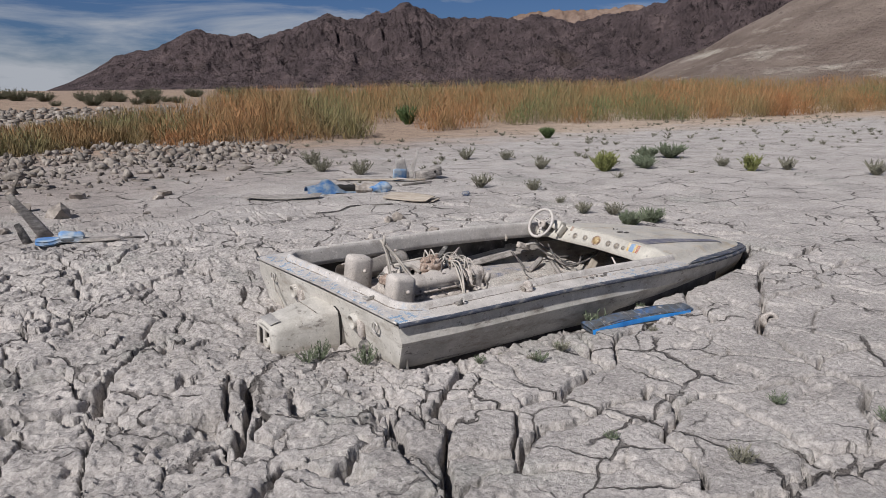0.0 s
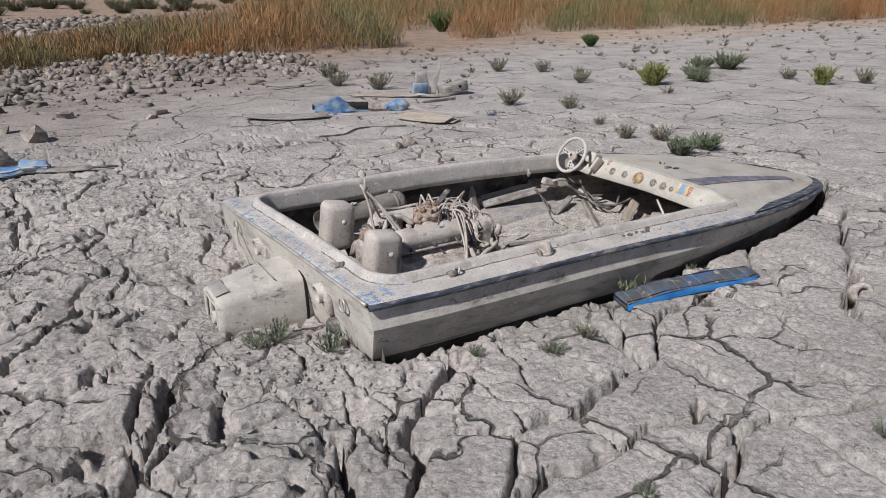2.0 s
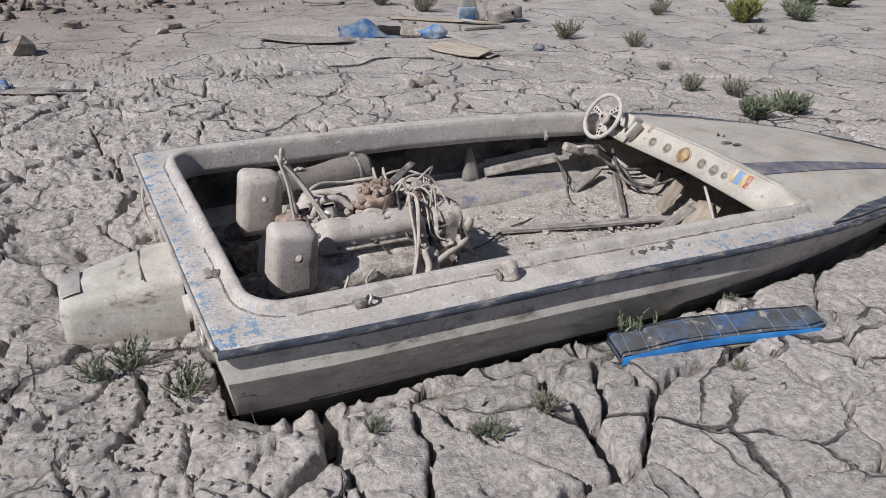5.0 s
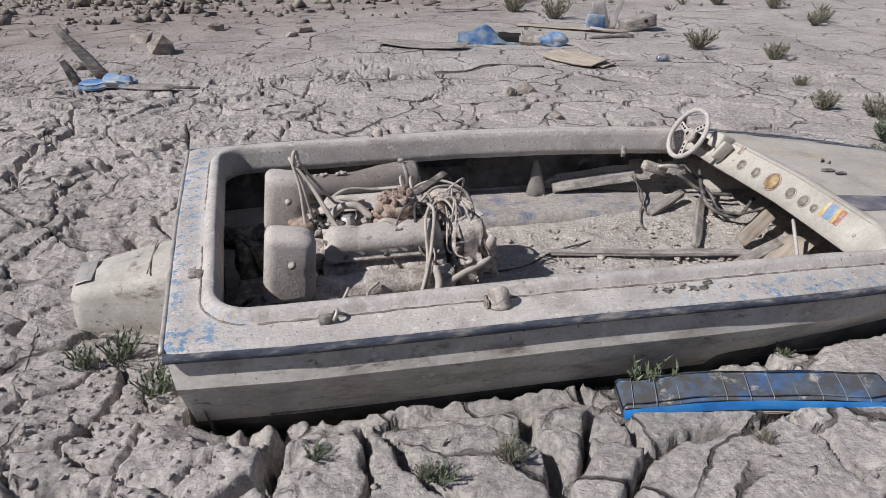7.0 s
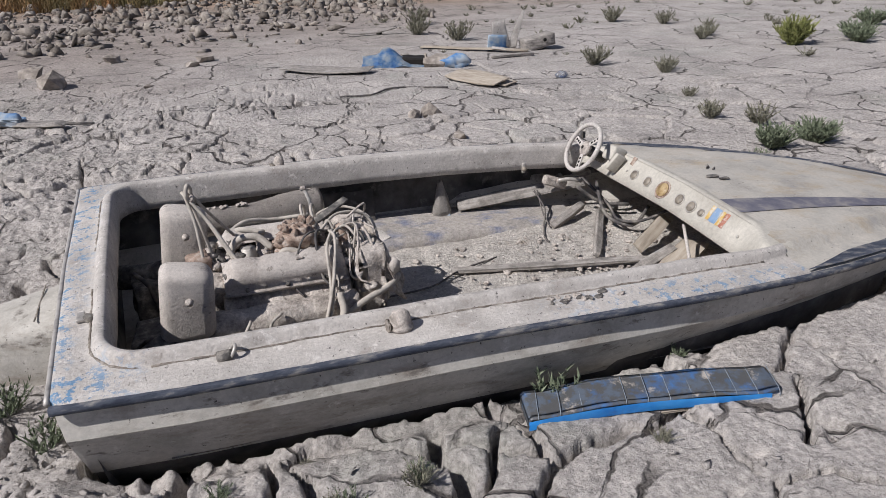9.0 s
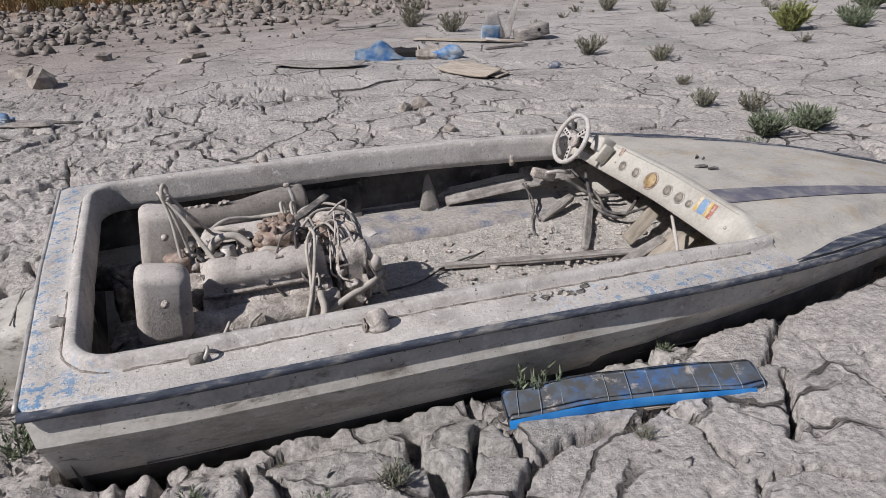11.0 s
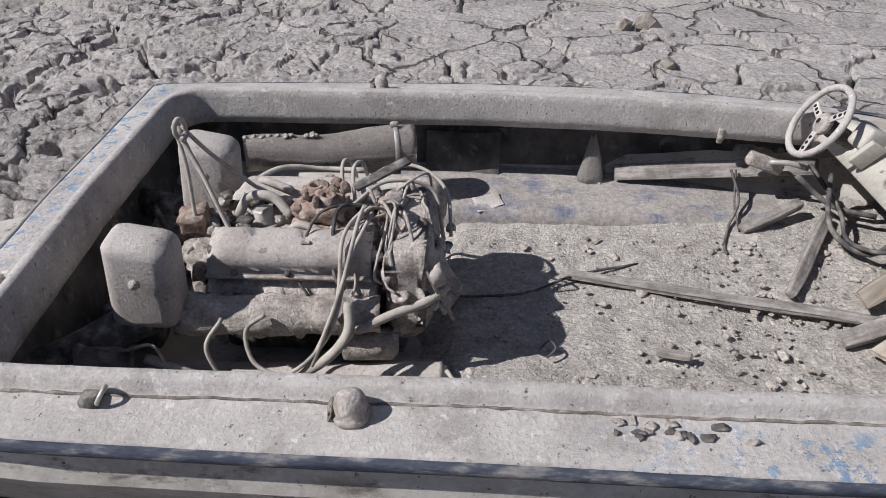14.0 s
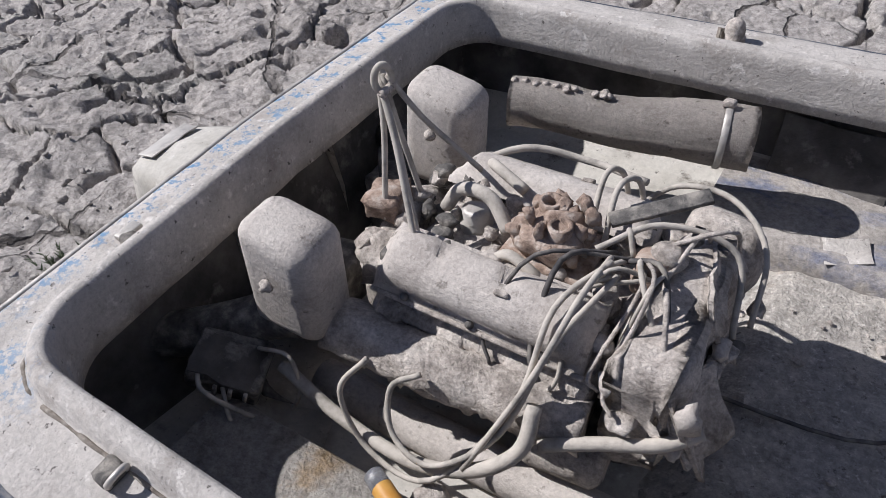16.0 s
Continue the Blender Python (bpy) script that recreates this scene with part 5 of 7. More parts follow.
# ---- the engine ----
def build_engine():
    eng = root("inboard_engine", BOAT, "silt-encrusted V8 boat engine with tangled wires", "engine")
    E = lambda s, n, z: Vector((s, n, z))

    bm = box(0.60, 0.30, 0.34, pose(0.86, 0, -0.06), 0.03, 2, cuts=3)
    part("block", rough_up(bm, 0.012, 14), DARKIRON, eng, "dark grimy engine block")
    bm = box(0.5, 0.17, 0.10, pose(0.85, 0, 0.13), 0.02, 2, cuts=4)
    part("intake_manifold", rough_up(bm, 0.014, 20), ENGINE, eng)
    # cylinder heads
    for side in (-1, 1):
        part("cylinder_head", rough_up(box(0.52, 0.15, 0.10, pose(0.83, side * 0.150, 0.09, -side * 38, 0, 0), 0.012, 2, cuts=2), 0.006, 18), ENGINE, eng)
        # valve cover with three dents along its outer edge
        rows = []
        m = pose(0.828, side * 0.152, 0.176, -side * 32, 0, 0)
        for k, x in enumerate(np.linspace(-0.245, 0.245, 40)):
            e = smoothstep((0.245 - abs(x)) / 0.045)
            dent = sum(0.034 * max(0.0, 1 - abs(x - q) / 0.026) for q in (-0.10, 0.05))
            hgt = 0.030 + 0.048 * e
            prof = [(-0.078, 0.0), (-0.076, 0.014), (-0.066 , 0.016), (-0.064 + 0.3 * dent, 0.6 * hgt), (-0.048 + dent, 0.92 * hgt), (-0.02, hgt + 0.004), (0.02, hgt + 0.004), (0.05, 0.9 * hgt), (0.064, 0.6 * hgt), (0.066, 0.016), (0.076, 0.014), (0.078, 0.0)]
            rows.append([m @ Vector((x, -side * -1 * y if side < 0 else -y, z)) for y, z in prof] if side < 0 else [m @ Vector((x, -y, z)) for y, z in prof])
        bm = loft(rows, cap=True)
        bmesh.ops.recalc_face_normals(bm, faces=bm.faces)
        vc = part("valve_cover", rough_up(bm, 0.0015, 30), COVER, eng, "smooth silt-coated valve cover")
        for x in (-0.16, 0.0, 0.16):
            part("cover_bolt", lathe([(0.009, 0), (0.009, 0.010), (0.005, 0.015)], 8, m @ pose(x, side * 0.074, 0.014)), DARKIRON, vc)
        part("filler", rough_up(box(0.03, 0.012, 0.012, m @ pose(0.06, 0, 0.085), 0.004), 0.003, 60), ENGINE, vc)
        part("gasket_rail", box(0.50, 0.012, 0.016, m @ pose(0, side * 0.082, 0.006), 0.004), ENGINE, vc)
        # exhaust log manifold
        pts = [E(0.50, side * 0.285, 0.04), E(0.70, side * 0.28, 0.038), E(0.92, side * 0.265, 0.035), E(1.10, side * 0.25, 0.03)]
        mf = part("exhaust_manifold", rough_up(tube(pts, lambda t: 0.062 + 0.004 * math.sin(t * 18), 20, smooth=9), 0.011, 24, side), ENGINE, eng, "log-shaped exhaust manifold caked in silt")
        rnd = random.Random(5 + side)
        for k in range(11):
            x = 0.55 + 0.05 * k + rnd.uniform(-0.01, 0.01)
            part("mud_clump", rough_up(blob((0.022, 0.016, 0.02), k + side * 7, 0.6, 2), 0.006, 60), ENGINE, mf).location = E(x, side * (0.330 - 0.06 * (x - 0.55) + rnd.uniform(-0.012, 0.006)), rnd.uniform(-0.02, 0.04))
        for x in (0.62, 0.78, 0.94):
            part("port", box(0.07, 0.10, 0.06, pose(x, side * 0.225, 0.065, -side * 30, 0, 0), 0.015), ENGINE, mf)
        # riser elbow: tall rounded box with a sloping front
        bm = box(0.205, 0.160, 0.305, None, 0.046, 5, taper=0.92)
        for v in bm.verts:
            low = max(0.0, 0.03 - v.co.z) / 0.18
            v.co.x -= 0.030 * low - 0.012
            v.co.y *= 1 - 0.10 * low
            v.co.z -= 0.16 * v.co.x * smoothstep((v.co.z + 0.02) / 0.17)
        bmesh.ops.translate(bm, verts=bm.verts, vec=(0.440, side * 0.30, 0.186))
        bmesh.ops.recalc_face_normals(bm, faces=bm.faces)
        el = part("exhaust_riser", rough_up(bm, 0.003, 26, side), COVER, eng, "tall rounded exhaust riser box")
        part("riser_bolt", lathe([(0.016, 0), (0.015, 0.010), (0.007, 0.014), (0.006, 0.020)], 10, along(E(0.452, side * 0.30 - 0.088, 0.230), E(0.452, side * 0.30 - 0.2, 0.230))), ENGINE, el)
        part("riser_elbow", tube([E(0.42, side * 0.31, 0.05), E(0.34, side * 0.33, 0.02), E(0.22, side * 0.40, -0.02), E(0.06, side * 0.50, -0.05)], 0.058, 14, smooth=5), DARKIRON, el, "dark exhaust hose to the stern")
    # rusted carburettor
    bm = rough_up(blob((0.085, 0.075, 0.05), 3, 0.3, 3), 0.016, 26)
    bmesh.ops.translate(bm, verts=bm.verts, vec=(0.90, -0.005, 0.255))
    carb = part("carburettor", bm, RUST, eng, "crumbling rusted carburettor")
    rnd = random.Random(12)
    for k in range(26):
        a, r = rnd.uniform(0, 6.28), rnd.uniform(0.02, 0.085)
        b = rough_up(blob((rnd.uniform(0.01, 0.022), rnd.uniform(0.01, 0.02), rnd.uniform(0.012, 0.026)), k, 0.6, 2), 0.007, 60, k)
        part("rust_flake", b, RUST, carb).location = E(0.90 + r * math.cos(a), -0.005 + r * 0.9 * math.sin(a), 0.275 + rnd.uniform(-0.03, 0.035))
    for x, y in ((0.88, 0.025), (0.93, -0.035)):
        part("barrel", lathe([(0.024, 0), (0.026, 0.03), (0.018, 0.03), (0.016, 0.005)], 14, pose(x, y, 0.285), caps=False), RUST, carb)
    part("throttle_plate", box(0.19, 0.16, 0.03, pose(0.90, 0, 0.205), 0.008), RUST, eng)
    # fuel pump, thermostat and other lumps
    for s, n, z, r, h, mt in ((0.70, 0.02, 0.17, 0.038, 0.06, STEEL), (0.66, -0.06, 0.16, 0.028, 0.05, DARKIRON), (1.11, 0.0, 0.20, 0.040, 0.085, RUST), (1.16, 0.12, 0.12, 0.05, 0.10, ENGINE), (1.05, -0.08, 0.18, 0.03, 0.06, ENGINE), (0.76, 0.09, 0.16, 0.024, 0.07, ENGINE), (1.02, 0.09, 0.17, 0.026, 0.06, ENGINE)):
        part("engine_fitting", rough_up(lathe([(r, 0), (r * 1.05, h * 0.3), (r * 0.8, h * 0.45), (r * 0.85, h * 0.9), (r * 0.5, h)], 16, pose(s, n, z)), 0.004, 40, s), mt, eng)
    part("distributor_cap", lathe([(0.036, 0), (0.040, 0.008), (0.030, 0.013), (0.034, 0.022), (0.024, 0.026), (0.022, 0.032), (0.004, 0.033)], 18, pose(1.13, 0.02, 0.262)), ENGINE, eng, "round dusty distributor cap")
    for s, n, z, rx, ry, rz, size in ((1.26, -0.14, 0.09, 0, 68, 12, (0.22, 0.18, 0.012)), (1.28, -0.17, 0.10, 14, 62, -14, (0.17, 0.12, 0.012)), (1.24, 0.03, 0.17, -8, 74, 6, (0.20, 0.15, 0.014)), (1.20, 0.16, 0.10, -20, 70, 10, (0.16, 0.12, 0.012)), (1.18, -0.03, 0.16, 20, 40, 0, (0.12, 0.05, 0.01)), (1.13, 0.20, 0.17, 0, 20, 30, (0.13, 0.07, 0.03))):
        part("torn_plate", rough_up(box(*size, pose(s, n, z, rx, ry, rz), 0.003, 1, cuts=5), 0.013, 16, s * 5), ENGINE, eng, "torn silt-covered front plate")
    part("pulley", lathe([(0.09, 0), (0.09, 0.014), (0.075, 0.022), (0.09, 0.030), (0.09, 0.045), (0.03, 0.045), (0.03, 0.06)], 24, along(E(1.19, 0.0, -0.05), E(1.4, 0.0, -0.05))), DARKIRON, eng, "crank pulley")
    part("alternator", rough_up(lathe([(0.07, 0), (0.092, 0.02), (0.095, 0.13), (0.07, 0.16), (0.03, 0.18)], 22, along(E(1.10, 0.24, 0.13), E(1.4, 0.24, 0.10))), 0.006, 30), ENGINE, eng, "round silt-coated alternator")
    part("hose", tube([E(0.98, 0.26, 0.16), E(1.06, 0.29, 0.23), E(1.18, 0.28, 0.245), E(1.28, 0.20, 0.20), E(1.30, 0.10, 0.08)], 0.0065, 8, smooth=6), HOSE, eng, "arching hose before the alternator")
    part("water_pump", rough_up(lathe([(0.06, 0), (0.07, 0.04), (0.05, 0.07), (0.03, 0.10)], 18, along(E(1.14, 0, 0.06), E(1.4, 0, 0.06))), 0.006, 30), ENGINE, eng)
    part("front_cover", rough_up(box(0.15, 0.44, 0.34, pose(1.18, -0.02, 0.07), 0.05, 2, cuts=5), 0.030, 14), ENGINE, eng)
    part("starter", rough_up(lathe([(0.045, 0), (0.05, 0.02), (0.05, 0.15), (0.035, 0.17)], 14, along(E(0.98, -0.26, -0.09), E(1.3, -0.24, -0.09))), 0.006, 30), ENGINE, eng)
    part("flywheel_housing", rough_up(lathe([(0.17, 0), (0.18, 0.01), (0.18, 0.05), (0.15, 0.07)], 28, along(E(0.50, 0, 0.02), E(0.7, 0, 0.02))), 0.004, 16), ENGINE, eng)
    part("rear_box", rough_up(box(0.09, 0.10, 0.06, pose(0.50, -0.04, 0.22, 0, 0, 15), 0.01, 1, cuts=3), 0.012, 30), RUST, eng)
    part("rear_clump", rough_up(blob((0.07, 0.05, 0.06), 8, 0.5, 3), 0.014, 40), ENGINE, eng).location = E(0.545, -0.14, 0.15)
    # lifting strap: rods that meet in a loop above the engine
    top = E(0.50, 0.005, 0.50)
    for foot in (E(0.655, -0.15, 0.235), E(0.64, -0.12, 0.235), E(0.56, 0.02, 0.18), E(0.66, 0.13, 0.235), E(0.52, -0.08, 0.2)):
        j = Vector((foot.y * 0.09, foot.x * 0.02, 0))
        part("lifting_rod", tube([top + j + E(-0.012, 0, 0.01), top.lerp(foot, 0.35), top.lerp(foot, 0.7), foot], 0.0068, 8), HOSE, eng, "grey lifting rod")
    part("lifting_eye", tube([top + E(0.022 * math.cos(t) * 0.4, 0.018 * math.cos(t), 0.030 * math.sin(t) + 0.008) for t in np.linspace(0, 5.6, 8)], 0.008, 8, closed=True, smooth=3), HOSE, eng, "looped lifting eye")
    part("shackle", rough_up(lathe([(0.010, -0.022), (0.011, 0.022)], 10, along(top + E(0.01, 0, -0.015), top + E(0.01, 1, -0.015))), 0.003, 50), ENGINE, eng)
    # hoses
    for pts, r, mt in (
            ([(0.42, -0.40, -0.04), (0.60, -0.42, -0.09), (0.80, -0.43, -0.09), (0.94, -0.41, -0.03), (1.02, -0.37, 0.05), (1.02, -0.31, 0.12)], 0.0155, HOSE),
            ([(1.04, -0.33, 0.03), (1.14, -0.29, 0.06), (1.24, -0.25, 0.08), (1.30, -0.20, 0.10)], 0.014, HOSE),
            ([(0.62, 0.02, 0.20), (0.66, 0.03, 0.26), (0.74, 0.02, 0.27), (0.80, -0.01, 0.22)], 0.016, HOSE),
            ([(0.64, 0.20, 0.20), (0.68, 0.14, 0.26), (0.78, 0.10, 0.25)], 0.013, HOSE),
            ([(0.56, 0.12, 0.20), (0.70, 0.24, 0.25), (0.85, 0.30, 0.22), (1.00, 0.26, 0.24)], 0.009, HOSE),
            ([(0.80, -0.10, 0.20), (0.84, -0.09, 0.24), (0.90, -0.10, 0.23), (0.93, -0.09, 0.19)], 0.012, HOSE),
            ([(0.22, -0.20, -0.05), (0.30, -0.28, 0.02), (0.34, -0.42, -0.12), (0.46, -0.42, -0.20)], 0.014, DARKHOSE),
            ([(0.20, 0.30, 0.05), (0.26, 0.22, 0.02), (0.30, 0.20, -0.10), (0.42, 0.16, -0.2)], 0.010, DARKHOSE)):
        part("hose", tube([E(*p) for p in pts], r, 10, smooth=6), mt, eng, "dusty rubber hose")
    # arching bundle of spark-plug wires
    rnd = random.Random(3)
    for k in range(15):
        a0 = E(1.10 + rnd.uniform(-0.07, 0.05), -0.02 + rnd.uniform(-0.07, 0.07), 0.26)
        side = rnd.choice((-1, -1, 1))
        to = E(1.0 + rnd.uniform(-0.18, 0.24), side * rnd.uniform(0.10, 0.24), rnd.uniform(0.10, 0.22))
        mid = (a0 + to) / 2 + Vector((rnd.uniform(-0.07, 0.07), rnd.uniform(-0.05, 0.05), rnd.uniform(0.05, 0.12)))
        low = to + Vector((rnd.uniform(-0.04, 0.04), rnd.uniform(-0.04, 0.02), -rnd.uniform(0.02, 0.08)))
        part("plug_wire", tube([a0, mid, to, low], rnd.choice((0.0045, 0.005, 0.006)), 6, smooth=5), rnd.choice((HOSE, HOSE, ENGINE, DARKHOSE)), eng)
    for pts in ([(1.05, -0.06, 0.29), (1.00, -0.20, 0.27), (0.98, -0.32, 0.10), (0.86, -0.45, -0.08), (0.70, -0.45, -0.10), (0.62, -0.42, 0.02), (0.66, -0.36, 0.09)],
                [(1.07, -0.08, 0.28), (1.02, -0.24, 0.22), (0.97, -0.36, 0.05), (0.86, -0.44, -0.04), (0.76, -0.43, -0.02), (0.73, -0.38, 0.06), (0.78, -0.34, 0.09)],
                [(1.04, -0.04, 0.28), (1.04, -0.18, 0.30), (1.00, -0.30, 0.16), (0.92, -0.42, -0.03)],
                [(1.00, 0.02, 0.24), (0.99, 0.10, 0.33), (1.01, 0.16, 0.32), (1.02, 0.20, 0.22)],
                [(0.96, 0.04, 0.24), (0.95, 0.13, 0.33), (0.97, 0.18, 0.31), (0.98, 0.22, 0.20)],
                [(1.0, -0.02, 0.27), (1.10, 0.06, 0.31), (1.24, 0.10, 0.26), (1.28, 0.02, 0.12)]):
        part("plug_wire", tube([E(*p) for p in pts], 0.0065, 8, smooth=6), HOSE, eng, "long pale ignition wire")
    for k in range(9):
        b0 = E(1.17 + rnd.uniform(-0.04, 0.05), -0.10 + rnd.uniform(-0.10, 0.14), rnd.uniform(0.10, 0.2))
        part("plug_boot", lathe([(0.010, 0), (0.011, 0.03), (0.007, 0.05)], 8, along(b0, b0 + Vector((rnd.uniform(-0.4, 0.6), rnd.uniform(-0.6, 0.2), -1)))), HOSE, eng)
    part("bracket_bar", box(0.20, 0.035, 0.012, pose(1.08, 0.10, 0.315, 10, -12, 35), 0.003), DARKIRON, eng, "dark bracket bar over the wires")
    for k in range(120):
        s, n = rnd.uniform(0.52, 1.30), rnd.uniform(-0.17, 0.19)
        b = rough_up(blob((rnd.uniform(0.012, 0.03), rnd.uniform(0.012, 0.028), rnd.uniform(0.01, 0.024)), k * 1.3, 0.6, 2), 0.007, 50, k)
        part("silt_clump", b, rnd.choice((ENGINE, ENGINE, DARKIRON, COVER)), eng).location = E(s, n, 0.165 + rnd.uniform(-0.02, 0.055) - (0.08 if s > 1.15 else 0))
    for k in range(40):
        s, n = rnd.uniform(1.08, 1.30), rnd.uniform(-0.26, 0.14)
        part("silt_clump", rough_up(blob((rnd.uniform(0.012, 0.03), rnd.uniform(0.012, 0.03), rnd.uniform(0.012, 0.04)), k * 2.3, 0.7, 2), 0.009, 50, k), rnd.choice((ENGINE, COVER, ENGINE)), eng).location = E(s, n, rnd.uniform(-0.02, 0.19))
    return eng


engine = build_engine()


def exhaust_pipe():
    ob = root("exhaust_pipe", BOAT, "silt-crusted wide exhaust pipe lying along the inner side", "pipe")
    a, b = P(0.48, 0.52, 0.135), P(1.13, 0.645, 0.115)
    bm = tube([a, a.lerp(b, 0.15) + Vector((0, 0.01, 0)), a.lerp(b, 0.45) + Vector((0, 0, -0.012)), a.lerp(b, 0.75), b], lambda t: 0.072 + 0.016 * smoothstep((t - 0.4) / 0.5), 22, smooth=7, ends=False)
    bmesh.ops.solidify(bm, geom=bm.faces[:], thickness=0.006)
    part("pipe", rough_up(bm, 0.003, 22), COVER, ob)
    part("clamp", lathe([(0.092, 0), (0.094, 0.004), (0.094, 0.014), (0.092, 0.018)], 24, along(a.lerp(b, 0.87), b), caps=False), STEEL, ob, "steel hose clamp")
    part("clamp_screw", rough_up(box(0.03, 0.024, 0.02, pose(*(a.lerp(b, 0.885) + Vector((0, 0, 0.10)))), 0.005), 0.004, 50), ENGINE, ob)
    rnd = random.Random(6)
    for k in range(14):
        t = rnd.uniform(0.02, 0.5)
        part("mud_bead", rough_up(blob((0.011, 0.010, 0.009), k, 0.5, 2), 0.003, 60), ENGINE, ob).location = a.lerp(b, t) + Vector((0, rnd.uniform(-0.02, 0.01), 0.072))


exhaust_pipe()


def floor_pipe():
    ob = root("bilge_pipe", BOAT, "grey pipe half buried in the bilge silt", "pipe")
    part("pipe", rough_up(tube([P(0.40, -0.29, -0.22), P(0.80, -0.30, -0.205), P(1.22, -0.30, -0.185), P(1.30, -0.30, -0.182)], lambda t: 0.052 if t < 0.93 else 0.040, 16, smooth=5), 0.003, 20), COVER, ob)


floor_pipe()


def stub_valve():
    ob = root("bilge_valve", BOAT, "mud-caked valve stub on the bilge ledge", "valve")
    c = P(0.86, -0.47, -0.24)
    part("body", rough_up(lathe([(0.05, 0), (0.045, 0.05), (0.035, 0.09), (0.042, 0.12), (0.03, 0.14)], 14, Matrix.Translation(c)), 0.009, 40), ENGINE, ob)
    part("spout", tube([c + Vector((0.05, 0.0, 0.02)), c + Vector((0.055, 0.01, 0.15))], 0.013, 10), HOSE, ob)


stub_valve()
for k, (s, n, z, sx, sy, sz, rx, ry, rz, mt) in enumerate(((0.28, -0.10, -0.10, 0.16, 0.22, 0.16, 0, 0, 0, DARKIRON), (0.30, 0.26, -0.08, 0.2, 0.2, 0.2, 0, 0, 10, DARKIRON))):
    thing("bilge_junk", rough_up(box(sx, sy, sz, None, 0.02, 2, cuts=3), 0.02, 9, k), mt, at_boat(s, n, z, rx, ry, rz), "dark dusty machinery lump beside the transom", "machinery")


def wired_box():
    ob = root("switch_box", at_boat(0.29, -0.46, -0.04, 18, 24, 28), "smashed dusty switch box hung with wires beside the transom", "switch box")
    part("case", rough_up(box(0.17, 0.13, 0.09, None, 0.012, 2, cuts=3), 0.008, 14), DARKIRON, ob)
    part("lid", rough_up(box(0.16, 0.10, 0.008, pose(0.0, -0.01, 0.058, 0, 14, 0), 0.002, 1, cuts=3), 0.010, 18), BAY, ob, "bent grimy lid")
    for x in (-0.05, -0.015, 0.02, 0.055):
        part("rib", box(0.010, 0.012, 0.07, pose(x, -0.068, 0.0), 0.003), ENGINE, ob)
    for k, pts in enumerate(([(-0.06, -0.05, 0.05), (-0.03, -0.10, 0.10), (0.06, -0.11, 0.05), (0.12, -0.09, -0.06)], [(0.05, 0.04, 0.05), (0.12, 0.02, 0.11), (0.17, -0.03, 0.03), (0.16, -0.06, -0.09)], [(0.0, -0.06, 0.02), (0.05, -0.13, 0.0), (0.13, -0.12, -0.09)])):
        part("wire", tube(pts, 0.0055, 6, smooth=5), HOSE, ob)


wired_box()


def folded_scrap():
    rows = []
    for u in np.linspace(0, 1, 12):
        rows.append([Vector((0.24 * (u - 0.5), 0.15 * (v - 0.5), 0.035 * math.sin(3.2 * v + 2 * u) - 0.05 * u * (1 - v))) for v in np.linspace(0, 1, 9)])
    bm = rough_up(loft(rows), 0.006, 16)
    bmesh.ops.solidify(bm, geom=bm.faces[:], thickness=0.005)
    thing("folded_sheet", bm, HULL, at_boat(0.43, -0.50, -0.14, 12, 6, 20), "folded pale plastic sheet lying in the bilge", "sheet")


folded_scrap()


def bottle():
    ob = root("drink_bottle", at_boat(0.80, -0.53, -0.062, 0, 84, -25) @ Matrix.Scale(0.8, 4), "empty plastic bottle with an orange label on the ledge", "bottle")
    part("body", lathe([(0.020, -0.085), (0.027, -0.078), (0.028, -0.03)], 16), PLASTIC, ob)
    part("label_band", lathe([(0.0285, -0.03), (0.0285, 0.045)], 16, caps=False), LABEL, ob, "orange paper label with plain pale bars")
    part("shoulder", lathe([(0.028, 0.045), (0.026, 0.06), (0.013, 0.085), (0.013, 0.10)], 16), PLASTIC, ob)
    part("cap", lathe([(0.015, 0.10), (0.015, 0.115)], 14), BLUECLOTH, ob)
    for z in (-0.01, 0.012):
        part("label_bar", box(0.002, 0.016, 0.006, pose(0.0285, 0, z, 0, 0, 0)), DECK, ob)


bottle()


# ---- things on the lake bed ----
def on_ground(x, y, dz=0.0, rx=0, ry=0, rz=0):
    return pose(x, y, ground_z(x, y) + dz, rx, ry, rz)


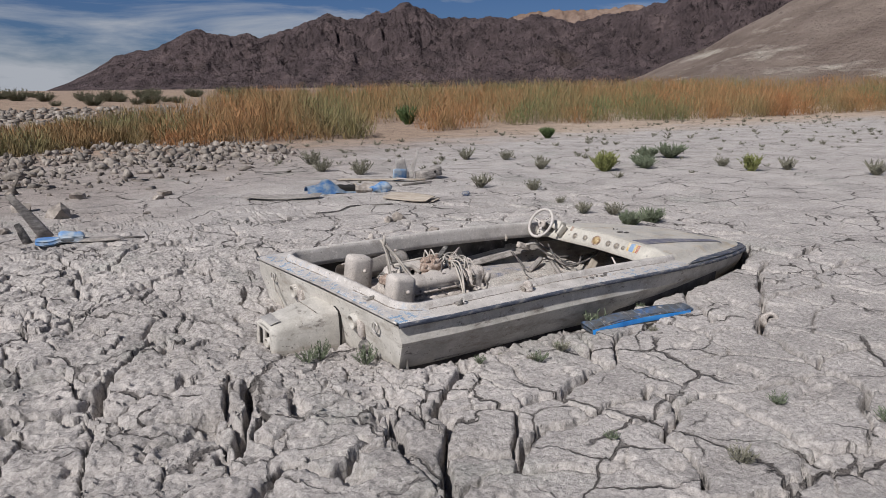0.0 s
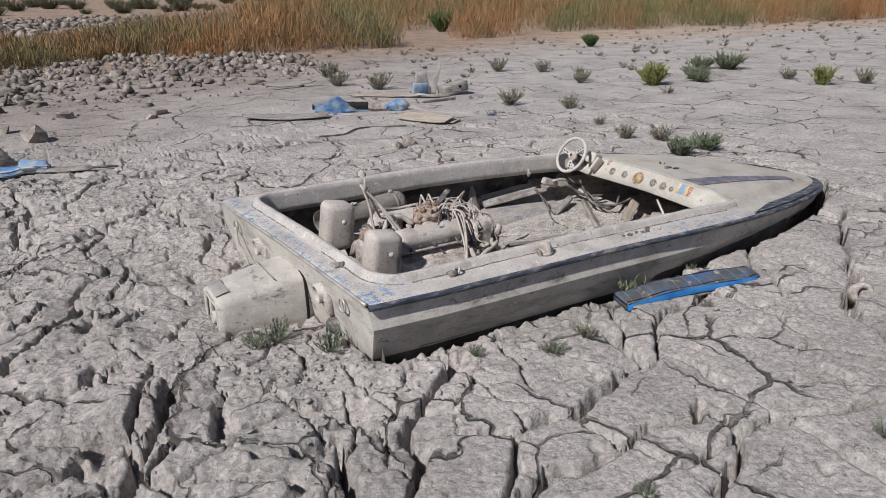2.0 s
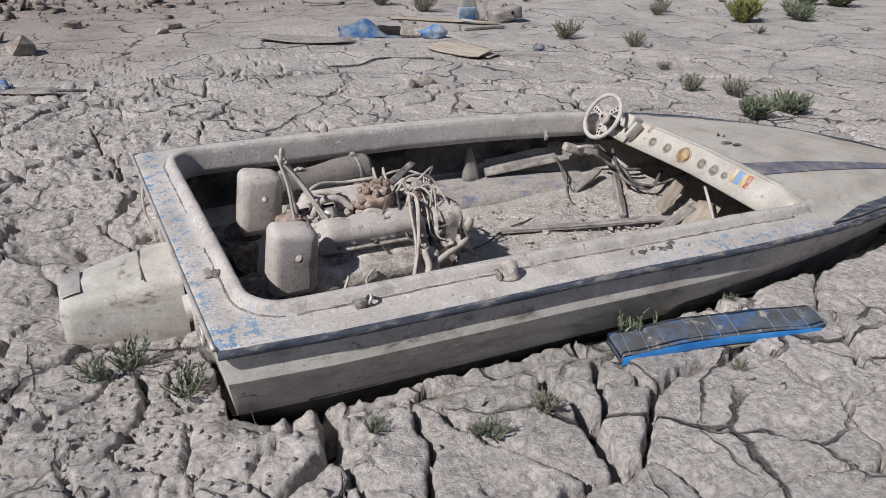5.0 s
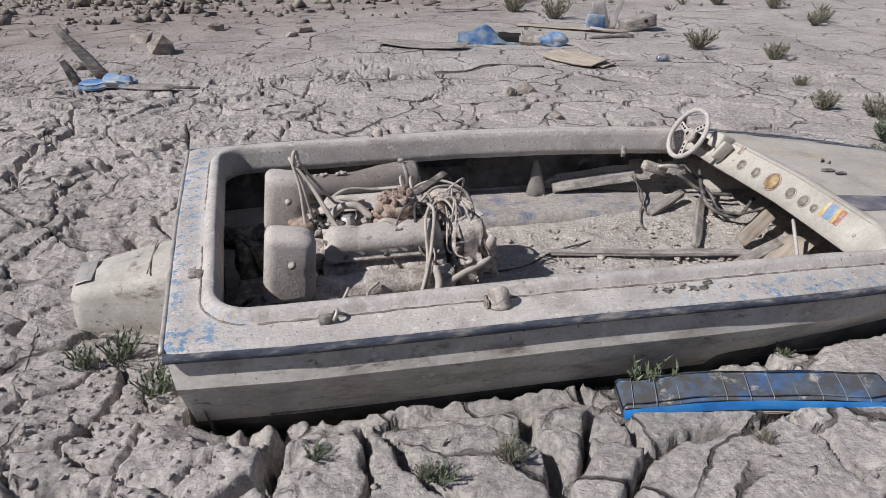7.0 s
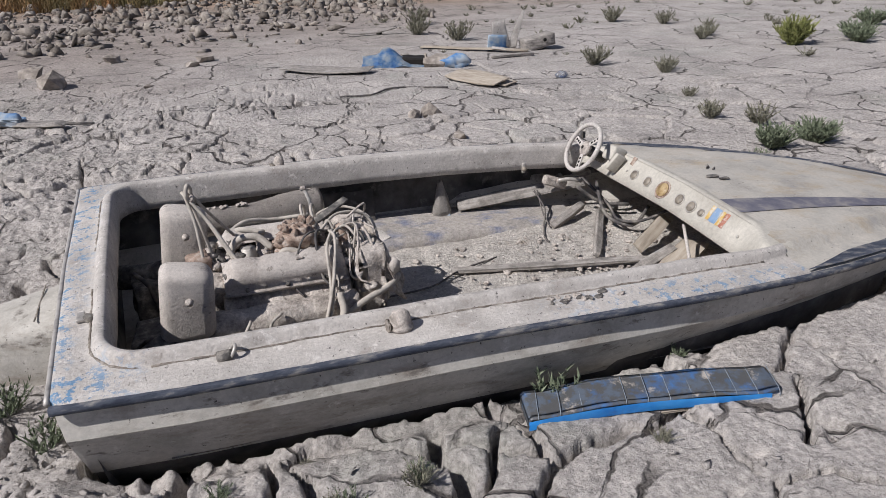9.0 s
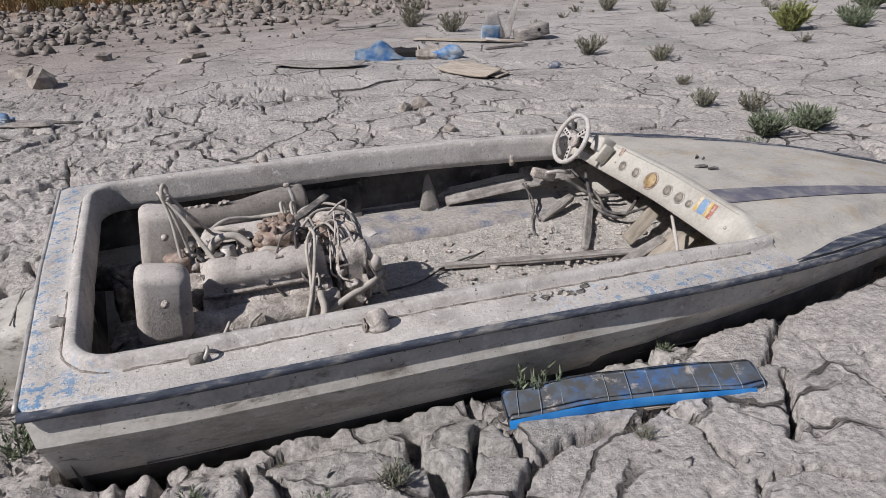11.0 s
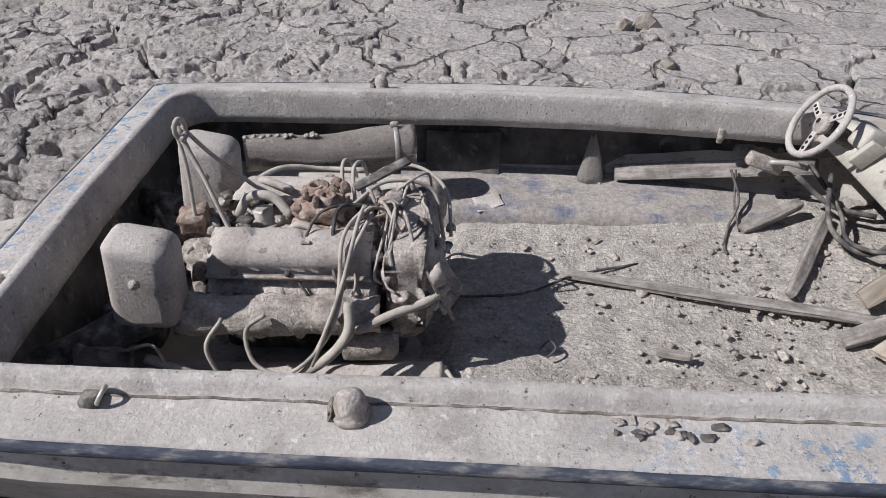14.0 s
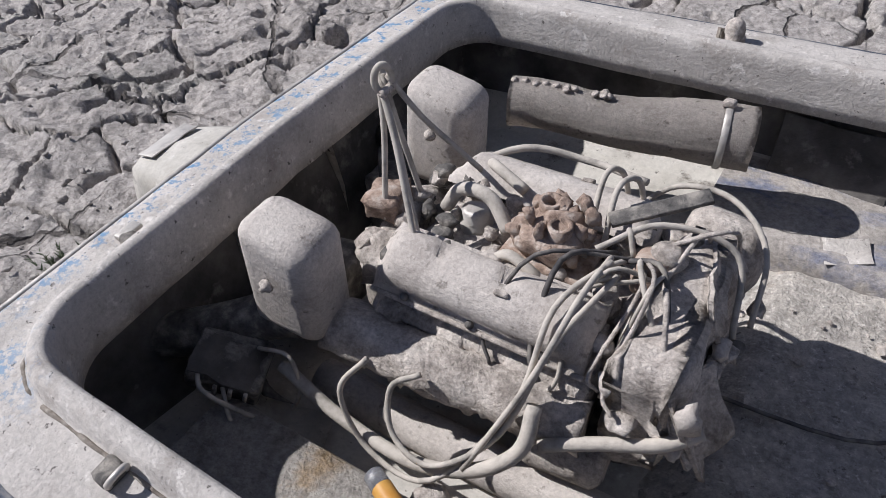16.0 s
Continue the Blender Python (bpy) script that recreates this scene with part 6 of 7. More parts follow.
def seat_pad():
    m = pose(4.145, 3.735, -0.058, 5, -2.5, -6.5)
    ob = root("seat_cushion", m, "long blue vinyl boat seat cushion caked with mud on the ground", "cushion")
    L, Wd, H = 0.90, 0.15, 0.045
    bm = box(L, Wd, H, None, 0.016, 3, cuts=10)
    for v in bm.verts:
        u = v.co.x + L / 2
        if v.co.z > 0:
            v.co.z += 0.004 * math.sin(u * 60)
        v.co.y += 0.012 * math.sin(u * 5)
        v.co.y *= 1 - 0.35 * smoothstep((v.co.x - 0.40) / 0.08) * (1 if v.co.y < 0 else 0.4)
        v.co.z += 0.010 * math.sin(u * 4)
    part("pad", bm, VINYL, ob, "mud-smeared blue vinyl top")
    pts = [(-L / 2, -Wd / 2 + 0.012 * math.sin(0), 0)] + [(x, -Wd / 2 - 0.001 + 0.012 * math.sin((x + L / 2) * 5), 0.010 * math.sin((x + L / 2) * 4)) for x in np.linspace(-0.45, 0.40, 14)]
    bm = bmesh.new()
    rows = [[Vector((p[0], p[1] - 0.003, p[2] - 0.020)), Vector((p[0], p[1] - 0.006, p[2])), Vector((p[0], p[1] - 0.002, p[2] + 0.018))] for p in pts]
    part("side_edge", loft(rows), VINYLEDGE, ob, "bright blue side of the cushion")
    for k in range(12):
        x = -L / 2 + 0.045 + k * 0.077
        u = x + L / 2
        y0 = 0.012 * math.sin(u * 5)
        zt = H / 2 + 0.010 * math.sin(u * 4) + 0.004 * math.sin(u * 60)
        part("seam", tube([(x - 0.012, y0 - Wd / 2 - 0.004, zt - 0.03), (x - 0.010, y0 - Wd / 2 + 0.008, zt - 0.001), (x, y0, zt + 0.002), (x + 0.010, y0 + Wd / 2 - 0.01, zt)], 0.0014, 5, smooth=3), SEAM, ob)
    part("backing", rough_up(box(0.86, 0.12, 0.012, pose(0.03, -0.01, -0.028), 0.003, 1, cuts=4), 0.004, 8), WOODTAN, ob, "thin plywood backing")


seat_pad()


def tin_can():
    ob = root("crushed_can", on_ground(3.41, 1.905, 0.026, 90, 0, -62), "sun-bleached crushed drink can on the mud", "can")
    bm = rough_up(lathe([(0.024, -0.06), (0.031, -0.053), (0.031, 0.05), (0.026, 0.058), (0.024, 0.056)], 18, caps=False), 0.005, 22)
    part("body", bm, CAN, ob)
    part("end", lathe([(0.023, 0.054), (0.022, 0.055)], 16), DARKIRON, ob)


tin_can()


def cup():
    ob = root("buried_pipe_fitting", on_ground(4.93, 3.25, 0.02, 70, 0, -20), "mud-coloured round fitting half sunk in a crack", "fitting")
    part("ring", rough_up(lathe([(0.045, -0.03), (0.06, -0.03), (0.062, 0.05), (0.05, 0.055), (0.035, 0.05), (0.032, 0.0)], 18, caps=False), 0.004, 25), ENGINE, ob)
    part("hole", lathe([(0.033, 0.01), (0.03, 0.012)], 14), BLACK, ob)


cup()


def board_on_ground(name, a, b, width, thick, mat, label, seed, lift=0.02, category="board", tilt=0, bend=0.0):
    a, b = Vector((*a, 0)), Vector((*b, 0))
    L = (b - a).length
    bm = box(L, width, thick, None, 0.003, 1, cuts=6)
    for v in bm.verts:
        e = v.co.x / (L / 2)
        v.co.y *= 1 - 0.5 * max(0, abs(e) - 0.35) * (1 if math.sin(seed * 7) > 0 else 0.4)
        v.co.z += bend * e * e
    rough_up(bm, 0.012, 4, seed)
    mid = (a + b) / 2
    m = Matrix.Translation((mid.x, mid.y, ground_z(mid.x, mid.y) + lift)) @ Matrix.Rotation(math.atan2(b.y - a.y, b.x - a.x), 4, "Z") @ Matrix.Rotation(radians(tilt), 4, "X")
    return thing(name, bm, mat, m, label, category)


board_on_ground("fibreglass_scrap", (3.15, 10.75), (4.15, 10.25), 0.28, 0.012, WOOD, "flat grey curled fibreglass strip on the mud", 2, 0.03, "scrap", 6, 0.03)
board_on_ground("driftwood_strip", (4.12, 13.6), (5.05, 13.75), 0.10, 0.02, WOOD, "thin grey curved strip on the mud", 3, 0.03, "strip", 0, 0.05)
board_on_ground("plywood_board", (4.95, 9.65), (5.30, 8.95), 0.34, 0.014, WOODTAN, "tan split plywood boards lying on the mud", 4, 0.05, "board", 10)
board_on_ground("plywood_board", (5.02, 9.60), (5.42, 8.98), 0.24, 0.014, WOODTAN, "tan split plywood piece under another board", 5, 0.025, "board", 5)
board_on_ground("driftwood_strip", (5.10, 11.9), (6.35, 11.05), 0.12, 0.02, WOODTAN, "long tan wooden strip beside the broken box", 6, 0.03, "strip")
board_on_ground("driftwood_strip", (5.75, 10.75), (6.35, 10.85), 0.07, 0.03, WOOD, "short grey stick on the mud", 7, 0.025, "stick")
thing("cord", tube([(3.65, 9.10, ground_z(3.65, 9.1) + 0.012), (3.95, 9.05, ground_z(3.95, 9.05) + 0.014), (4.2, 9.25, ground_z(4.2, 9.25) + 0.016), (4.55, 9.2, ground_z(4.55, 9.2) + 0.012), (4.75, 9.05, ground_z(4.75, 9.05) + 0.012)], 0.010, 6), DARKHOSE, pose(0, 0, 0), "faded dark cord lying on the mud", "cord")


def torn_shell(name, x, y, size, rz, label, seed, mat, inner):
    """A torn, hollow seat shell."""
    ob = root(name, on_ground(x, y, 0.0, 0, 0, rz), label, "seat shell")
    rows = []
    for u in np.linspace(0, 1, 14):
        row = []
        for v in np.linspace(-1, 1, 12):
            h = (0.16 + 0.10 * math.sin(seed + u * 5)) * (1 - abs(v) ** 2.2) * (0.35 + 0.9 * math.exp(-((u - 0.45) / 0.22) ** 2))
            row.append(Vector(((u - 0.5) * size, v * size * 0.26, 0.01 + h * size * 1.1)))
        rows.append(row)
    bm = loft(rows)
    rough_up(bm, 0.05 * size, 5, seed)
    bmesh.ops.solidify(bm, geom=bm.faces[:], thickness=0.012)
    part("shell", bm, mat, ob)
    # box added in black to paint the shade of the open end
    part("opening_shade", rough_up(box(size * 0.40, size * 0.36, 0.09, pose(size * 0.24, 0, 0.05), 0.02, 1, cuts=3), 0.02, 8), inner, ob, "black box painted as the shade in the opening")
    part("frame", tube([(size * 0.42, -0.15 * size, 0.0), (size * 0.40, -0.13 * size, 0.12 * size), (size * 0.40, 0.1 * size, 0.13 * size), (size * 0.44, 0.16 * size, 0.0)], 0.013, 6), WOODTAN, ob)


torn_shell("torn_seat", 4.55, 10.75, 0.85, -12, "torn pale blue boat seat with dark opening on the mud", 1.0, BLUECLOTH, BLACK)


def broken_box():
    ob = root("broken_locker", on_ground(6.30, 11.40, 0.0, 0, 0, -8), "broken blue and grey boat locker on the mud", "locker")
    part("side_panel", rough_up(box(0.30, 0.02, 0.42, pose(-0.22, 0.0, 0.19, 8, -10, 10), 0.004, 1, cuts=4, taper=0.55), 0.02, 5), DECK, ob, "pale torn side panel")
    part("blue_panel", rough_up(box(0.26, 0.02, 0.24, pose(-0.26, -0.05, 0.10, 12, 0, 8), 0.004, 1, cuts=4), 0.02, 6), BLUECLOTH, ob, "blue fabric-covered panel")
    part("upright", rough_up(box(0.13, 0.025, 0.55, pose(0.02, 0.05, 0.25, 0, 18, 0), 0.004, 1, cuts=4, taper=0.3), 0.014, 6), DECK, ob, "pale pointed upright")
    part("tray", rough_up(box(0.44, 0.24, 0.16, pose(0.30, 0.02, 0.10, 0, -12, 12), 0.01, 1, cuts=3), 0.012, 8), WOOD, ob, "dark wooden tray with holes")
    for x in (0.20, 0.38):
        part("tray_hole", lathe([(0.026, 0), (0.024, 0.004)], 12, along((x, -0.115 + 0.05 * (x - 0.2), 0.10 + (x - 0.2) * 0.2), (x + 0.2, -1.1, 0.10))), BLACK, ob)
    part("flap", rough_up(box(0.62, 0.16, 0.012, pose(-0.05, -0.22, 0.03, 0, 6, -14), 0.003, 1, cuts=4), 0.012, 6), DECK, ob)


broken_box()
thing("fabric_scrap", rough_up(blob((0.15, 0.10, 0.09), 4, 0.7, 3), 0.03, 9), BLUECLOTH, on_ground(5.18, 10.38, 0.05), "crumpled dark blue fabric scrap on the mud", "scrap")
thing("flat_stone", rough_up(blob((0.17, 0.11, 0.10), 9, 0.5, 2), 0.02, 9), ROCK, on_ground(4.98, 10.5, 0.04), "grey flat stone beside the torn seat", "stone", smooth=False)
thing("crushed_plastic", rough_up(blob((0.07, 0.06, 0.04), 2, 0.6, 2), 0.02, 18), PLASTIC, on_ground(6.10, 9.30, 0.03), "crushed clear plastic scrap on the mud", "plastic")


def seat_wreck():
    ob = root("discarded_boat_chair", on_ground(0.62, 8.72, 0.0, 0, 0, -14), "broken boat chair with blue vinyl and upright wooden back", "chair")
    part("back_board", rough_up(box(0.14, 0.03, 0.62, pose(-0.30, 0.16, 0.28, 18, -28, 0), 0.005, 1, cuts=4, taper=0.5), 0.012, 6), WOOD, ob, "dark weathered back board")
    part("side_board", rough_up(box(0.10, 0.025, 0.26, pose(-0.34, 0.0, 0.12, 10, -20, 20), 0.005, 1, cuts=3, taper=0.6), 0.01, 8), DARKIRON, ob)
    part("vinyl", rough_up(box(0.46, 0.20, 0.06, pose(0.02, -0.02, 0.045, 0, 0, 12), 0.02, 2, cuts=5), 0.03, 6), BLUECLOTH, ob, "bright blue crumpled vinyl")
    part("vinyl_roll", rough_up(box(0.24, 0.14, 0.09, pose(0.14, -0.03, 0.075, 10, 0, 20), 0.03, 2, cuts=3), 0.03, 8), BLUECLOTH, ob)
    part("base_board", rough_up(box(0.62, 0.16, 0.035, pose(0.34, -0.02, 0.035, 0, 0, -4), 0.006, 1, cuts=4, taper=0.8), 0.012, 6), WOOD, ob)
    part("strap", tube([(0.1, -0.05, 0.05), (0.45, -0.02, 0.03), (0.72, 0.02, 0.02), (0.85, 0.05, 0.01)], 0.014, 6), DARKHOSE, ob)


seat_wreck()


# ---- stones ----
def stone(x, y, r, seed, label="pale angular stone lying on the mud"):
    bm = blob((r, r * 0.8, r * 0.62), seed, 0.95, 1)
    m = on_ground(x, y, r * 0.25, 0, 0, seed * 57)
    return thing("stone", bm, ROCK, m, label, "stone", group="stones on the lake bed", smooth=False)


for k, (x, y, r) in enumerate(((0.72, 10.5, 0.20), (0.26, 11.3, 0.16), (4.33, 8.05, 0.10), (4.18, 8.0, 0.07), (4.38, 7.22, 0.07), (2.05, 11.6, 0.09), (2.2, 11.9, 0.12), (1.0, 12.2, 0.14), (1.7, 10.2, 0.05), (0.1, 9.6, 0.07))):
    stone(x, y, r, k + 1.0, "dark-sided stone lying on the mud" if r > 0.1 else "small pale stone lying on the mud")


def rubble(name, count, place, rmin, rmax, mat, label, seed, category="rubble"):
    rnd = random.Random(seed)
    base = []
    for k in range(7):
        b = bmesh.new()
        for _ in range(8):
            q = Vector((rnd.gauss(0, 1), rnd.gauss(0, 1), rnd.gauss(0, 1))).normalized()
            b.verts.new((q.x, q.y * 0.8, q.z * 0.55))
        hull_ = bmesh.ops.convex_hull(b, input=b.verts[:])
        bmesh.ops.triangulate(b, faces=b.faces[:])
        bmesh.ops.delete(b, geom=[v for v in b.verts if not v.link_faces], context="VERTS")
        b.verts.index_update()
        b.verts.ensure_lookup_table()
        base.append((np.array([v.co[:] for v in b.verts]), np.array([[v.index for v in f.verts] for f in b.faces])))
        b.free()
    xs, ys, rs = [], [], []
    while len(xs) < count:
        q = place(rnd)
        if q is None:
            continue
        xs.append(q[0])
        ys.append(q[1])
        rs.append(rmin * (rmax / rmin) ** (rnd.random() ** 1.5))
    zs = ground_height(np.array(xs), np.array(ys))
    V, F, o = [], [], 0
    for x, y, z, r in zip(xs, ys, zs, rs):
        v, f = base[rnd.randrange(7)]
        a = rnd.uniform(0, 6.28)
        c, s = math.cos(a), math.sin(a)
        p = np.stack([v[:, 0] * c - v[:, 1] * s, v[:, 0] * s + v[:, 1] * c, v[:, 2] * rnd.uniform(0.7, 1.5)], -1) * r * (rnd.uniform(0.7, 1.2), rnd.uniform(0.7, 1.2), 1)
        V.append(p + (x, y, z + r * 0.22))
        F.append(f + o)
        o += len(v)
    ob = from_arrays(name, np.concatenate(V), np.concatenate(F), mat)
    return tagged(ob, label, category, kind="stuff")


def left_field(rnd):
    x, y = rnd.uniform(-7, 6.5), rnd.uniform(10.5, 24)
    d = smoothstep((y - 10.5 - 0.55 * max(0, x)) / 6)
    return (x, y) if rnd.random() < d else None


def shore(rnd):
    x, y = rnd.uniform(-14, 14), rnd.uniform(28, 62)
    return (x, y) if rnd.random() < smoothstep((16 - x) / 9) else None


def clods(rnd):
    x, y = rnd.uniform(-1.5, 6.5), rnd.uniform(2.0, 11)
    left = smoothstep((2.4 - x + 0.25 * (y - 4)) / 2.2)
    s, n = boat_coords(np.array([x]), np.array([y]))
    if -0.5 < s[0] < 4.95 and abs(n[0]) < 1.0:
        return None
    return (x, y) if rnd.random() < 0.10 + 0.9 * left else None


def bank(rnd):
    x, y = rnd.gauss(2.0, 0.35), rnd.gauss(3.85, 0.30)
    s, n = boat_coords(np.array([x]), np.array([y]))
    return (x, y) if s[0] < 0.05 or n[0] < -0.97 else None


rubble("shore_stones", 4200, left_field, 0.025, 0.21, ROCK, "scattered pale broken stones on the lake bed", 3)
rubble("far_shore_stones", 3800, shore, 0.06, 0.42, ROCK, "bank of pale shore rocks behind the brush", 8)
rubble("mud_clods", 3600, clods, 0.005, 0.024, CLOD, "small crumbled mud clods on the cracked ground", 5, "clods")
rubble("stern_clods", 420, bank, 0.005, 0.024, CLOD, "crumbled mud heaped by the stern", 6, "clods")


# ---- plants ----
def tuft_mesh(seed, stems, height, spread, leaf, lean=0.5):
    """A low shrub: thin forked stems set with many small leaves."""
    rnd = random.Random(seed)
    V, F = [], []

    def tri(p, d, side, L, w):
        o = len(V)
        V.extend((p - side * w, p + side * w, p + d * L))
        F.append((o, o + 1, o + 2))
    for k in range(stems):
        a = rnd.uniform(0, 6.28)
        out = Vector((math.cos(a), math.sin(a), 0))
        l = rnd.uniform(0.2, 1.0) * lean
        d = (Vector((0, 0, 1)) + out * l * 1.5).normalized()
        p = out * rnd.uniform(0, spread * 0.25)
        H = height * rnd.uniform(0.5, 1.0)
        steps = 6
        for j in range(steps):
            q = p + d * (H / steps)
            side = d.cross(Vector((rnd.uniform(-1, 1), rnd.uniform(-1, 1), rnd.uniform(-1, 1)))).normalized()
            tri(p, d, side, H / steps * 1.15, leaf * 0.16)
            for _ in range(3):
                ld = (d + Vector((rnd.uniform(-1, 1), rnd.uniform(-1, 1), rnd.uniform(-0.4, 1)))).normalized()
                ls = ld.cross(Vector((rnd.uniform(-1, 1), rnd.uniform(-1, 1), rnd.uniform(-1, 1)))).normalized()
                if j:
                    tri(p.lerp(q, rnd.random()), ld, ls, leaf * rnd.uniform(0.7, 1.5), leaf * 0.16)
            d = (d + Vector((rnd.uniform(-0.25, 0.25), rnd.uniform(-0.25, 0.25), 0.08))).normalized()
            p = q
    return np.array([v[:] for v in V]), np.array(F)


TUFTS = {}


def tuft(kind, x, y, size, variant, label, mat, stems=26, lean=0.6, category="shrub", group="low shrubs on the mud"):
    key = (kind, variant)
    if key not in TUFTS:
        v, f = tuft_mesh(variant * 17 + len(kind), stems, 1.0, 0.6, 0.16, lean)
        ob = from_arrays(kind, v, f, mat)
        TUFTS[key] = ob
        tagged(ob, label, category, group)
    else:
        first = TUFTS[key]
        ob = new(kind, first.data)
        tagged(ob, label, category, group)
    rz = (x * 77 + y * 31) % 360
    ob.matrix_basis = on_ground(x, y, -0.01, 0, 0, rz) @ Matrix.Diagonal((size, size, size * 0.9, 1))
    return ob


GREY = "grey-green saltbush tuft growing from the mud"
for k, (x, y, r) in enumerate(((3.27, 3.53, 0.13), (3.06, 3.48, 0.12), (2.69, 3.60, 0.10), (3.08, 2.03, 0.16), (3.76, 2.33, 0.12), (3.28, 3.56, 0.10), (3.01, 3.50, 0.09), (2.73, 2.48, 0.09), (4.01, 1.90, 0.13), (4.09, 3.54, 0.09), (4.40, 3.98, 0.08), (3.66, 3.83, 0.06), (2.95, 3.75, 0.05))):
    tuft("saltbush_tuft", x, y, r * 0.72, 1 + k % 3, GREY, LEAF if k % 4 else LEAFD, 30, 0.9)
tuft("feathery_shrub", 3.835, 3.855, 0.19, 1, "taller feathery grey-green shrub against the hull", LEAF, 22, 0.30)
tuft("feathery_shrub", 1.93, 4.30, 0.15, 2, "feathery grey-green shrub beside the drive housing", LEAF, 24, 0.6)
tuft("feathery_shrub", 1.82, 4.22, 0.12, 3, "feathery grey-green shrub beside the drive housing", LEAF, 24, 0.9)
tuft("feathery_shrub", 2.13, 4.03, 0.15, 2, "feathery grey-green shrub at the transom", LEAFD, 22, 0.4)
for x, y, r in ((6.50, 6.26, 0.23), (6.95, 6.36, 0.25), (6.35, 6.2, 0.14)):
    tuft("saltbush", x, y, r, 4, "round grey-green saltbush on cracked mud", LEAF, 120, 0.9)
for x, y, r in ((6.56, 7.15, 0.20), (6.85, 6.9, 0.22), (7.34, 9.25, 0.20), (6.91, 8.05, 0.14), (6.82, 10.0, 0.30), (9.22, 11.5, 0.25), (5.79, 12.55, 0.36), (5.38, 13.5, 0.34), (5.65, 14.9, 0.4), (12.93, 8.7, 0.3), (12.42, 9.8, 0.26), (13.5, 7.35, 0.34), (8.97, 13.95, 0.34), (9.55, 13.2, 0.28), (7.42, 9.4, 0.22), (9.5, 11.8, 0.24)):
    tuft("saltbush_tuft", x, y, r, 5 + int(x * 10) % 2, GREY, LEAFD if int(x * 7) % 2 else LEAF, 40, 0.8)
tuft("yellow_shrub", 9.98, 10.5, 0.46, 7, "yellow-green upright shrub on the mud", LEAFY, 110, 0.55)
tuft("yellow_shrub", 12.2, 8.95, 0.40, 8, "yellow-green sparse shrub on the mud", LEAFY, 60, 0.5)
tuft("green_shrub", 14.44, 18.0, 0.4, 9, "fresh green rounded shrub before the brush", LEAFG, 160, 0.6)
tuft("green_shrub", 14.8, 28.2, 0.9, 10, "fresh green shrub standing in the brush", LEAFG, 160, 0.5)
for x, y, r in ((12.9, 11.6, 0.45), (10.98, 10.45, 0.3), (11.25, 10.8, 0.35), (12.5, 11.9, 0.35)):
    tuft("saltbush", x, y, r, 11, "low spreading grey-green saltbush", LEAF, 120, 1.3)


def scatter_tufts():
    """Many tiny plants, too many to count, one mesh."""
    rnd = random.Random(21)
    v1, f1 = tuft_mesh(99, 12, 1.0, 0.8, 0.22, 0.8)
    v2, f2 = tuft_mesh(98, 16, 1.0, 0.8, 0.2, 1.2)
    V, F, o = [], [], 0
    spots = []
    while len(spots) < 420:
        x, y = rnd.uniform(2, 34), rnd.uniform(5.8, 22)
        if rnd.random() > smoothstep((y + 0.25 * x - 10.0) / 9) * smoothstep((x - 0.28 * y + 1.0) / 3):
            continue
        spots.append((x, y))
    zs = ground_height(np.array([p[0] for p in spots]), np.array([p[1] for p in spots]))
    for (x, y), z in zip(spots, zs):
        v, f = (v1, f1) if rnd.random() < 0.6 else (v2, f2)
        r = rnd.uniform(0.05, 0.10) + 0.14 * rnd.random() ** 3
        a = rnd.uniform(0, 6.28)
        c, s = math.cos(a), math.sin(a)
        V.append(np.stack([v[:, 0] * c - v[:, 1] * s, v[:, 0] * s + v[:, 1] * c, v[:, 2] * 0.8], -1) * r + (x, y, z - 0.01))
        F.append(f + o)
        o += len(v)
    ob = from_arrays("sparse_plants", np.concatenate(V), np.concatenate(F), LEAFD)
    tagged(ob, "sparse grey-green seedlings dotted over the mud", "plants", kind="stuff")


scatter_tufts()


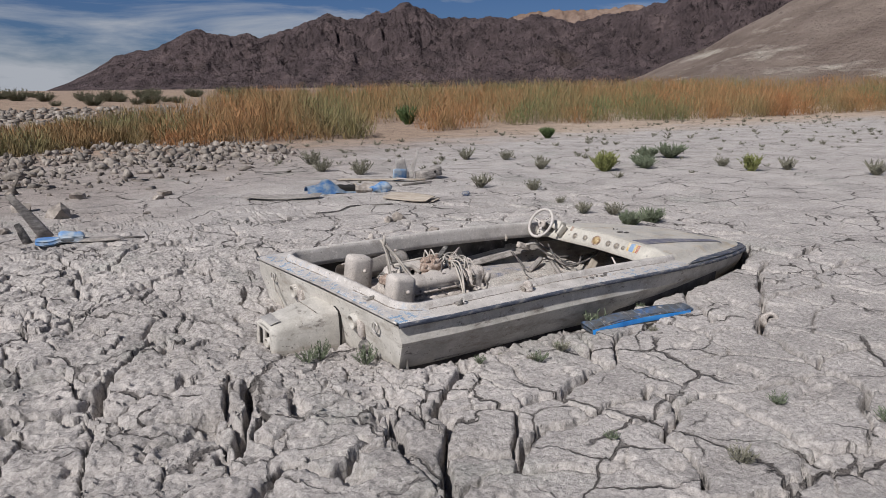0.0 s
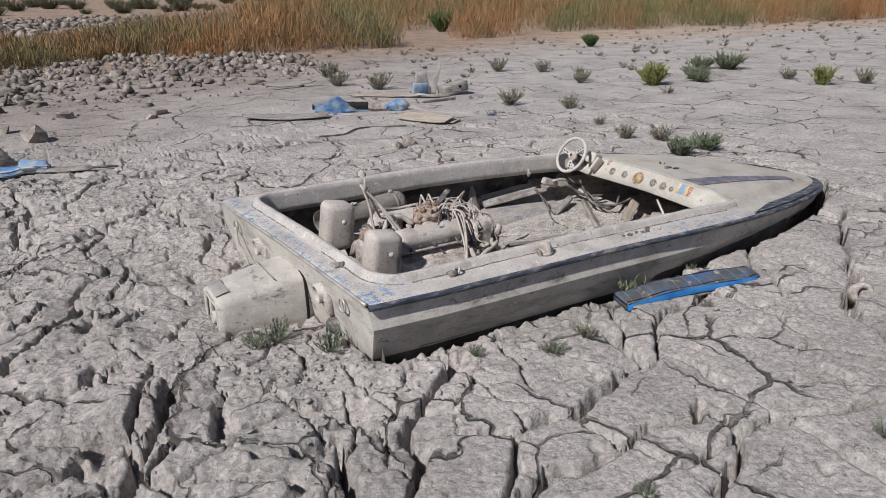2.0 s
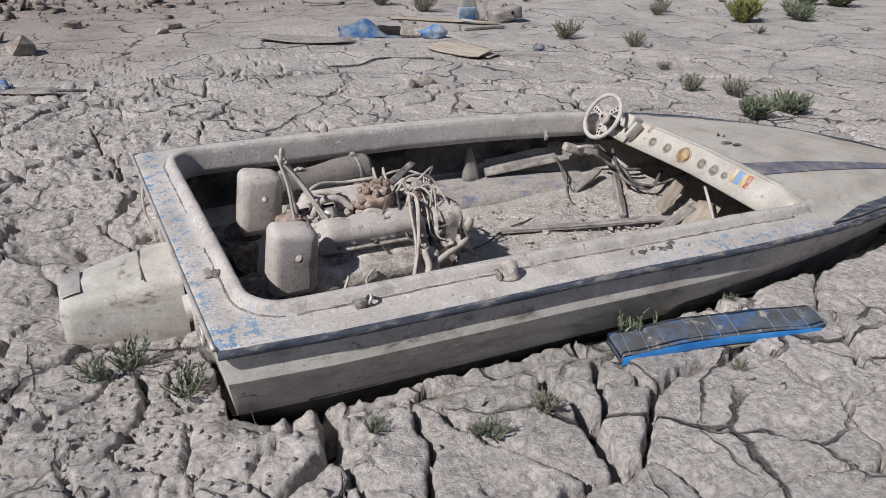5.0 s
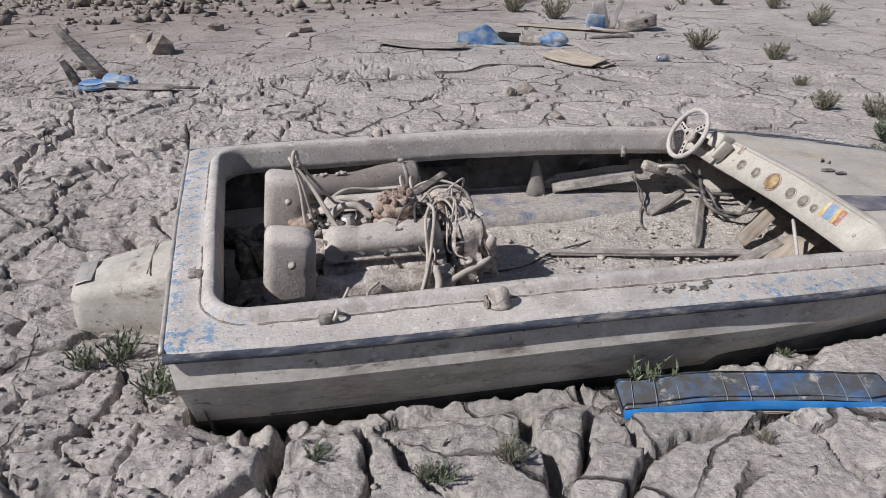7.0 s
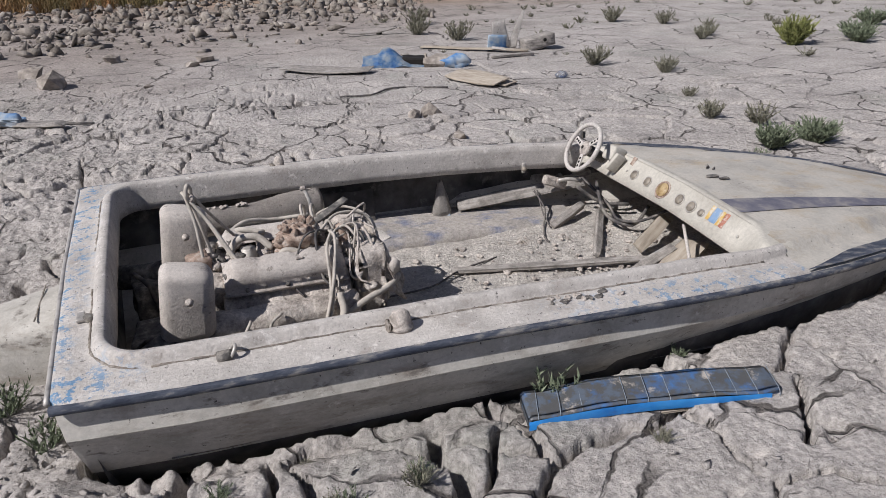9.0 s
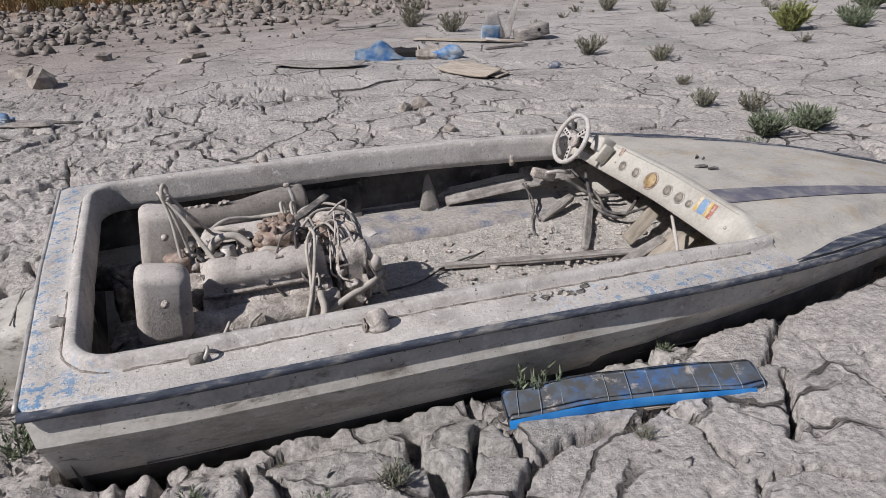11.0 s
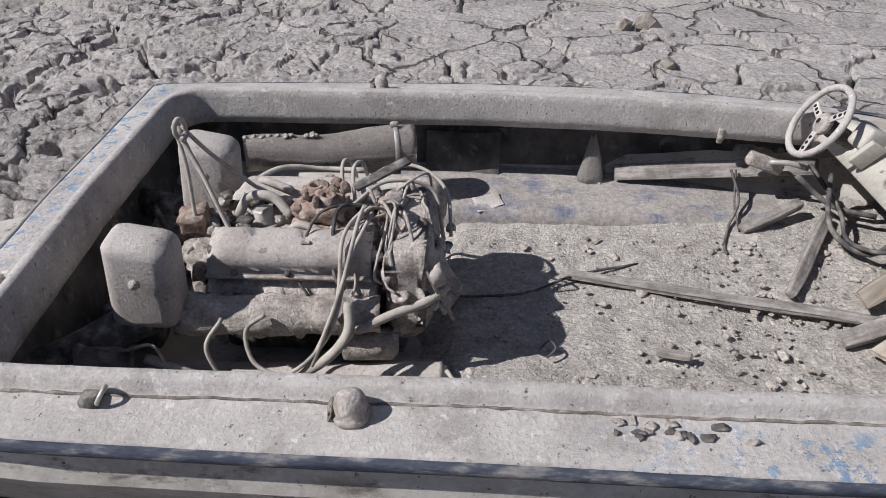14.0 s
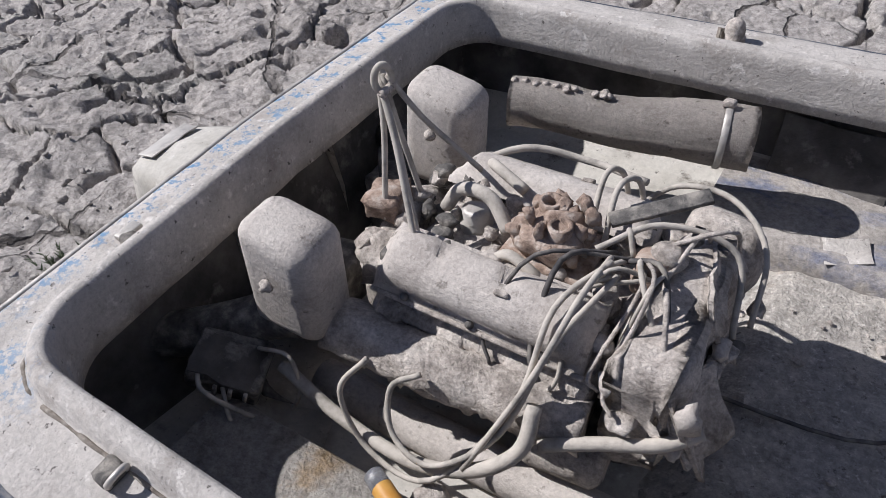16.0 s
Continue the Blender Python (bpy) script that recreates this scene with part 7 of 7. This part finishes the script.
def brush_band():
    """The thicket of dry tamarisk along the old shore."""
    rnd = np.random.RandomState(7)
    clumps = []
    while len(clumps) < 5200:
        x = rnd.uniform(-22, 62)
        front = np.interp(x, [-20, 0, 3, 5.6, 6.6, 10, 17, 24, 42, 62], [19, 20.5, 23.5, 20.0, 19.2, 21.6, 24.5, 22.8, 22.5, 20])
        deep = np.interp(x, [-20, 0, 8, 14, 62], [6, 6, 14, 40, 40])
        t = rnd.rand() ** 1.6
        y = front + deep * t
        if vnoise(np.array([x * 0.35]), np.array([y * 0.35]), 77)[0] < 0.24:
            continue
        tall = np.interp(x, [-20, 2, 8, 20, 62], [0.65, 0.8, 1.55, 1.9, 2.05]) * (0.65 + 0.35 * min(1, t * 5))
        clumps.append((x, y, tall * rnd.uniform(0.55, 1.15)))
    c = np.array(clumps)
    z = ground_height(c[:, 0], c[:, 1])
    per = 52
    n = len(c) * per
    cx, cy, cz, ch = (np.repeat(a, per) for a in (c[:, 0], c[:, 1], z, c[:, 2]))
    a = rnd.uniform(0, 2 * np.pi, n)
    up = rnd.rand(n)
    start = up * 0.78 * ch
    rad = rnd.rand(n) ** 0.6 * (0.14 + 0.30 * np.sin(np.pi * (0.15 + 0.75 * up))) * ch
    px, py = cx + rad * np.cos(a), cy + rad * np.sin(a)
    L = ch * rnd.uniform(0.10, 0.30, n)
    lean = rnd.uniform(0, 1.1, n)
    b = a + rnd.uniform(-1.2, 1.2, n)
    wd = rnd.uniform(0.005, 0.016, n)
    s = rnd.uniform(0, np.pi, n)
    p0 = np.stack([px - wd * np.cos(s), py - wd * np.sin(s), cz + start - 0.05], -1)
    p1 = np.stack([px + wd * np.cos(s), py + wd * np.sin(s), cz + start - 0.05], -1)
    p2 = np.stack([px + lean * L * np.cos(b), py + lean * L * np.sin(b), cz + start + L], -1)
    V = np.stack([p0, p1, p2], 1).reshape(-1, 3)
    ob = from_arrays("brush_thicket", V, np.arange(3 * n).reshape(-1, 3), BRUSH)
    tagged(ob, "dense band of dry orange and green tamarisk brush", "brush", kind="stuff")


brush_band()


def far_trees():
    """Dim shrubs and bare saplings beyond the brush."""
    rnd = random.Random(31)
    v, f = tuft_mesh(55, 150, 1.0, 0.8, 0.09, 0.9)
    V, F, o = [], [], 0
    for k in range(110):
        x = rnd.uniform(-25, 75)
        y = rnd.uniform(62, 110)
        r = rnd.uniform(0.6, 1.5)
        z = ground_z(x, y)
        V.append(v * (r * 1.3, r * 1.3, r) + (x, y, z - 0.1))
        F.append(f + o)
        o += len(v)
    ob = from_arrays("far_shrubs", np.concatenate(V), np.concatenate(F), FARLEAF)
    tagged(ob, "distant dull green shrubs along the shore", "shrubs", kind="stuff")


far_trees()
hill = RIDGES["backdrop_hill"]
hill_az = np.degrees(np.arctan2(hill[:, 0], hill[:, 1]))
hill_el = np.degrees(np.arctan2(hill[:, 2] - 1.6, np.hypot(hill[:, 0], hill[:, 1])))
for az, el, r in ((49.6, 2.0, 2.0), (51.0, 2.3, 2.7), (46.9, 1.2, 1.2)):
    q = hill[np.argmin((hill_az - az) ** 2 + (hill_el - el) ** 2)]
    v, f = tuft_mesh(int(az), 190, 1.0, 0.8, 0.10, 1.0)
    ob = from_arrays("hillside_bush", v, f, FARLEAF)
    ob.matrix_basis = pose(q[0], q[1], q[2] - 0.2) @ Matrix.Diagonal((r, r, r * 0.8, 1))
    tagged(ob, "dark round bush on the pale hillside", "bush", "bushes on the hillside")
